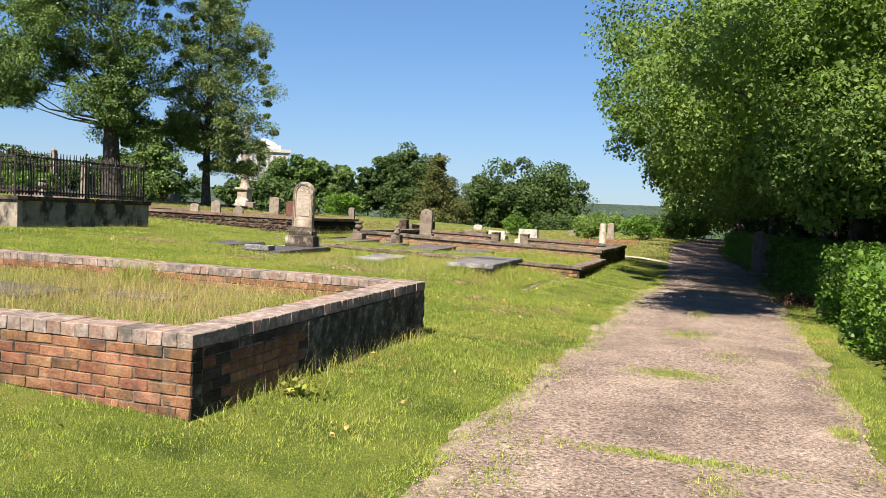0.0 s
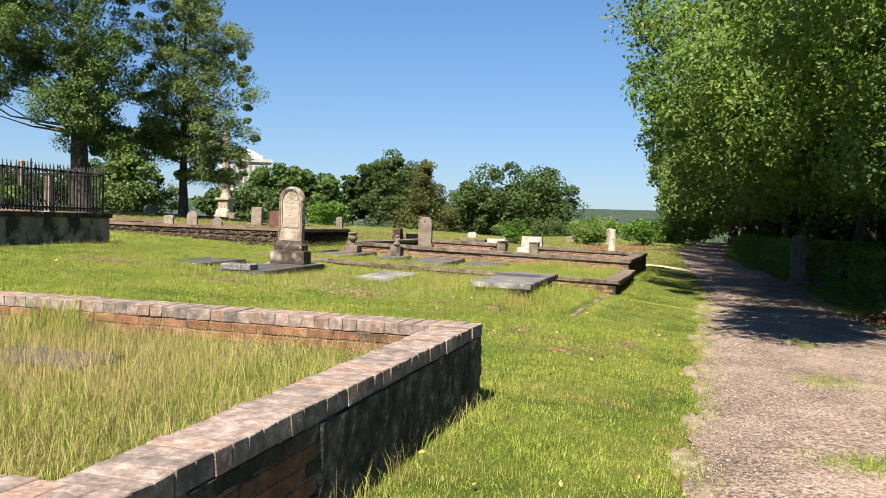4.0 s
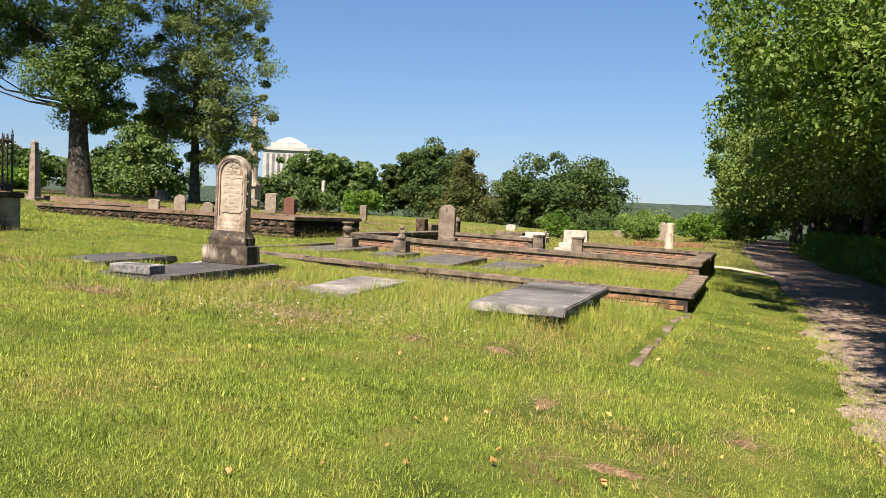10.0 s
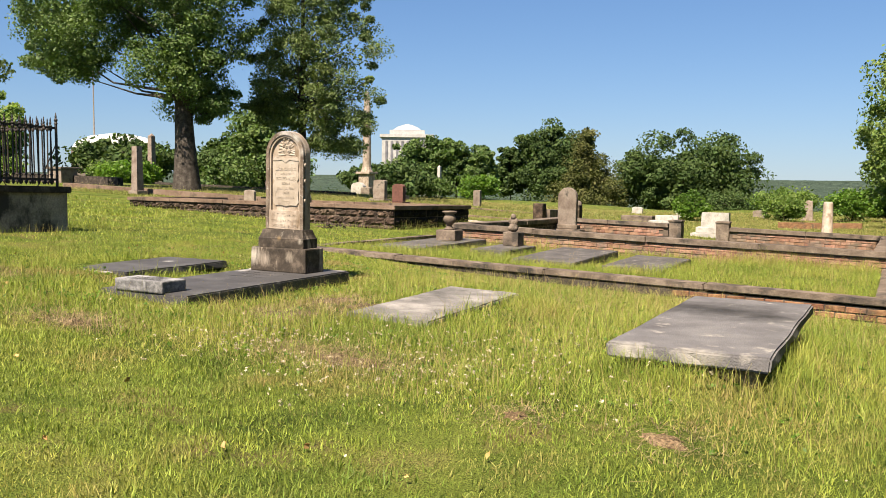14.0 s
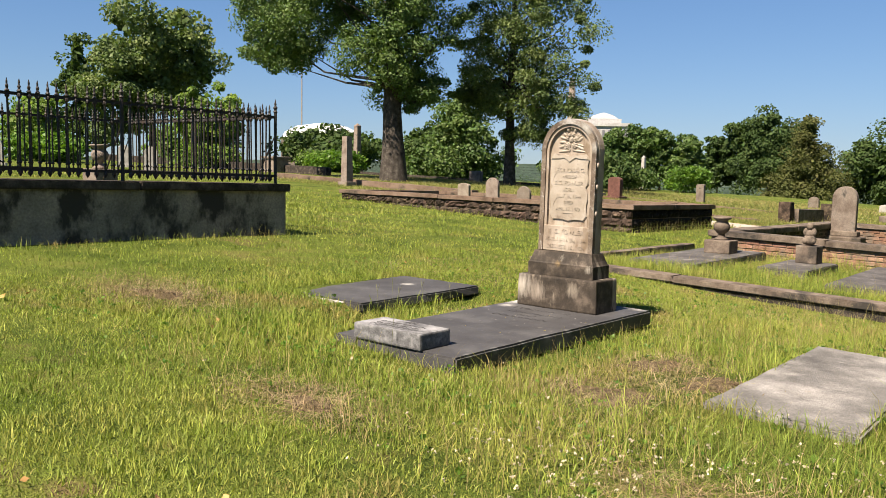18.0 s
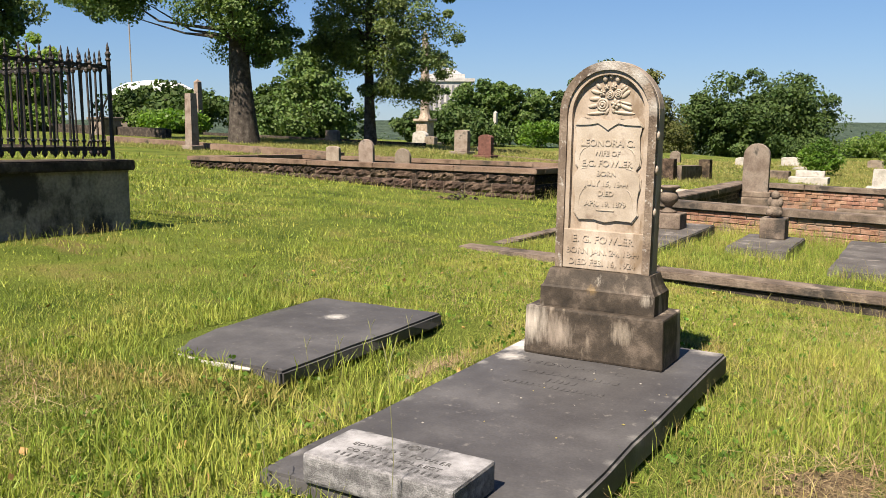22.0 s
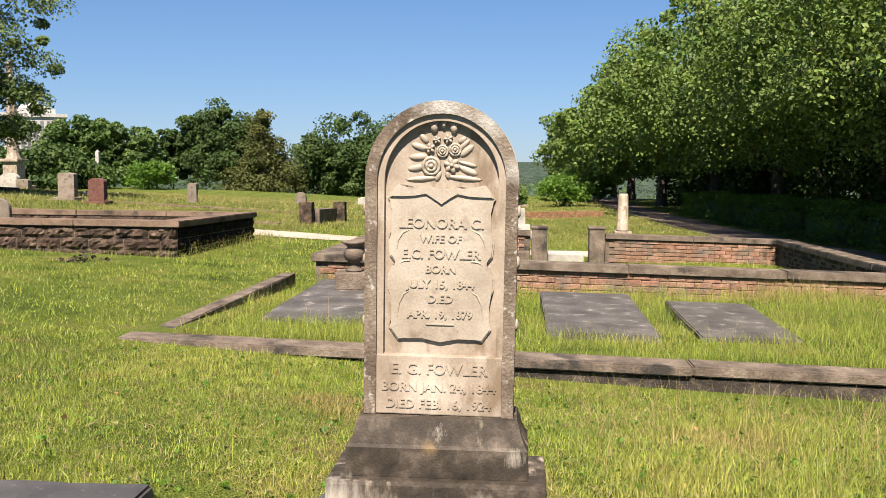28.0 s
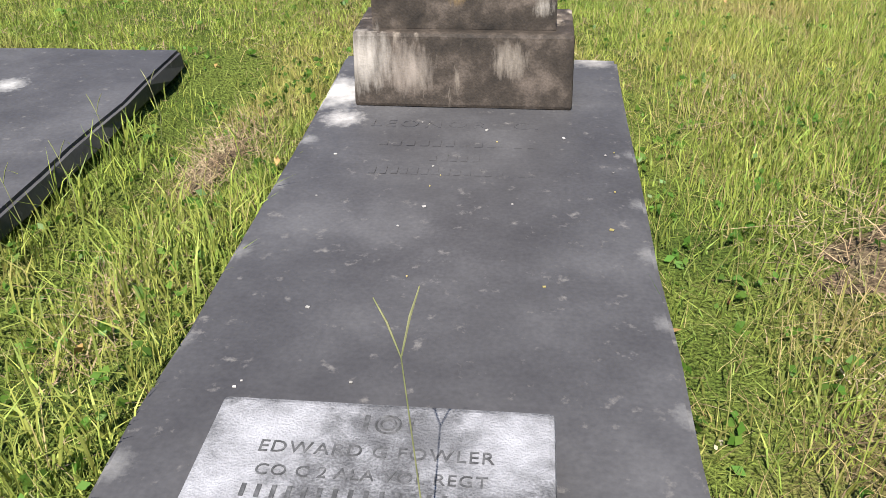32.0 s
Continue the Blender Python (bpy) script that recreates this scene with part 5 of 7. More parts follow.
def dome_building():
    b = thing("civic_building", pose(-182, 312, -12, 0, 0, 30) @ Matrix.Diagonal((1.0, 0.9, 0.94, 1)), "white many-columned civic building with a stepped pale roof", "building")
    bm = bmesh.new()
    box(bm, -10, 10, -8, 8, 0, 31)
    part("wall", bm, M_CIVIC, b)
    for k in range(9):
        bm = bmesh.new()
        box(bm, -8.6 + k * 2.1, -7.7 + k * 2.1, -8.3, -8.02, 19, 29.5)
        part("window", bm, M_CIVIC_GLASS, b)
    for nm, q in (("cornice", (-10.8, 10.8, -8.8, 8.8, 31.01, 32.3)), ("attic", (-7, 7, -5.6, 5.6, 32.31, 34.2))):
        bm = bmesh.new()
        box(bm, *q)
        part(nm, bm, M_CIVIC, b)
    bm = bmesh.new()
    lathe(bm, [(8.0, 34.21), (5.5, 35.6), (2.5, 36.5), (0.3, 37.0)], 4, Matrix.Rotation(radians(45), 4, "Z"))
    part("roof", bm, M_CIVIC, b)
    b = thing("domed_hall", pose(-290, 260, -14, 0, 0, 48), "long low hall with a white domed roof", "building")
    bm = bmesh.new()
    box(bm, -17, 17, -10, 10, 0, 25)
    part("wall", bm, M_GREYSTONE, b)
    for k in range(10):
        bm = bmesh.new()
        box(bm, -15.6 + k * 3.2, -13.6 + k * 3.2, -10.3, -10.02, 20, 24)
        part("window", bm, M_GLASSDARK, b)
    bm = bmesh.new()
    lathe(bm, [(17.5, 25.01), (16, 28), (11, 30.5), (4, 31.6), (0.5, 31.8)], 20)
    part("roof", bm, M_ROOFWHITE, b)
    m = thing("radio_mast", pose(-296, 253.6, -14), "thin grey radio mast far off", "mast")
    bm = bmesh.new()
    lathe(bm, [(0.35, 0), (0.2, 64)], 6)
    part("pole", bm, M_GREYSTONE, m)


dome_building()


# ---- trees ----
def leaf_cloud(centres, radii, count, size, rs, droop=0.25, flat=0.55, face=(0, 0, 0.7)):
    """Quads for leaves, thrown round clump centres; they face mostly outwards and up."""
    pick = rs.integers(0, len(centres), count)
    p = centres[pick] + np.clip(rs.normal(0, 1, (count, 3)), -1.7, 1.7) * radii[pick][:, None] * np.array([1, 1, flat])
    nrm = rs.normal(0, 1, (count, 3)) + np.array(face)
    nrm /= np.linalg.norm(nrm, axis=1)[:, None]
    ref = rs.normal(0, 1, (count, 3))
    ref[:, 2] -= droop
    u = np.cross(nrm, ref)
    u /= np.linalg.norm(u, axis=1)[:, None] + 1e-9
    w = np.cross(nrm, u)
    s = size * rs.uniform(0.6, 1.35, count)[:, None]
    v = np.stack([p - u * s * 0.5, p + w * s * 0.33 + nrm * s * 0.1, p + u * s * 0.5, p - w * s * 0.33 + nrm * s * 0.1], 1).reshape(-1, 3)
    return v, np.arange(count * 4).reshape(-1, 4)


def clumps(blobs, n, rs, shell=0.55):
    """Clump centres in ellipsoids (x, y, z, rx, ry, rz), most of them near the surface."""
    vol = np.array([b[3] * b[4] + b[4] * b[5] + b[3] * b[5] for b in blobs])
    pick = rs.choice(len(blobs), n, p=vol / vol.sum())
    d = rs.normal(0, 1, (n, 3))
    d /= np.linalg.norm(d, axis=1)[:, None]
    r = shell + (1 - shell) * rs.random(n) ** 0.6 + rs.normal(0, 0.05, n)
    b = np.array(blobs)[pick]
    return b[:, :3] + d * r[:, None] * b[:, 3:]


def billows(blobs, centres, radii, count, size, rs, face):
    """Leaves on rounded boughs: each turns outwards from its bough, so that boughs are lit above and dark beneath; some fill the crown's inside."""
    pick = rs.integers(0, len(centres), count)
    d = rs.normal(0, 1, (count, 3)) + 0.35 * np.array(face)
    d /= np.linalg.norm(d, axis=1)[:, None]
    p = centres[pick] + d * (radii[pick] * (0.45 + 0.62 * rs.random(count) ** 0.7 + rs.normal(0, 0.07, count)))[:, None] * np.array([1, 1, 0.72])
    nrm = d * 0.75 + rs.normal(0, 0.62, (count, 3)) + np.array((0, 0, 0.3))
    inner = rs.random(count) < 0.14
    k = int(inner.sum())
    b = np.array(blobs)[rs.integers(0, len(blobs), k)]
    q = rs.normal(0, 1, (k, 3))
    q *= (rs.random(k) ** 0.5 * 0.8 / np.linalg.norm(q, axis=1))[:, None]
    p[inner] = b[:, :3] + q * b[:, 3:]
    nrm /= np.linalg.norm(nrm, axis=1)[:, None]
    u = np.cross(nrm, rs.normal(0, 1, (count, 3)))
    u /= np.linalg.norm(u, axis=1)[:, None] + 1e-9
    w = np.cross(nrm, u)
    s = (size * rs.uniform(0.6, 1.35, count) * np.where(inner, 1.5, 1.0))[:, None]
    v = np.stack([p - u * s * 0.5, p + w * s * 0.33 + nrm * s * 0.1, p + u * s * 0.5, p - w * s * 0.33 + nrm * s * 0.1], 1).reshape(-1, 3)
    return v, np.arange(count * 4).reshape(-1, 4)


def make_tree(kind, x, y, trunk_h, trunk_r, blobs, leaves, size, leaf_mat, label, seed, boughs=160, bough_r=0.8, twigs=26, lean=(0, 0), group="", sink=0.15, shell=0.72, face=(0, -0.2, 0.7)):
    """blobs are ellipsoids counted from the tree's foot."""
    rs = np.random.default_rng(seed)
    base = Vector((x, y, gz(x, y) - sink))
    tree = thing(kind, Matrix.Translation(base), label, "tree", group)
    top = Vector((lean[0], lean[1], trunk_h))
    bm = bmesh.new()
    steps = 9
    pts = [top * (i / steps) + Vector((0.10 * trunk_r * math.sin(i * 0.8 + seed), 0.10 * trunk_r * math.cos(i * 0.7 + seed), 0)) for i in range(steps + 1)]
    rad = [trunk_r * ((1 - 0.72 * i / steps) + (0.25 if i == 0 else 0.08 if i == 1 else 0)) for i in range(steps + 1)]
    limb(bm, pts, rad, 12)
    part("trunk", bm, M_BARK, tree, smooth=True)
    cen = clumps(blobs, boughs, rs, shell)
    for k in range(min(twigs, boughs)):
        c = Vector(cen[k])
        u = float(np.clip(c.z / trunk_h * 0.78 - 0.08, 0.42, 0.97))
        a = top * u
        mid = a.lerp(c, 0.5) + Vector(rs.normal(0, 0.25, 3)) + Vector((0, 0, -0.05 * (c - a).length))
        r0 = trunk_r * (0.24 * (1.1 - u) + 0.04)
        bm = bmesh.new()
        limb(bm, [a, a.lerp(mid, 0.5) + Vector(rs.normal(0, 0.1, 3)), mid, c], [r0, r0 * 0.7, r0 * 0.42, r0 * 0.12], 6)
        part("limb", bm, M_BARK, tree, smooth=True)
    v, f = billows(blobs, cen, rs.uniform(0.4, 1.6, boughs) * bough_r, leaves, size, rs, face)
    fast_mesh("crown", v, f, leaf_mat, tree)
    return tree


def far_tree(x, y, top, bottom, w, mat, label, seed, leaves=9000, size=0.5, kind="far_tree", lobes=5, cone=False, boughs=70):
    """A tree far off, given by the heights of its crown's top and foot and its half width."""
    rs = np.random.default_rng(seed)
    h = top - bottom
    g = gz(x, y)
    b = bottom - g + 0.15
    if cone:
        blobs = [(0, 0, b + h * (0.18 + 0.2 * k), w * (1 - 0.2 * k), w * (1 - 0.2 * k), h * 0.2) for k in range(5)]
    else:
        blobs = [(0, 0, b + h * 0.52, w * 0.82, w * 0.76, h * 0.44)]
        for k in range(lobes):
            a = 2 * math.pi * (k + rs.random() * 0.6) / lobes
            blobs.append((math.cos(a) * w * 0.55, math.sin(a) * w * 0.5, b + h * rs.uniform(0.3, 0.75), w * rs.uniform(0.35, 0.5), w * rs.uniform(0.35, 0.5), h * rs.uniform(0.2, 0.3)))
    return make_tree(kind, x, y, max(b + h * 0.7, 1.0), max(0.12, w * 0.045), blobs, leaves, size, mat, label, seed, boughs, max(0.5, w * (0.2 if cone else 0.17)), 8, shell=0.8)


def make_bush(x, y, w, h, mat, label, seed, leaves=3000, size=0.12, kind="bush"):
    rs = np.random.default_rng(seed)
    z = gz(x, y)
    b = thing(kind, Matrix.Translation((x, y, z - 0.05)), label, "bush")
    bm = bmesh.new()
    for k in range(7):
        a = rs.uniform(0, 6.28)
        limb(bm, [(0, 0, 0), (0.3 * w * math.cos(a), 0.3 * w * math.sin(a), h * 0.45), (0.6 * w * math.cos(a), 0.6 * w * math.sin(a), h * 0.8)], [0.03, 0.02, 0.006], 5)
    part("stems", bm, M_BARK, b)
    blobs = [(0, 0, h * 0.5, w * 0.85, w * 0.85, h * 0.5)] + [(w * 0.5 * math.cos(a), w * 0.5 * math.sin(a), h * rs.uniform(0.35, 0.7), w * 0.45, w * 0.45, h * 0.28) for a in rs.uniform(0, 6.28, 4)]
    cen = clumps(blobs, max(40, leaves // 30), rs, 0.6)
    v, f = leaf_cloud(cen, rs.uniform(0.5, 1.2, len(cen)) * w * 0.13, leaves, size, rs)
    v[:, 2] = np.maximum(v[:, 2], 0.02)
    fast_mesh("foliage", v, f, mat, b)


def make_hedge():
    rs = np.random.default_rng(44)
    h = thing("roadside_hedge", Matrix.Translation((2.6, 30, gz(2.6, 30))), "clipped evergreen hedge along the lane, sunlit at one end", "hedge")
    n = 2600
    y = rs.uniform(9.4, 62, n)
    t = rs.random(n)
    side = rs.choice([-1, 1], n)
    on_top = rs.random(n) < 0.5
    bulge = 0.12 * np.sin(y * 1.7) + 0.08 * np.sin(y * 4.1 + 1)
    ht = 1.12 + 0.07 * np.sin(y * 0.9) + 0.05 * np.sin(y * 2.9)
    shift = road_mid(y) + 0.05
    x = np.where(on_top, rs.uniform(2.15, 3.9, n), np.where(side < 0, 2.05 - bulge, 4.0)) + shift
    z = np.where(on_top, ht, t * ht) + ground_z(x, y)
    cen = np.stack([x, y, z], 1)
    v, f = leaf_cloud(cen, np.full(n, 0.12), 110000, 0.075, rs)
    fast_mesh("foliage", v - np.array([2.6, 30, gz(2.6, 30)]), f, M_LEAF_LIGHT, h)
    # solid dark boxes fill the hedge behind its leaves
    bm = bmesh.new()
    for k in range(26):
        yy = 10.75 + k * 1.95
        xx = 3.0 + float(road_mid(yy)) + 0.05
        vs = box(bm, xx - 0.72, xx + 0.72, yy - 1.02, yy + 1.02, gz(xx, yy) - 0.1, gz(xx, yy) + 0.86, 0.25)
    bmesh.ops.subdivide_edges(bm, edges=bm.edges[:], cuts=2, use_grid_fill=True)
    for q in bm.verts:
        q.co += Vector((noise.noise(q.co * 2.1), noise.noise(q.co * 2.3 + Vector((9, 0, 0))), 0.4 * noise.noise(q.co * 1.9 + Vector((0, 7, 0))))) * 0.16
    part("solid_core", bm, M_LEAF_DARK, h, m=Matrix.Translation((-2.6, -30, -gz(2.6, 30))))


def make_woods():
    rs = np.random.default_rng(77)
    n = 2600
    y = 170 + 900 * rs.random(n) ** 1.7
    x = -60 + (rs.random(n) * 2 - 1) * (60 + y * 0.75)
    z = ground_z(x, y)
    r = rs.uniform(2.5, 5.0, n) * (0.7 + y / 600)
    cen = np.repeat(np.stack([x, y, z + r * 0.9], 1), 6, 0) + rs.normal(0, 1, (n * 6, 3)) * np.repeat(r, 6)[:, None] * np.array([0.55, 0.55, 0.4])
    rad = np.repeat(r * 0.3, 6)
    pick = rs.permutation(len(cen))
    v, f = leaf_cloud(cen[pick], rad[pick], 70000, 1.6, rs)
    ob = fast_mesh("far_woods", v, f, M_LEAF_DARK)
    tagged(ob, "wide wooded valley stretching to a blue-green horizon", "woods", kind="stuff")
    ob = sheet("far_canopy", np.linspace(-2600, 2600, 160), np.concatenate([np.linspace(260, 900, 90), np.linspace(920, 4300, 120)]), lambda gx, gy: ground_z(gx, gy) + 3 + 3.5 * np.sin(gx * 0.07 + gy * 0.013) * np.sin(gy * 0.09) + 2.5 * np.sin(gx * 0.19 + 2) * np.sin(gy * 0.15 + gx * 0.05) - 14 * (1 - blend(260, 420, gy)), M_FOREST)
    tagged(ob, "unbroken forest canopy over the far valley", "forest", kind="stuff")


def make_trees():
    make_tree("oak_tree", -32.3, 39.4, 10.0, 0.54, [(-0.9, 0, 10.6, 3.9, 4.0, 3.6), (-4.4, -1.6, 8.2, 3.2, 3.0, 2.2), (0.9, 0.5, 7.4, 2.1, 2.4, 2.2), (0.5, -1.0, 5.6, 1.9, 2.0, 1.5), (-5.2, -2.4, 5.9, 2.2, 1.7, 0.9), (-1.4, 1, 13.8, 3.9, 4, 2.6), (0.5, 0.8, 4.2, 1.6, 1.6, 1.0), (-6.6, -1, 7.9, 1.8, 2.0, 1.5), (-5.2, 0, 11.2, 2.2, 2.2, 1.6)], 160000, 0.115, M_LEAF_OAK, "tall spreading oak with a thick grey trunk among old plots", 1, 420, 0.55, 60)
    make_tree("slender_tree", -30.1, 45.2, 11.0, 0.26, [(0.5, 0, 12.2, 2.3, 2.1, 1.3), (0.7, 0, 10.2, 3.2, 2.8, 1.3), (1.0, 0, 8.5, 3.6, 3.0, 1.2), (1.2, -0.3, 6.9, 3.7, 3.0, 1.1), (0.9, 0, 5.3, 3.9, 3.2, 1.1), (1.2, 0, 3.8, 3.2, 3.0, 0.8), (1.6, 0.5, 2.6, 2.2, 2.0, 0.5), (-1.6, 0, 4.5, 1.8, 1.7, 0.8)], 95000, 0.105, M_LEAF_OLIVE, "slender tall tree with airy layered branches", 2, 210, 0.5, 70, shell=0.5)
    # the trees along the lane: (x, y, height, leaves, leaf size)
    make_tree("roadside_tree", 3.9, 21.0, 10.0, 0.36, [(-4.0, 2.2, 5.2, 3.3, 3.8, 2.2), (-3.0, 2.4, 3.9, 3.3, 3.4, 1.6), (-2.6, -1.6, 4.9, 3.0, 3.0, 1.8), (-0.6, -3.0, 5.6, 3.4, 2.0, 1.6), (-2.2, -3.2, 2.9, 1.4, 1.3, 0.9), (-1.4, -3.8, 3.4, 1.6, 1.4, 1.0), (-1.6, 2.4, 8.2, 3.4, 3.2, 2.0), (3.4, -4.0, 5.0, 4.4, 2.6, 2.2), (3.4, -6.0, 2.9, 3.6, 2.4, 1.7), (6.4, -5.8, 3.4, 3.6, 3.0, 2.2), (1.4, 3.0, 9.0, 4.4, 4.0, 2.4), (0, 3.2, 4.6, 3.8, 3.2, 2.4)], 240000, 0.1, M_LEAF, "leafy roadside tree whose crown overhangs the lane", 10, 520, 0.62, 80, group="trees along the lane", face=(-0.2, -0.6, 0.7))
    for i, (x, y, h, lv, sz) in enumerate(((3.7, 27.5, 13, 130000, 0.115), (3.6, 35, 13.5, 95000, 0.115), (3.4, 44, 13.5, 80000, 0.14), (2.6, 53, 13, 60000, 0.165), (2.2, 63, 12.5, 40000, 0.22), (1.3, 75, 12, 34000, 0.25), (0.9, 88, 11.5, 26000, 0.3), (0.9, 101, 11, 22000, 0.32), (10.0, 27, 14, 16000, 0.3), (9.5, 42, 14, 14000, 0.32), (8.5, 58, 13, 12000, 0.34), (8.0, 80, 12, 10000, 0.36))):
        r = 7.4 if i < 8 else 6.0
        make_tree("roadside_tree", x, y, h * 0.78, 0.36, [(0.6, 0, h * 0.72, r * 0.66, r * 0.68, h * 0.24), (-r * 0.5, -0.5, h * 0.50, r * 0.5, r * 0.62, h * 0.19), (-r * 0.42, 1.2, h * 0.33, r * 0.5, r * 0.6, h * 0.13), (r * 0.45, 0.5, h * 0.47, r * 0.6, r * 0.6, h * 0.22), (-1.2, -r * 0.45, h * 0.42, r * 0.55, r * 0.45, h * 0.2), (-1.5, r * 0.45, h * 0.40, r * 0.55, r * 0.45, h * 0.2)], lv, sz, M_LEAF_ROAD, "leafy roadside tree whose crown overhangs the lane", 11 + i, 300 if i < 3 else 170, 0.85, 40 if i < 3 else 16, group="trees along the lane", face=(-0.3, -0.5, 0.7))
    make_tree("roadside_tree", 5.6, 11.6, 9.5, 0.36, [(-5.9, 1.0, 7.2, 1.1, 2.2, 0.7), (-6.0, 3.0, 7.2, 1.0, 1.4, 0.6), (-6.0, -0.6, 6.8, 0.9, 0.9, 0.5)], 15000, 0.13, M_LEAF_ROAD, "leafy roadside tree whose boughs overhang the lane", 30, 130, 0.55, 50, group="trees along the lane")
    for i, q in enumerate(((-28.4, 122.0, 7.9, -5, 9.6, M_LEAF_DARK), (-50.6, 135.0, 9.9, -4, 6.6, M_LEAF_DARK), (-58.6, 136.0, 6.4, -3, 3.0, M_LEAF_DARK), (-61.2, 112.0, 6.3, -2, 4.2, M_LEAF_OAK), (-56.4, 113.0, 6.7, -2, 4.4, M_LEAF_OAK), (-52.6, 112.0, 5.2, -2, 2.6, M_LEAF_OAK), (-64, 108, 3.0, -2, 4.0, M_LEAF_DARK))):
        far_tree(*q, "broad dark round-headed tree beyond the graves", 40 + i, 42000 if i < 2 else 16000, 0.4, lobes=9, boughs=130 if i < 2 else 80)
    far_tree(-38.7, 114.1, 6.3, -4, 5.0, M_LEAF_CEDAR, "olive-brown pointed cedar between darker trees", 60, 26000, 0.28, cone=True, boughs=130)
    far_tree(-40.5, 54.1, 5.4, 0.0, 3.8, M_LEAF_OAK, "dark dense broad conical tree behind an oak", 61, 14000, 0.24, cone=True)
    far_tree(-45.5, 58, 4.2, 0.4, 2.8, M_LEAF_DARK, "dark dense shrub-like tree behind an oak", 62, 9000, 0.26)
    far_tree(-68.5, 48.9, 14.2, 2.0, 6.0, M_LEAF_OLIVE, "tall olive-green tree beyond the iron fence", 64, 42000, 0.3, lobes=9)
    far_tree(-89, 53, 11.8, 2.5, 3.6, M_LEAF_DARK, "distant dark pine beyond the iron fence", 65, 6000, 0.4, cone=True)
    far_tree(-80, 34, 11, 2.0, 5.0, M_LEAF_DARK, "dark tree at the edge of the hilltop", 66, 9000, 0.4)
    far_tree(-55.4, 45.4, 6.6, 1.4, 2.6, M_LEAF, "green young tree beyond the iron fence", 67, 9000, 0.26)
    far_tree(-61, 36, 5.0, 1.6, 2.2, M_LEAF, "green young tree beyond the iron fence", 68, 5000, 0.26)
    far_tree(-70.5, 71.2, 4.4, 0.5, 4.2, M_LEAF, "green tree far beyond the iron fence", 69, 7000, 0.36)
    far_tree(-84, 62, 4.8, 0.5, 5.0, M_LEAF, "green tree far beyond the iron fence", 70, 7000, 0.4)
    far_tree(-62, 62, 4.2, 0.5, 5.0, M_LEAF_DARK, "dark trees far beyond the iron fence", 71, 7000, 0.4)
    far_tree(-57, 70, 3.6, 0.0, 5.5, M_LEAF_DARK, "dark trees below the white hall", 72, 7000, 0.4)
    far_tree(-49, 84, 2.4, -1.0, 5.0, M_LEAF_DARK, "dark trees behind the monument", 73, 7000, 0.4)
    for i, q in enumerate(((-41.0, 88, 2.4, 2.6, M_LEAF_LIGHT), (-45, 86, 2.4, 2.0, M_LEAF_OAK), (-50, 66, 2.4, 2.0, M_LEAF_LIGHT), (-46, 62, 2.2, 1.8, M_LEAF_LIGHT), (-53, 54.5, 2.4, 1.4, M_LEAF_LIGHT), (-48, 50.5, 2.0, 1.5, M_LEAF_LIGHT), (-57, 57, 2.2, 1.6, M_LEAF), (-52, 33, 2.4, 1.6, M_LEAF_LIGHT), (-48, 40, 2.0, 1.3, M_LEAF))):
        make_bush(q[0], q[1], q[2], q[3], q[4], "bright leafy bush at the edge of the graveyard", 90 + i, 4500, 0.24)
    make_bush(-12.0, 51.0, 0.85, 1.45, M_LEAF_LIGHT, "small bright green bush between headstones", 110, 5000, 0.1)
    make_bush(-9.3, 62.0, 1.3, 1.4, M_LEAF, "leafy bush at the brow of the hill", 111, 5000, 0.15)
    make_bush(-6.0, 66.0, 1.8, 1.9, M_LEAF_LIGHT, "leafy bush at the brow of the hill", 112, 6000, 0.16)
    make_bush(-3.8, 80.0, 2.6, 2.6, M_LEAF, "wide pale green bush at the brow of the hill", 113, 7000, 0.22)
    make_bush(-12.5, 90.0, 3.0, 1.8, M_LEAF, "wide green bush below the brow of the hill", 114, 6000, 0.24)
    make_bush(-17.5, 96.0, 3.2, 2.2, M_LEAF_DARK, "dark bush below the brow of the hill", 115, 6000, 0.24)
    for i in range(9):
        make_bush(5.5 + 5.0 * (i % 2), 44 + i * 4.5, 3.2, 4.2, M_LEAF_DARK, "dark undergrowth beneath the roadside trees", 120 + i, 2600, 0.3, "undergrowth")
    for i in range(9):
        make_bush(12.0 + 1.5 * (i % 2), 8 + i * 6.0, 3.6, 4.6, M_LEAF if i < 3 else M_LEAF_DARK, "dark undergrowth beneath the roadside trees", 140 + i, 2600, 0.32, "undergrowth")
    for i in range(6):
        make_bush(6.4 + 1.2 * (i % 2), 23 + i * 3.6, 2.3, 3.0, M_LEAF_DARK, "dark undergrowth beneath the roadside trees", 160 + i, 3200, 0.2, "undergrowth")
    for i in range(5):
        make_bush(3.3 + 0.3 * (i % 2), 58 + i * 5.0, 2.2, 3.2, M_LEAF_DARK, "dark undergrowth beneath the roadside trees", 170 + i, 2400, 0.28, "undergrowth")
    make_hedge()
    make_woods()


make_trees()


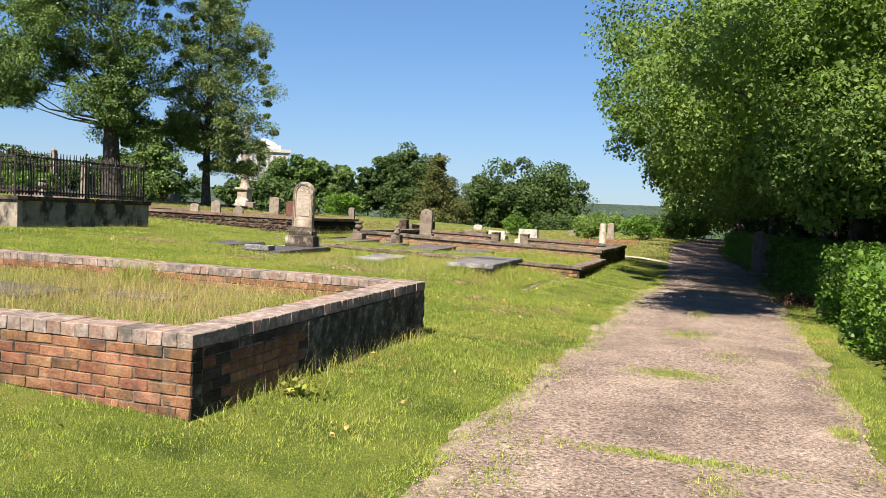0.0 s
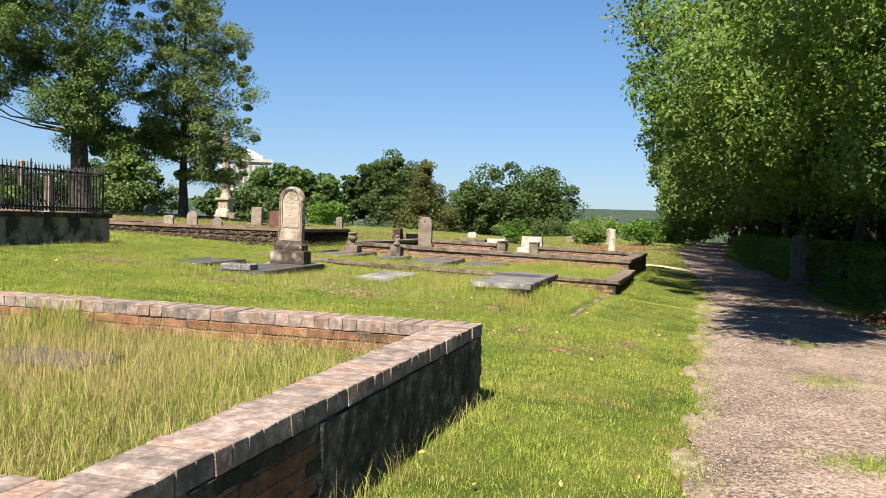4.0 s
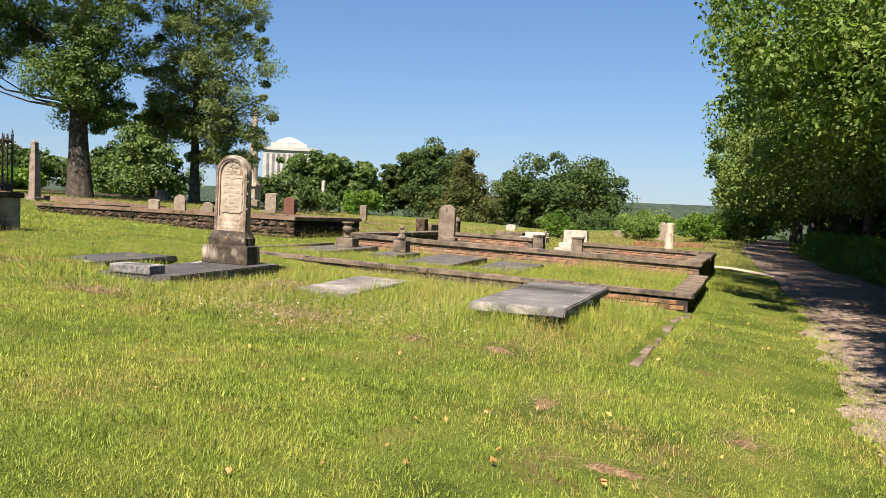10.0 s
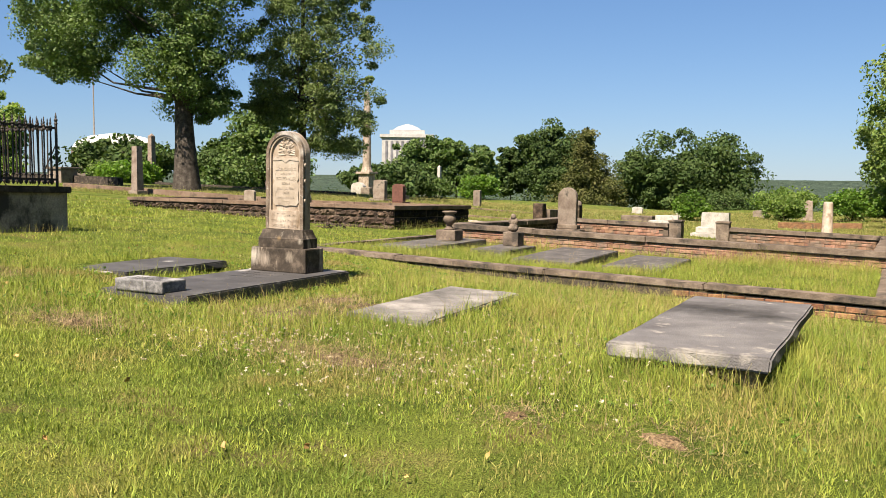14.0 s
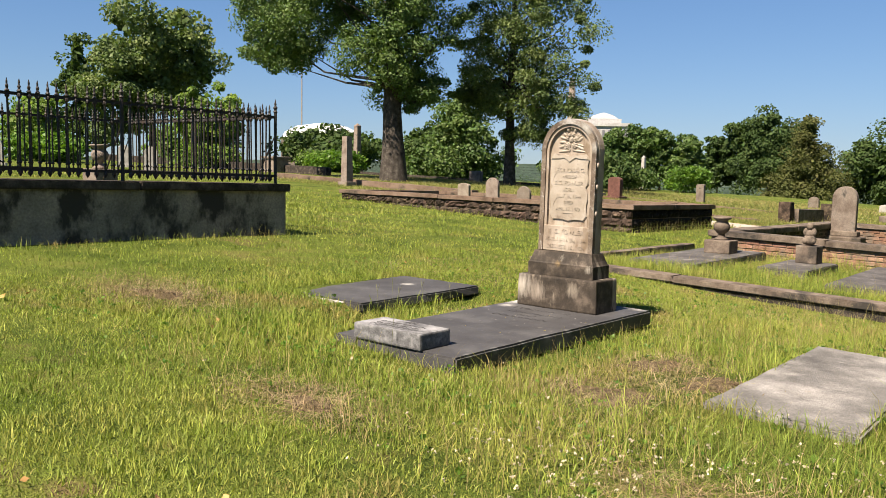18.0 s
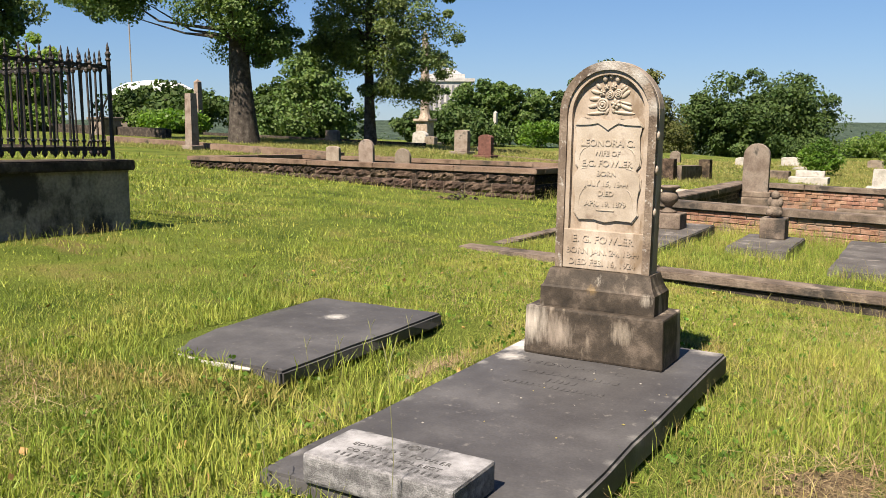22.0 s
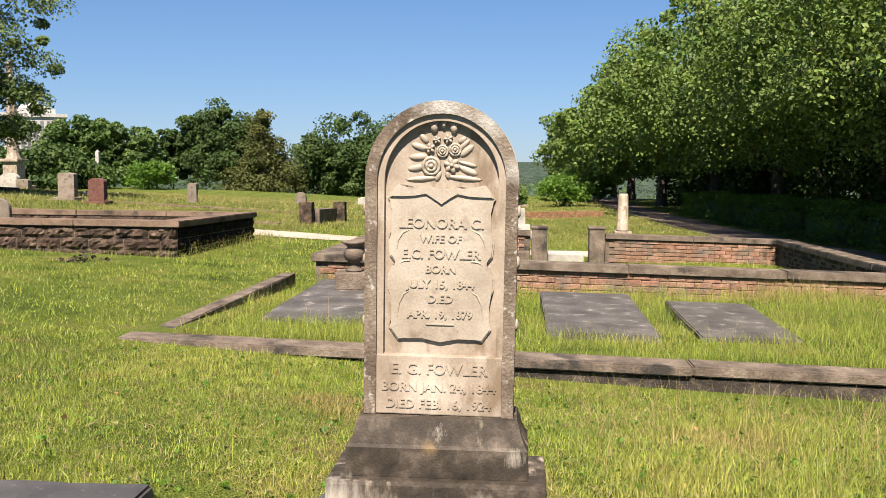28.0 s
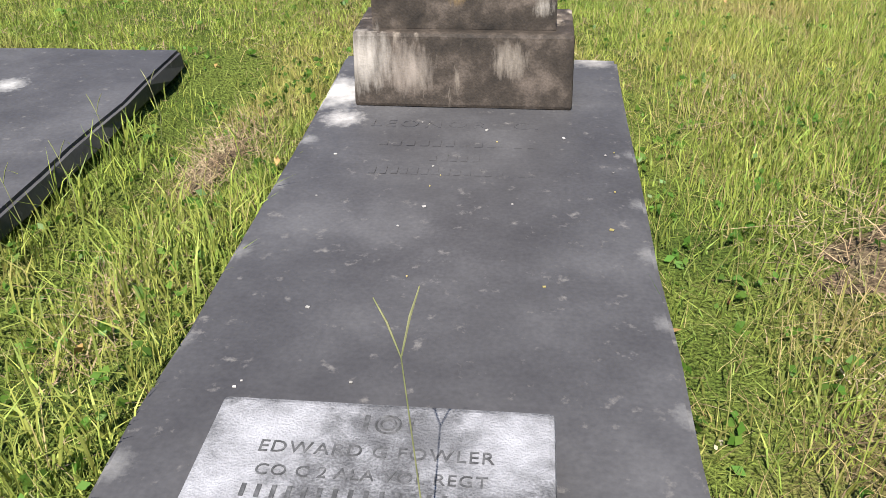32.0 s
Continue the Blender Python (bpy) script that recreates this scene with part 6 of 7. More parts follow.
# ---- grass ----
SOLID = [(A_W - 0.05, A_X + 0.02, A_Y0 - 0.02, A_Y1 + 0.02), (-9.43, -8.42, 15.42, 17.74), (-10.98, -10.07, 16.28, 17.72), (-7.12, -6.45, 15.88, 17.55), (-4.9, -3.95, 15.12, 17.6),
         (-10.94, -10.09, 22.1, 24.5), (-9.5, -8.97, 22.92, 24.1), (-8.38, -7.51, 22.02, 24.1), (-7.05, -6.28, 22.15, 23.88), (-11.7, -3.22, 20.72, 21.05), (-11.78, -11.4, 21, 24.9),
         (-3.58, -3.22, 21, 25.3), (-3.34, -3.19, 14.7, 20.6), (-11.3, -3.38, 25.27, 25.63), (PW, PX + 0.03, PY0, PY1), (D_X0, D_X1, D_Y0, D_Y0 + 0.34), (-17, -1.6, 33.45, 34.85)]


def free(x, y):
    ok = np.abs(x - road_mid(y)) > 1.16 + 0.32 * rng.random(len(x)) ** 1.5
    for a, b, c, d in SOLID:
        ok &= ~((x > a) & (x < b) & (y > c) & (y < d))
    for px, py, rx, ry in PATCHES:
        ok &= ((x - px) / rx) ** 2 + ((y - py) / ry) ** 2 > 1.15 * rng.random(len(x)) ** 0.8
    return ok


def blades(x, y, z, length, width, lean=0.5, bend=True):
    """Triangles: one for a short blade, three for a long bent one."""
    n = len(x)
    a = rng.uniform(0, 2 * np.pi, n)
    d = np.stack([np.cos(a), np.sin(a), np.zeros(n)], 1) * width[:, None]
    tip = rng.normal(0, lean, (n, 2)) * length[:, None]
    h = np.sqrt(np.maximum(length ** 2 - (tip ** 2).sum(1), (0.35 * length) ** 2))
    p = np.column_stack([x, y, z - 0.01])
    top = p + np.column_stack([tip, h])
    if not bend:
        return np.stack([p - d, p + d, top], 1).reshape(-1, 3)
    mid = p + np.column_stack([tip * 0.32, h * 0.62])
    e = d * 0.75
    return np.stack([p - d, p + d, mid + e, p - d, mid + e, mid - e, mid - e, mid + e, top], 1).reshape(-1, 3)


def scatter(x0, x1, y0, y1, per_m2):
    n = int((x1 - x0) * (y1 - y0) * per_m2)
    x, y = rng.uniform(x0, x1, n), rng.uniform(y0, y1, n)
    k = free(x, y)
    return x[k], y[k]


def patchy(x, y, s):
    return 0.5 + 0.5 * np.sin(x * s + 1.7 * np.sin(y * s * 0.7)) * np.sin(y * s * 1.1 + 1.3 * np.sin(x * s * 0.9))


def make_grass():
    out, rough = [], []
    for x0, x1, y0, y1, dens, l0, l1, w in ((-11.5, -1.2, 2.4, 6.5, 4500, 0.025, 0.06, 0.0036), (1.0, 2.0, 2.4, 9, 2500, 0.025, 0.06, 0.0036), (-4.2, 1.6, 6.5, 15, 4200, 0.03, 0.07, 0.0036), (-12.5, -4.2, 9.0, 15, 7500, 0.028, 0.062, 0.0036), (-12.5, -3.0, 15, 21, 4200, 0.03, 0.072, 0.0034),
                                            (-11.3, -7.2, 14.6, 20.7, 6500, 0.025, 0.075, 0.0026), (-12.5, -11.0, 21, 28, 600, 0.035, 0.08, 0.005), (-3.0, 2.0, 15, 30, 600, 0.03, 0.07, 0.005), (-16, -12.5, 9, 27, 500, 0.04, 0.09, 0.006), (-30, -16, 18, 28, 160, 0.05, 0.1, 0.011), (-14, -3, 25.6, 38, 300, 0.05, 0.12, 0.008), (-34, -14, 32.2, 45, 260, 0.08, 0.2, 0.009), (-14, -1, 36, 60, 200, 0.07, 0.18, 0.010), (-40, -14, 45, 75, 45, 0.08, 0.18, 0.022), (-14, 2, 60, 85, 40, 0.08, 0.16, 0.022), (-40, -18, 14, 30, 60, 0.06, 0.13, 0.014)):
        x, y = scatter(x0, x1, y0, y1, dens)
        l = 0.82 * rng.uniform(l0, l1, len(x)) * (0.45 + 0.5 * patchy(x, y, 1.3) + 0.65 * patchy(x, y, 9.0) ** 2)
        (out if y0 < 30 else rough).append(blades(x, y, ground_z(x, y), l, w * rng.uniform(0.7, 1.3, len(x)), 0.5, False))
    v = np.concatenate(rough)
    tagged(fast_mesh("rough_grass", v, np.arange(len(v)).reshape(-1, 3), M_MEADOW), "rough seeding summer grass among the far graves", "grass", kind="stuff")
    # long grass round the slabs and in the kerbed plot
    for x0, x1, y0, y1, dens, l0, l1 in ((-8.3, -3.35, 14.3, 18.6, 900, 0.06, 0.2), (-7.3, -6.2, 15.2, 15.8, 1600, 0.08, 0.22), (-6.44, -5.9, 15.2, 17.8, 1600, 0.1, 0.26), (-7.5, -3.4, 18.4, 19.8, 700, 0.08, 0.24), (-5.05, -3.75, 14.85, 15.12, 1500, 0.1, 0.22), (-3.95, -3.75, 15.0, 17.8, 1200, 0.1, 0.22), (-11.4, -8.3, 15.6, 18.4, 240, 0.07, 0.17), (-11.4, -3.6, 21.05, 25.25, 1500, 0.07, 0.18), (-11.0, -3.8, 25.7, 31.4, 300, 0.08, 0.2), (-11.2, -3.6, 24.9, 25.26, 1500, 0.1, 0.28), (-3.18, -2.9, 21, 31, 500, 0.08, 0.16), (-8.6, -5.4, 20.35, 20.72, 500, 0.05, 0.14), (-11.7, -8.8, 20.3, 20.72, 500, 0.03, 0.08), (-8.8, -5.6, 20.55, 20.75, 900, 0.05, 0.12), (-3.5, -3.36, 14.6, 20.6, 900, 0.06, 0.16), (-3.17, -3.05, 14.6, 20.6, 700, 0.04, 0.1), (-14.05, -13.8, 14.5, 19, 400, 0.06, 0.15), (-23, -13.7, 27.5, 27.93, 200, 0.08, 0.2), (-14.1, -13.7, 28, 32, 300, 0.1, 0.3)):
        x, y = scatter(x0, x1, y0, y1, dens)
        k = patchy(x, y, 2.1) > 0.25 * rng.random(len(x))
        x, y = x[k], y[k]
        out.append(blades(x, y, ground_z(x, y), rng.uniform(l0, l1, len(x)) * (0.6 + 0.7 * patchy(x, y, 1.7)), rng.uniform(0.0012, 0.0026, len(x)), 0.45))
    # edges: tufts along walls and slabs
    for x0, x1, y0, y1, dens, l0, l1 in ((A_X + 0.02, A_X + 0.14, A_Y0, A_Y1, 700, 0.06, 0.2), (-6, A_X, A_Y0 - 0.12, A_Y0 - 0.02, 500, 0.04, 0.12), (-9.5, -9.44, 15.4, 17.8, 2500, 0.05, 0.13), (-8.40, -8.3, 15.4, 17.8, 1600, 0.03, 0.08), (-9.5, -8.3, 15.32, 15.41, 1800, 0.05, 0.14), (-10.04, -9.95, 16.2, 17.8, 900, 0.03, 0.08), (-7.3, -7.2, 15.7, 17.7, 1500, 0.06, 0.16), (-7.2, -6.3, 15.68, 15.78, 1500, 0.06, 0.18), (-3.94, -3.8, 15, 17.7, 1500, 0.08, 0.22), (-5.0, -3.9, 14.98, 15.11, 1500, 0.08, 0.2)):
        x, y = scatter(x0, x1, y0, y1, dens)
        out.append(blades(x, y, ground_z(x, y), rng.uniform(l0, l1, len(x)), rng.uniform(0.0014, 0.0028, len(x)), 0.4))
    # inside the brick plot
    n = 16000
    x, y = rng.uniform(-11, A_X - A_T, n), rng.uniform(A_Y0 + A_T, A_Y1 - A_T, n)
    out.append(blades(x, y, np.full(n, A_SOIL), rng.uniform(0.04, 0.16, n), rng.uniform(0.0014, 0.003, n), 0.5))
    for cx, cy, sd, k, l1 in ((-6.4, 8.45, 0.16, 420, 0.42), (-7.6, 8.5, 0.4, 900, 0.2), (-4.6, 6.0, 0.5, 900, 0.2), (-3.9, 7.6, 0.4, 700, 0.22), (-8.6, 5.6, 0.5, 600, 0.2)):
        x, y = np.clip(cx + rng.normal(0, sd, k), -11, A_X - A_T - 0.02), np.clip(cy + rng.normal(0, sd, k), A_Y0 + A_T + 0.02, A_Y1 - A_T - 0.02)
        out.append(blades(x, y, np.full(k, A_SOIL), rng.uniform(0.4, 1, k) * l1, rng.uniform(0.0016, 0.003, k), 0.4))
    # ragged tufts along the lane's edges
    for k in range(520):
        cy = rng.uniform(1.5, 26)
        side = -1 if k % 3 else 1
        cx = float(road_mid(cy)) + side * (1.36 - 0.3 * rng.random() ** 2)
        m = int(rng.integers(14, 60))
        x, y = cx + rng.normal(0, 0.05, m), cy + rng.normal(0, 0.11, m)
        out.append(blades(x, y, ground_z(x, y) + 0.018, rng.uniform(0.02, 0.06, m), rng.uniform(0.002, 0.004, m), 0.6))
    # tufts in the cracks of the lane
    for cx, cy, rx, ry, k in ((-0.25, 5.8, 0.75, 0.10, 1400), (-0.4, 8.8, 0.42, 0.28, 1500), (0.95, 7.2, 0.12, 0.2, 400), (-0.35, 11.8, 0.34, 0.5, 1100), (-0.3, 14.6, 0.2, 0.8, 700), (0.05, 5.2, 0.15, 0.5, 500), (0.1, 10.2, 0.3, 0.5, 300), (-1.2, 5.0, 0.2, 1.0, 500)):
        x, y = cx + rx * rng.normal(0, 0.5, k), cy + ry * rng.normal(0, 0.5, k)
        out.append(blades(x, y, ground_z(x, y) + 0.045, rng.uniform(0.02, 0.06, k), rng.uniform(0.0022, 0.004, k), 0.8))
    # coarse blades close about the grave
    for x0, x1, y0, y1, dens, l0, l1, w in ((-11.4, -7.0, 14.7, 17.8, 1100, 0.05, 0.12, 0.0032), (-11.4, -7.0, 17.8, 20.6, 600, 0.03, 0.07, 0.003), (-10.1, -9.46, 15.0, 17.2, 1500, 0.07, 0.19, 0.0034), (-8.3, -7.6, 15.0, 18.5, 700, 0.06, 0.16, 0.003), (-9.75, -9.5, 15.75, 16.2, 2200, 0.12, 0.24, 0.0036), (-12.5, -4.0, 9.0, 15, 500, 0.03, 0.08, 0.004), (-4.0, -1.4, 5, 15, 500, 0.03, 0.07, 0.004)):
        x, y = scatter(x0, x1, y0, y1, dens)
        k = patchy(x, y, 3.3) > 0.5 * rng.random(len(x))
        x, y = x[k], y[k]
        out.append(blades(x, y, ground_z(x, y), rng.uniform(l0, l1, len(x)), w * rng.uniform(0.6, 1.2, len(x)), 0.42))
    v = np.concatenate(out)
    tagged(fast_mesh("grass", v, np.arange(len(v)).reshape(-1, 3), M_GRASS), "short bright green grass, longer round the slabs and walls", "grass", kind="stuff")
    # dry stalks
    out = []
    for x0, x1, y0, y1, k, l0, l1, zz in ((-9, A_X - A_T, A_Y0 + A_T, A_Y1 - A_T, 15000, 0.06, 0.28, A_SOIL), (-6.6, -4.2, 6.6, 8.4, 5000, 0.08, 0.3, A_SOIL), (-8.35, -3.4, 14.3, 20.6, 5000, 0.05, 0.28, None), (-11.3, -3.7, 21.1, 25.2, 2600, 0.12, 0.36, None), (-9.8, -3.6, 14.1, 15.2, 1500, 0.08, 0.3, None), (-6.4, -4.9, 15.0, 20.5, 1500, 0.1, 0.34, None), (-8.3, -3.4, 17.7, 20.6, 1500, 0.1, 0.32, None), (-8.4, -7.4, 15.2, 17.6, 700, 0.06, 0.24, None), (A_X + 0.01, A_X + 0.2, A_Y0 + 0.3, A_Y1 - 0.2, 240, 0.1, 0.3, None), (-14.1, -13.7, 28, 32, 200, 0.15, 0.5, None), (-12, -3, 13.6, 20, 13000, 0.03, 0.07, None), (-11, -1.6, 9.1, 15, 3000, 0.025, 0.06, None), (-11.8, -3.5, 17.8, 20.7, 5000, 0.02, 0.06, None), (-3.0, -1.6, 4, 20, 3500, 0.025, 0.05, None), (-6, -1.6, 2.5, 4.7, 2500, 0.025, 0.05, None), (-8.3, -7.3, 15.2, 17.9, 2500, 0.04, 0.16, None), (-9.95, -9.45, 15.2, 17.9, 160, 0.06, 0.2, None), (-30, -2, 36, 74, 15000, 0.1, 0.4, None), (-40, -14, 33, 60, 6000, 0.1, 0.35, None), (-23, -15, 28.5, 31.5, 500, 0.1, 0.35, None), (-11, -4, 25.8, 31.3, 500, 0.1, 0.35, None), (-10.5, -7.5, 14.3, 15.3, 250, 0.05, 0.2, None)):
        x, y = rng.uniform(x0, x1, k), rng.uniform(y0, y1, k)
        if zz is None:
            ok = free(x, y)
            x, y = x[ok], y[ok]
        far = np.clip((y - 15) / 20, 1, 4)
        out.append(blades(x, y, ground_z(x, y) if zz is None else np.full(len(x), zz), rng.uniform(l0, l1, len(x)), rng.uniform(0.0007, 0.0016, len(x)) * far, 0.6))
    for px, py, rx, ry in PATCHES:
        k = int(700 * (rx * ry) ** 0.5)
        x, y = px + rng.normal(0, 0.6, k) * rx, py + rng.normal(0, 0.6, k) * ry
        ok = free(x, y)
        x, y = x[ok], y[ok]
        out.append(blades(x, y, ground_z(x, y) + 0.012, rng.uniform(0.03, 0.12, len(x)), rng.uniform(0.001, 0.002, len(x)), 1.2))
    v = np.concatenate(out)
    tagged(fast_mesh("dry_grass", v, np.arange(len(v)).reshape(-1, 3), M_DRY), "straw-coloured seeding stalks and dry thatch in the turf", "grass", kind="stuff")
    # brown matted thatch beside the grave slab
    out = []
    for px, py, rx, ry in PATCHES:
        k = 320
        x, y = px + rng.normal(0, 0.6, k) * rx, py + rng.normal(0, 0.6, k) * ry
        out.append(blades(x, y, ground_z(x, y) + 0.018, rng.uniform(0.02, 0.06, k), rng.uniform(0.0012, 0.0026, k), 1.5))
    for px, py, rx, ry, k in ((-7.75, 16.6, 0.34, 0.28, 450), (-7.55, 16.1, 0.36, 0.3, 500), (-7.95, 15.7, 0.22, 0.3, 350), (-7.45, 15.4, 0.4, 0.3, 500), (-9.72, 17.05, 0.16, 0.3, 450), (-9.7, 16.2, 0.1, 0.25, 250), (-7.9, 17.6, 0.5, 0.3, 500), (-11.25, 15.3, 0.7, 0.4, 2200), (-8.5, 14.45, 0.4, 0.25, 900), (-6.4, 14.75, 0.7, 0.3, 1500)):
        x, y = px + rng.normal(0, 0.6, k) * rx, py + rng.normal(0, 0.6, k) * ry
        ok = np.ones(k, bool)
        for a, b, c, d in SOLID:
            ok &= ~((x > a) & (x < b) & (y > c) & (y < d))
        x, y = x[ok], y[ok]
        out.append(blades(x, y, ground_z(x, y) + 0.02, rng.uniform(0.03, 0.10, len(x)), rng.uniform(0.0012, 0.0026, len(x)), 1.6))
    x, y = scatter(-11.8, -3.6, 17.8, 20.6, 700)
    out.append(blades(x, y, ground_z(x, y) + 0.02, rng.uniform(0.015, 0.045, len(x)), rng.uniform(0.0012, 0.0026, len(x)), 1.6))
    x, y = scatter(-10.4, -7.0, 14.8, 18.2, 260)
    out.append(blades(x, y, ground_z(x, y) + 0.012, rng.uniform(0.015, 0.05, len(x)), rng.uniform(0.001, 0.0024, len(x)), 1.8))
    k = 16000
    x, y = rng.uniform(-9, A_X - A_T, k), rng.uniform(A_Y0 + A_T, A_Y1 - A_T, k)
    ok = patchy(x, y, 1.9) > 0.4 * rng.random(k)
    out.append(blades(x[ok], y[ok], np.full(ok.sum(), A_SOIL), rng.uniform(0.06, 0.2, ok.sum()), rng.uniform(0.001, 0.0024, ok.sum()), 0.7))
    v = np.concatenate(out)
    tagged(fast_mesh("thatch", v, np.arange(len(v)).reshape(-1, 3), material("brown_thatch", [(0.15, 0.108, 0.055), (0.27, 0.205, 0.115), (0.42, 0.345, 0.205)], scale=6, bump=0, fine=40, spec=0.1, island=0.45)), "matted brown dead grass in thin turf", "grass", kind="stuff")
    # low broad-leaved weeds
    x, y = scatter(-10.3, -7.1, 14.9, 17.9, 110)
    k = patchy(x, y, 4.1) > 0.35
    x, y = x[k], y[k]
    x2, y2 = scatter(-11.5, -3.4, 14.2, 20.5, 25)
    x, y = np.concatenate([x, x2]), np.concatenate([y, y2])
    v, f = leaf_cloud(np.stack([x, y, ground_z(x, y) + rng.uniform(0.015, 0.06, len(x))], 1), np.full(len(x), 0.01), 3 * len(x), 0.026, np.random.default_rng(15))
    tagged(fast_mesh("broad_weeds", v, f, M_LEAF_LIGHT), "small broad-leaved weeds among the grass", "weeds", kind="stuff")
    # white clover heads and dead leaves
    k = 700
    x = np.concatenate([rng.normal(-6.6, 0.7, k // 2), rng.normal(-5.9, 0.8, k - k // 2)])
    y = np.concatenate([rng.normal(14.7, 0.35, k // 2), rng.normal(14.9, 0.6, k - k // 2)])
    ok = free(x, y)
    x, y = x[ok], y[ok]
    cen = np.stack([x, y, ground_z(x, y) + 0.06], 1)
    v, f = leaf_cloud(cen, np.full(len(x), 0.006), 4 * len(x), 0.014, np.random.default_rng(5))
    tagged(fast_mesh("clover_heads", v, f, M_CLOVER), "small whitish clover heads in thin turf", "flowers", kind="stuff")
    k = 420
    x, y = rng.uniform(-12, -1.5, k), rng.uniform(3, 21, k)
    ok = free(x, y)
    x, y = x[ok], y[ok]
    v, f = leaf_cloud(np.stack([x, y, ground_z(x, y) + 0.035], 1), np.full(len(x), 0.004), len(x), 0.04, np.random.default_rng(6))
    tagged(fast_mesh("dead_leaves", v, f, material("dead_leaf", [(0.32, 0.17, 0.06), (0.45, 0.28, 0.10), (0.52, 0.38, 0.16)], scale=9, bump=0, fine=30, island=0.3)), "scattered tan fallen leaves on the turf", "leaves", kind="stuff")


make_grass()


def bare_earth(px, py, rx, ry, seed, mat, lift=0.0, label="bare reddish earth showing through worn turf"):
    """A thin ragged patch of clay where the turf is worn through."""
    r = random.Random(seed)
    ring = [(px + rx * r.uniform(0.45, 1.0) * math.cos(k * 0.3142), py + ry * r.uniform(0.45, 1.0) * math.sin(k * 0.3142)) for k in range(20)]
    bm = bmesh.new()
    mid = bm.verts.new((px, py, gz(px, py) + 0.016 + lift))
    inner = [bm.verts.new(((x + px) / 2, (y + py) / 2, gz((x + px) / 2, (y + py) / 2) + 0.014 + lift + r.uniform(-0.004, 0.004))) for x, y in ring]
    outer = [bm.verts.new((x, y, gz(x, y) - 0.006)) for x, y in ring]
    for k in range(20):
        n = (k + 1) % 20
        bm.faces.new((mid, inner[k], inner[n]))
        bm.faces.new((inner[k], outer[k], outer[n], inner[n]))
    tagged(part("bare_earth", bm, mat, smooth=True), label, "earth", kind="structure")


for k in range(26):
    y = 2.2 + k * 0.8 + 0.3 * math.sin(k * 2.3)
    bare_earth(float(road_mid(y)) - 1.27 - 0.1 * math.sin(k * 1.7), y, 0.16, 0.55, 400 + k, M_SAND, 0.008, "pale sandy grit along the lane's edge")
for k, q in enumerate(PATCHES):
    bare_earth(q[0], q[1], q[2] * (0.5 if k < 6 else 0.62), q[3] * (0.5 if k < 6 else 0.62), 300 + k, M_CLAY if k < 5 else M_LITTER)


def make_gravel():
    """Loose chippings that stand a little proud of the lane."""
    n = 70000
    y = 2.5 + 19.5 * rng.random(n) ** 1.25
    x = road_mid(y) + rng.uniform(-1.33, 1.36, n)
    side = ((x - road_mid(y)) / 1.38)
    z = ground_z(x, y) + 0.010 + 0.03 * (1 - np.clip(np.abs(side), 0, 1) ** 2)
    s = rng.uniform(0.003, 0.0085, n) * (1 + 0.03 * y)
    a = rng.uniform(0, 6.28, n)
    c, q = np.cos(a) * s, np.sin(a) * s
    top = np.stack([x + rng.normal(0, 0.3, n) * s, y + rng.normal(0, 0.3, n) * s, z + s * 0.75], 1)
    ring = [np.stack([x + c * u - q * w, y + q * u + c * w, z], 1) for u, w in ((1, 0), (-0.4, 0.9), (-0.7, -0.8))]
    v = np.stack(ring + [top], 1).reshape(-1, 3)
    i = np.arange(n)[:, None] * 4
    f = np.concatenate([i + np.array([[0, 1, 3]]), i + np.array([[1, 2, 3]]), i + np.array([[2, 0, 3]])])
    tagged(fast_mesh("loose_gravel", v, f, material("gravel_chippings", [(0.12, 0.095, 0.08), (0.25, 0.195, 0.162), (0.46, 0.39, 0.335)], scale=30, bump=0, fine=90, spec=0.2, island=0.55)), "pale and dark loose chippings on the lane", "gravel", kind="stuff")


make_gravel()


# heap of dead twigs and leaves by the lane, weeds
def make_heap(x, y, label, mat, rx, ry, h, n, size, name, category):
    rs = np.random.default_rng(int(abs(x * 100)))
    p = rs.normal(0, 0.45, (n, 2))
    c = np.stack([p[:, 0] * rx, p[:, 1] * ry, np.abs(rs.normal(0, 0.5, n)) * h * np.exp(-(p ** 2).sum(1))], 1) + np.array([0, 0, gz(x, y) + 0.03]) + np.array([x, y, 0])
    v, f = leaf_cloud(c, np.full(n, 0.02), n, size, rs)
    tagged(fast_mesh(name, v, f, mat), label, category, kind="stuff")


make_heap(1.4, 18.3, "low heap of red-brown dead leaves beside the lane", material("rust_leaf", [(0.09, 0.04, 0.025), (0.16, 0.075, 0.04), (0.24, 0.13, 0.07)], scale=6, bump=0, fine=30, island=0.3), 0.45, 0.4, 0.18, 700, 0.06, "leaf_heap", "leaf heap")
make_heap(-2.82, 5.75, "broad-leaved bright weed at the foot of a brick wall", M_GRASS, 0.16, 0.15, 0.16, 70, 0.06, "weed", "weed")
make_heap(-15.0, 26.6, "small heap of dead twigs on the turf", M_BARK, 0.4, 0.15, 0.18, 70, 0.06, "twig_heap", "twigs")


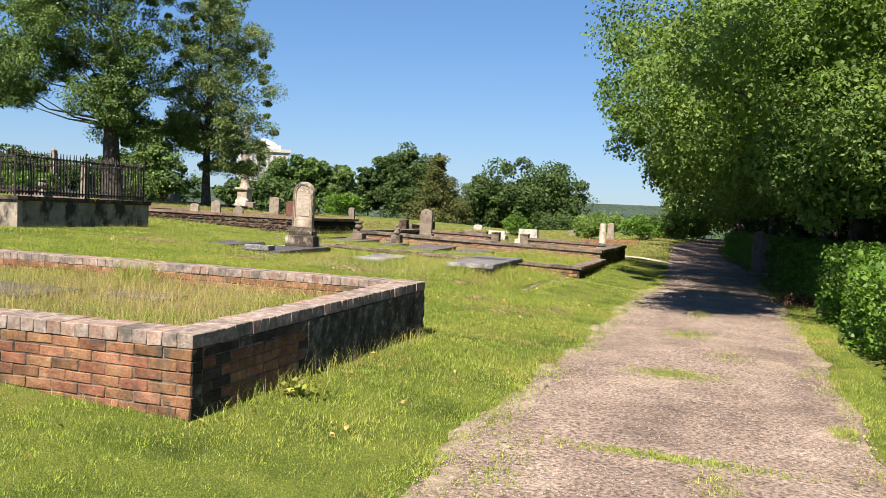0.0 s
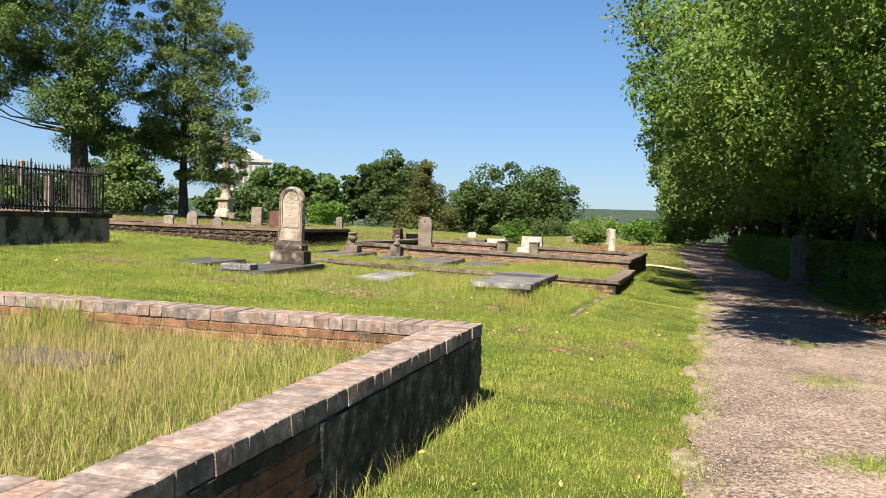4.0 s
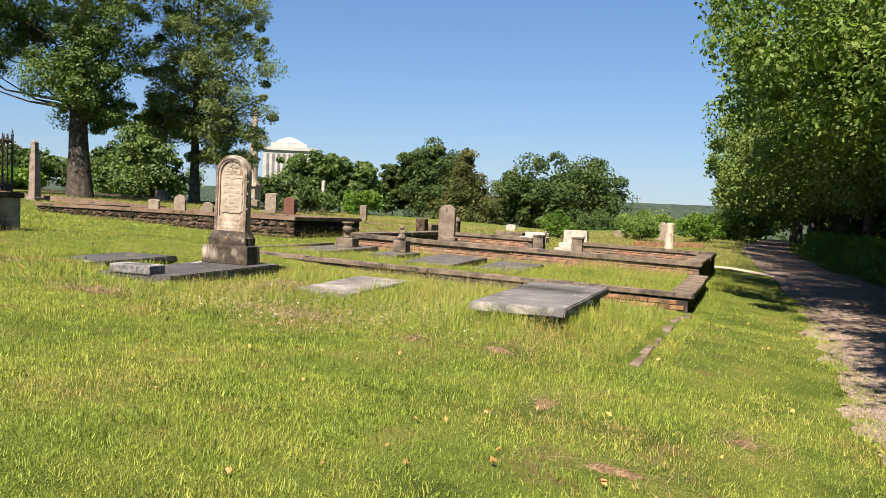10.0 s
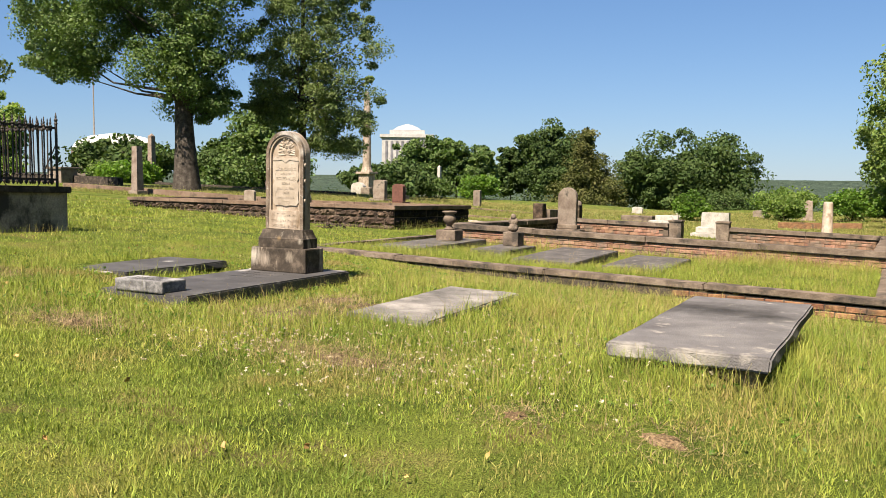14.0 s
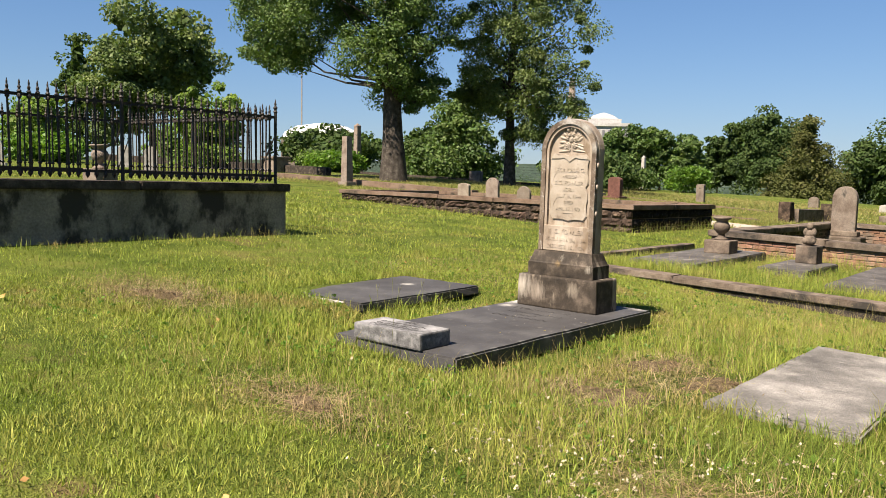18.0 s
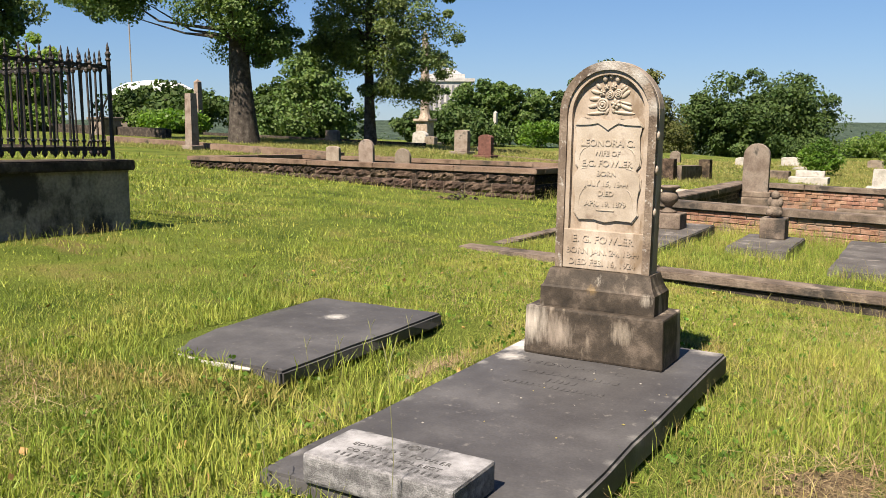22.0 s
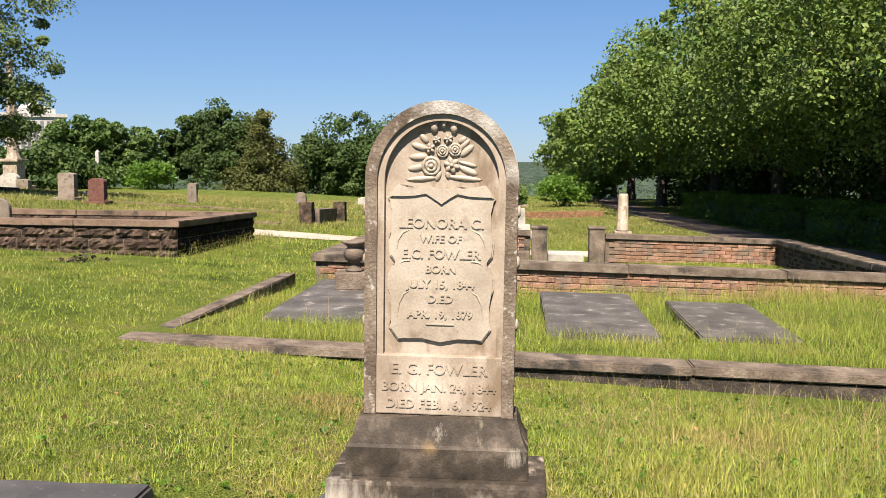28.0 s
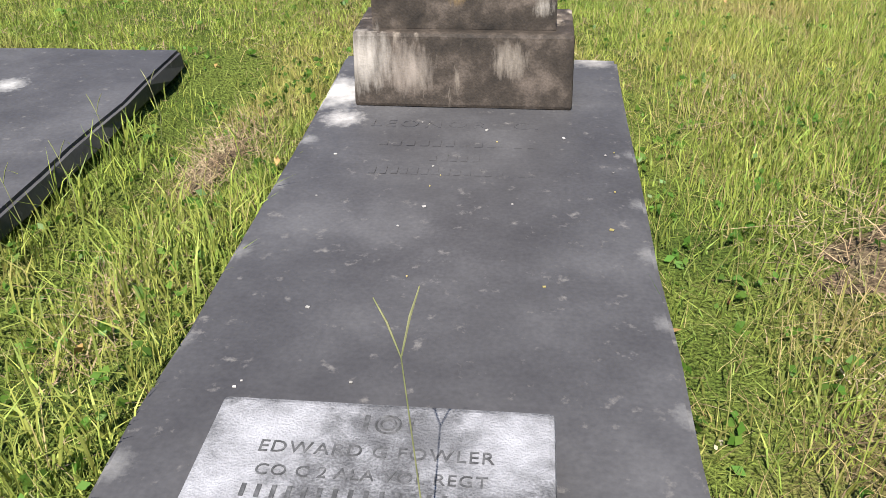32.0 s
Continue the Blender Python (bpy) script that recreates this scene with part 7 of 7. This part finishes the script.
def tall_weed(x, y, z, h, forks, label):
    w = thing("tall_weed", Matrix.Translation((x, y, z)), label, "weed")
    bm = bmesh.new()
    limb(bm, [(0, 0, 0), (0.01, 0.01, h * 0.5), (-0.01, 0.015, h)], [0.0015, 0.0012, 0.001], 5)
    part("stem", bm, M_DRYGREEN, w)
    for dx, dy, dz in forks:
        bm = bmesh.new()
        limb(bm, [(-0.01, 0.015, h), (-0.01 + dx * 0.5, 0.015 + dy * 0.5, h + dz * 0.6), (-0.01 + dx, 0.015 + dy, h + dz)], [0.001, 0.0016, 0.0008], 5)
        part("fork", bm, M_DRYGREEN, w)


M_DRYGREEN = material("weed_stem", [(0.13, 0.15, 0.06), (0.2, 0.21, 0.09), (0.26, 0.25, 0.13)], scale=20, bump=0, fine=60)
tall_weed(-8.86, 15.36, 0.1, 0.54, ((-0.03, 0.01, 0.075), (0.022, 0.015, 0.09)), "thin grass stalk with a two-pronged seed head before a marker")
tall_weed(-9.3, 15.3, 0.1, 0.28, ((-0.04, 0.01, 0.05), (0.05, 0.0, 0.05)), "thin grass stalk with a two-pronged seed head before a marker")
for x, y in ((-10.02, 16.9), (-9.98, 17.2), (-9.99, 16.6), (-10.03, 16.4)):
    tall_weed(x, y, gz(x, y), 0.2, ((-0.03, 0.02, 0.05), (0.03, 0.0, 0.06)), "thin dark grass stalk beside a slab")
for k in range(24):
    a, b = random.uniform(-9.38, -8.46), random.uniform(15.8, 17.15)
    bm = bmesh.new()
    s = random.uniform(0.002, 0.006)
    box(bm, -s, s, -s * 0.7, s * 0.7, 0.2005, 0.2035, 0.001)
    if k == 0:
        CHIPS = thing("pale_flecks", Matrix.Identity(4), "small pale flecks of lichen and straw on a slab", "flecks", kind="stuff")
    part("fleck", bm, M_WHITE if k % 3 else M_DRY, CHIPS, m=Matrix.Translation((a, b, 0)) @ Matrix.Rotation(random.uniform(0, 3), 4, "Z"))


# ---- bricks, last ----
def brick_meshes(l, d, h, mat, n=4, bev=0.007):
    out = []
    for k in range(n):
        bm = bmesh.new()
        box(bm, -l / 2, l / 2, -d / 2, d / 2, -h / 2, h / 2)
        r = random.Random(k * 7 + int(l * 1000))
        for v in bm.verts:
            v.co += Vector([r.uniform(-0.004, 0.004) for _ in range(3)])
        bmesh.ops.bevel(bm, geom=bm.edges[:], offset=bev, segments=1, affect="EDGES")
        me = bpy.data.meshes.new("brick")
        bmesh.ops.recalc_face_normals(bm, faces=bm.faces[:])
        bm.to_mesh(me)
        bm.free()
        me.materials.append(mat)
        out.append(me)
    return out


def lay(parent, meshes, x, y, z, turn, r, tilt=0.0):
    o = new("brick", r.choice(meshes))
    o.parent = parent
    o.matrix_basis = pose(x + r.uniform(-0.003, 0.003), y + r.uniform(-0.003, 0.003), z + r.uniform(-0.002, 0.002), r.uniform(-0.6, 0.6), r.uniform(-0.6, 0.6) + tilt, turn + r.uniform(-0.7, 0.7))


def course_wall(parent, a, b, fixed, along_x, top, rows, pick, r, length=0.2, pitch=0.213, height=0.066, step=0.075):
    """Stretcher courses downwards from top(x, y); pick(q, row) gives the meshes or None."""
    for row in range(rows):
        q = a + (pitch / 2 if row % 2 else pitch)
        while q < b - 0.05:
            x, y = (q, fixed) if along_x else (fixed, q)
            ms = pick(q, row)
            if ms:
                lay(parent, ms, x, y, top(x, y) - step * (row + 0.5), 0 if along_x else 90, r)
            q += pitch
    return parent


R = random.Random(21)
FULL = brick_meshes(0.205, A_T + 0.006, 0.068, M_BRICK, 5, 0.005)
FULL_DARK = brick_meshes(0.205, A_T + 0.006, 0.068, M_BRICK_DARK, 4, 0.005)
CAP = brick_meshes(0.108, A_T + 0.01, 0.088, M_BRICK_TOP, 5, 0.004)
CAP_RED = brick_meshes(0.108, A_T + 0.01, 0.088, M_BRICK_TOP_RED, 3, 0.004)
body_top = lambda x, y: A_TOP - 0.088
course_wall(A_SOUTH, A_X - 0.1015 - 0.213 * 15, A_X - 0.02, A_Y0 + A_T / 2, True, body_top, 7, lambda q, row: FULL, R)
course_wall(A_NORTH, A_X - 0.1015 - 0.213 * 30, A_X - 0.02, A_Y1 - A_T / 2, True, body_top, 3, lambda q, row: FULL, R)
# east bricks: mould and this side's shade share one dark colour
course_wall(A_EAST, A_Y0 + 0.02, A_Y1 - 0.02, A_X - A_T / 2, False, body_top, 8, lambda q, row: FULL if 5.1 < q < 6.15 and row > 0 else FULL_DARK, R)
HALF_DARK = brick_meshes(0.11, 0.03, 0.07, M_BRICK_DARK, 3, 0.004)
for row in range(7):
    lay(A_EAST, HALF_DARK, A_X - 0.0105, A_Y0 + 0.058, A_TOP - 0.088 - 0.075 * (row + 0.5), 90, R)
HALF = brick_meshes(0.098, A_T + 0.006, 0.066, M_BRICK, 2, 0.005)
for row in (1, 3, 5):
    lay(A_SOUTH, HALF, A_X - 0.05, A_Y0 + A_T / 2, A_TOP - 0.088 - 0.075 * (row + 0.5), 0, R)
    if row < 3:
        lay(A_NORTH, HALF, A_X - 0.05, A_Y1 - A_T / 2, A_TOP - 0.088 - 0.075 * (row + 0.5), 0, R)
q = A_X - 0.05
while q > -6.1:
    lay(A_SOUTH, R.choice((CAP, CAP, CAP, CAP_RED)), q, A_Y0 + A_T / 2, A_TOP - 0.044, 0, R)
    q -= 0.111
q = A_X - 0.05
while q > -9.2:
    lay(A_NORTH, R.choice((CAP, CAP, CAP_RED)), q, A_Y1 - A_T / 2, A_TOP - 0.044, 0, R)
    q -= 0.111
q = A_Y0 + A_T + 0.05
while q < A_Y1 - A_T - 0.04:
    lay(A_EAST, R.choice((CAP, CAP, CAP, CAP_RED)), A_X - A_T / 2, q, A_TOP - 0.044, 90, R)
    q += 0.111
SMALL = brick_meshes(0.203, 0.235, 0.064, M_BRICK, 3)
SMALL2 = brick_meshes(0.205, 0.275, 0.067, M_BRICK_PALE, 3, 0.005)
# bricks for the east and west walls, their shade painted as darker colour
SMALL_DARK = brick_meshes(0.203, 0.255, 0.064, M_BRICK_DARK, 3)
bt = lambda x, y: b_top(x, y) - 0.1
ct = lambda x, y: c_top(x, y) - 0.1
course_wall(B_SOUTH, -11.0, -3.3, 20.89, True, bt, 4, lambda q, row: SMALL if q > -5.8 + row * 0.5 else None, R)
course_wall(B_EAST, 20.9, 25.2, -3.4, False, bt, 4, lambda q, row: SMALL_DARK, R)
course_wall(C_SOUTH, -11.2, -3.45, 25.45, True, ct, 6, lambda q, row: SMALL2, R)
course_wall(C_NORTH_E, -6.9, -3.45, 31.675, True, ct, 6, lambda q, row: SMALL2, R)
course_wall(C_NORTH_W, -11.2, -8.5, 31.675, True, ct, 6, lambda q, row: SMALL2, R)
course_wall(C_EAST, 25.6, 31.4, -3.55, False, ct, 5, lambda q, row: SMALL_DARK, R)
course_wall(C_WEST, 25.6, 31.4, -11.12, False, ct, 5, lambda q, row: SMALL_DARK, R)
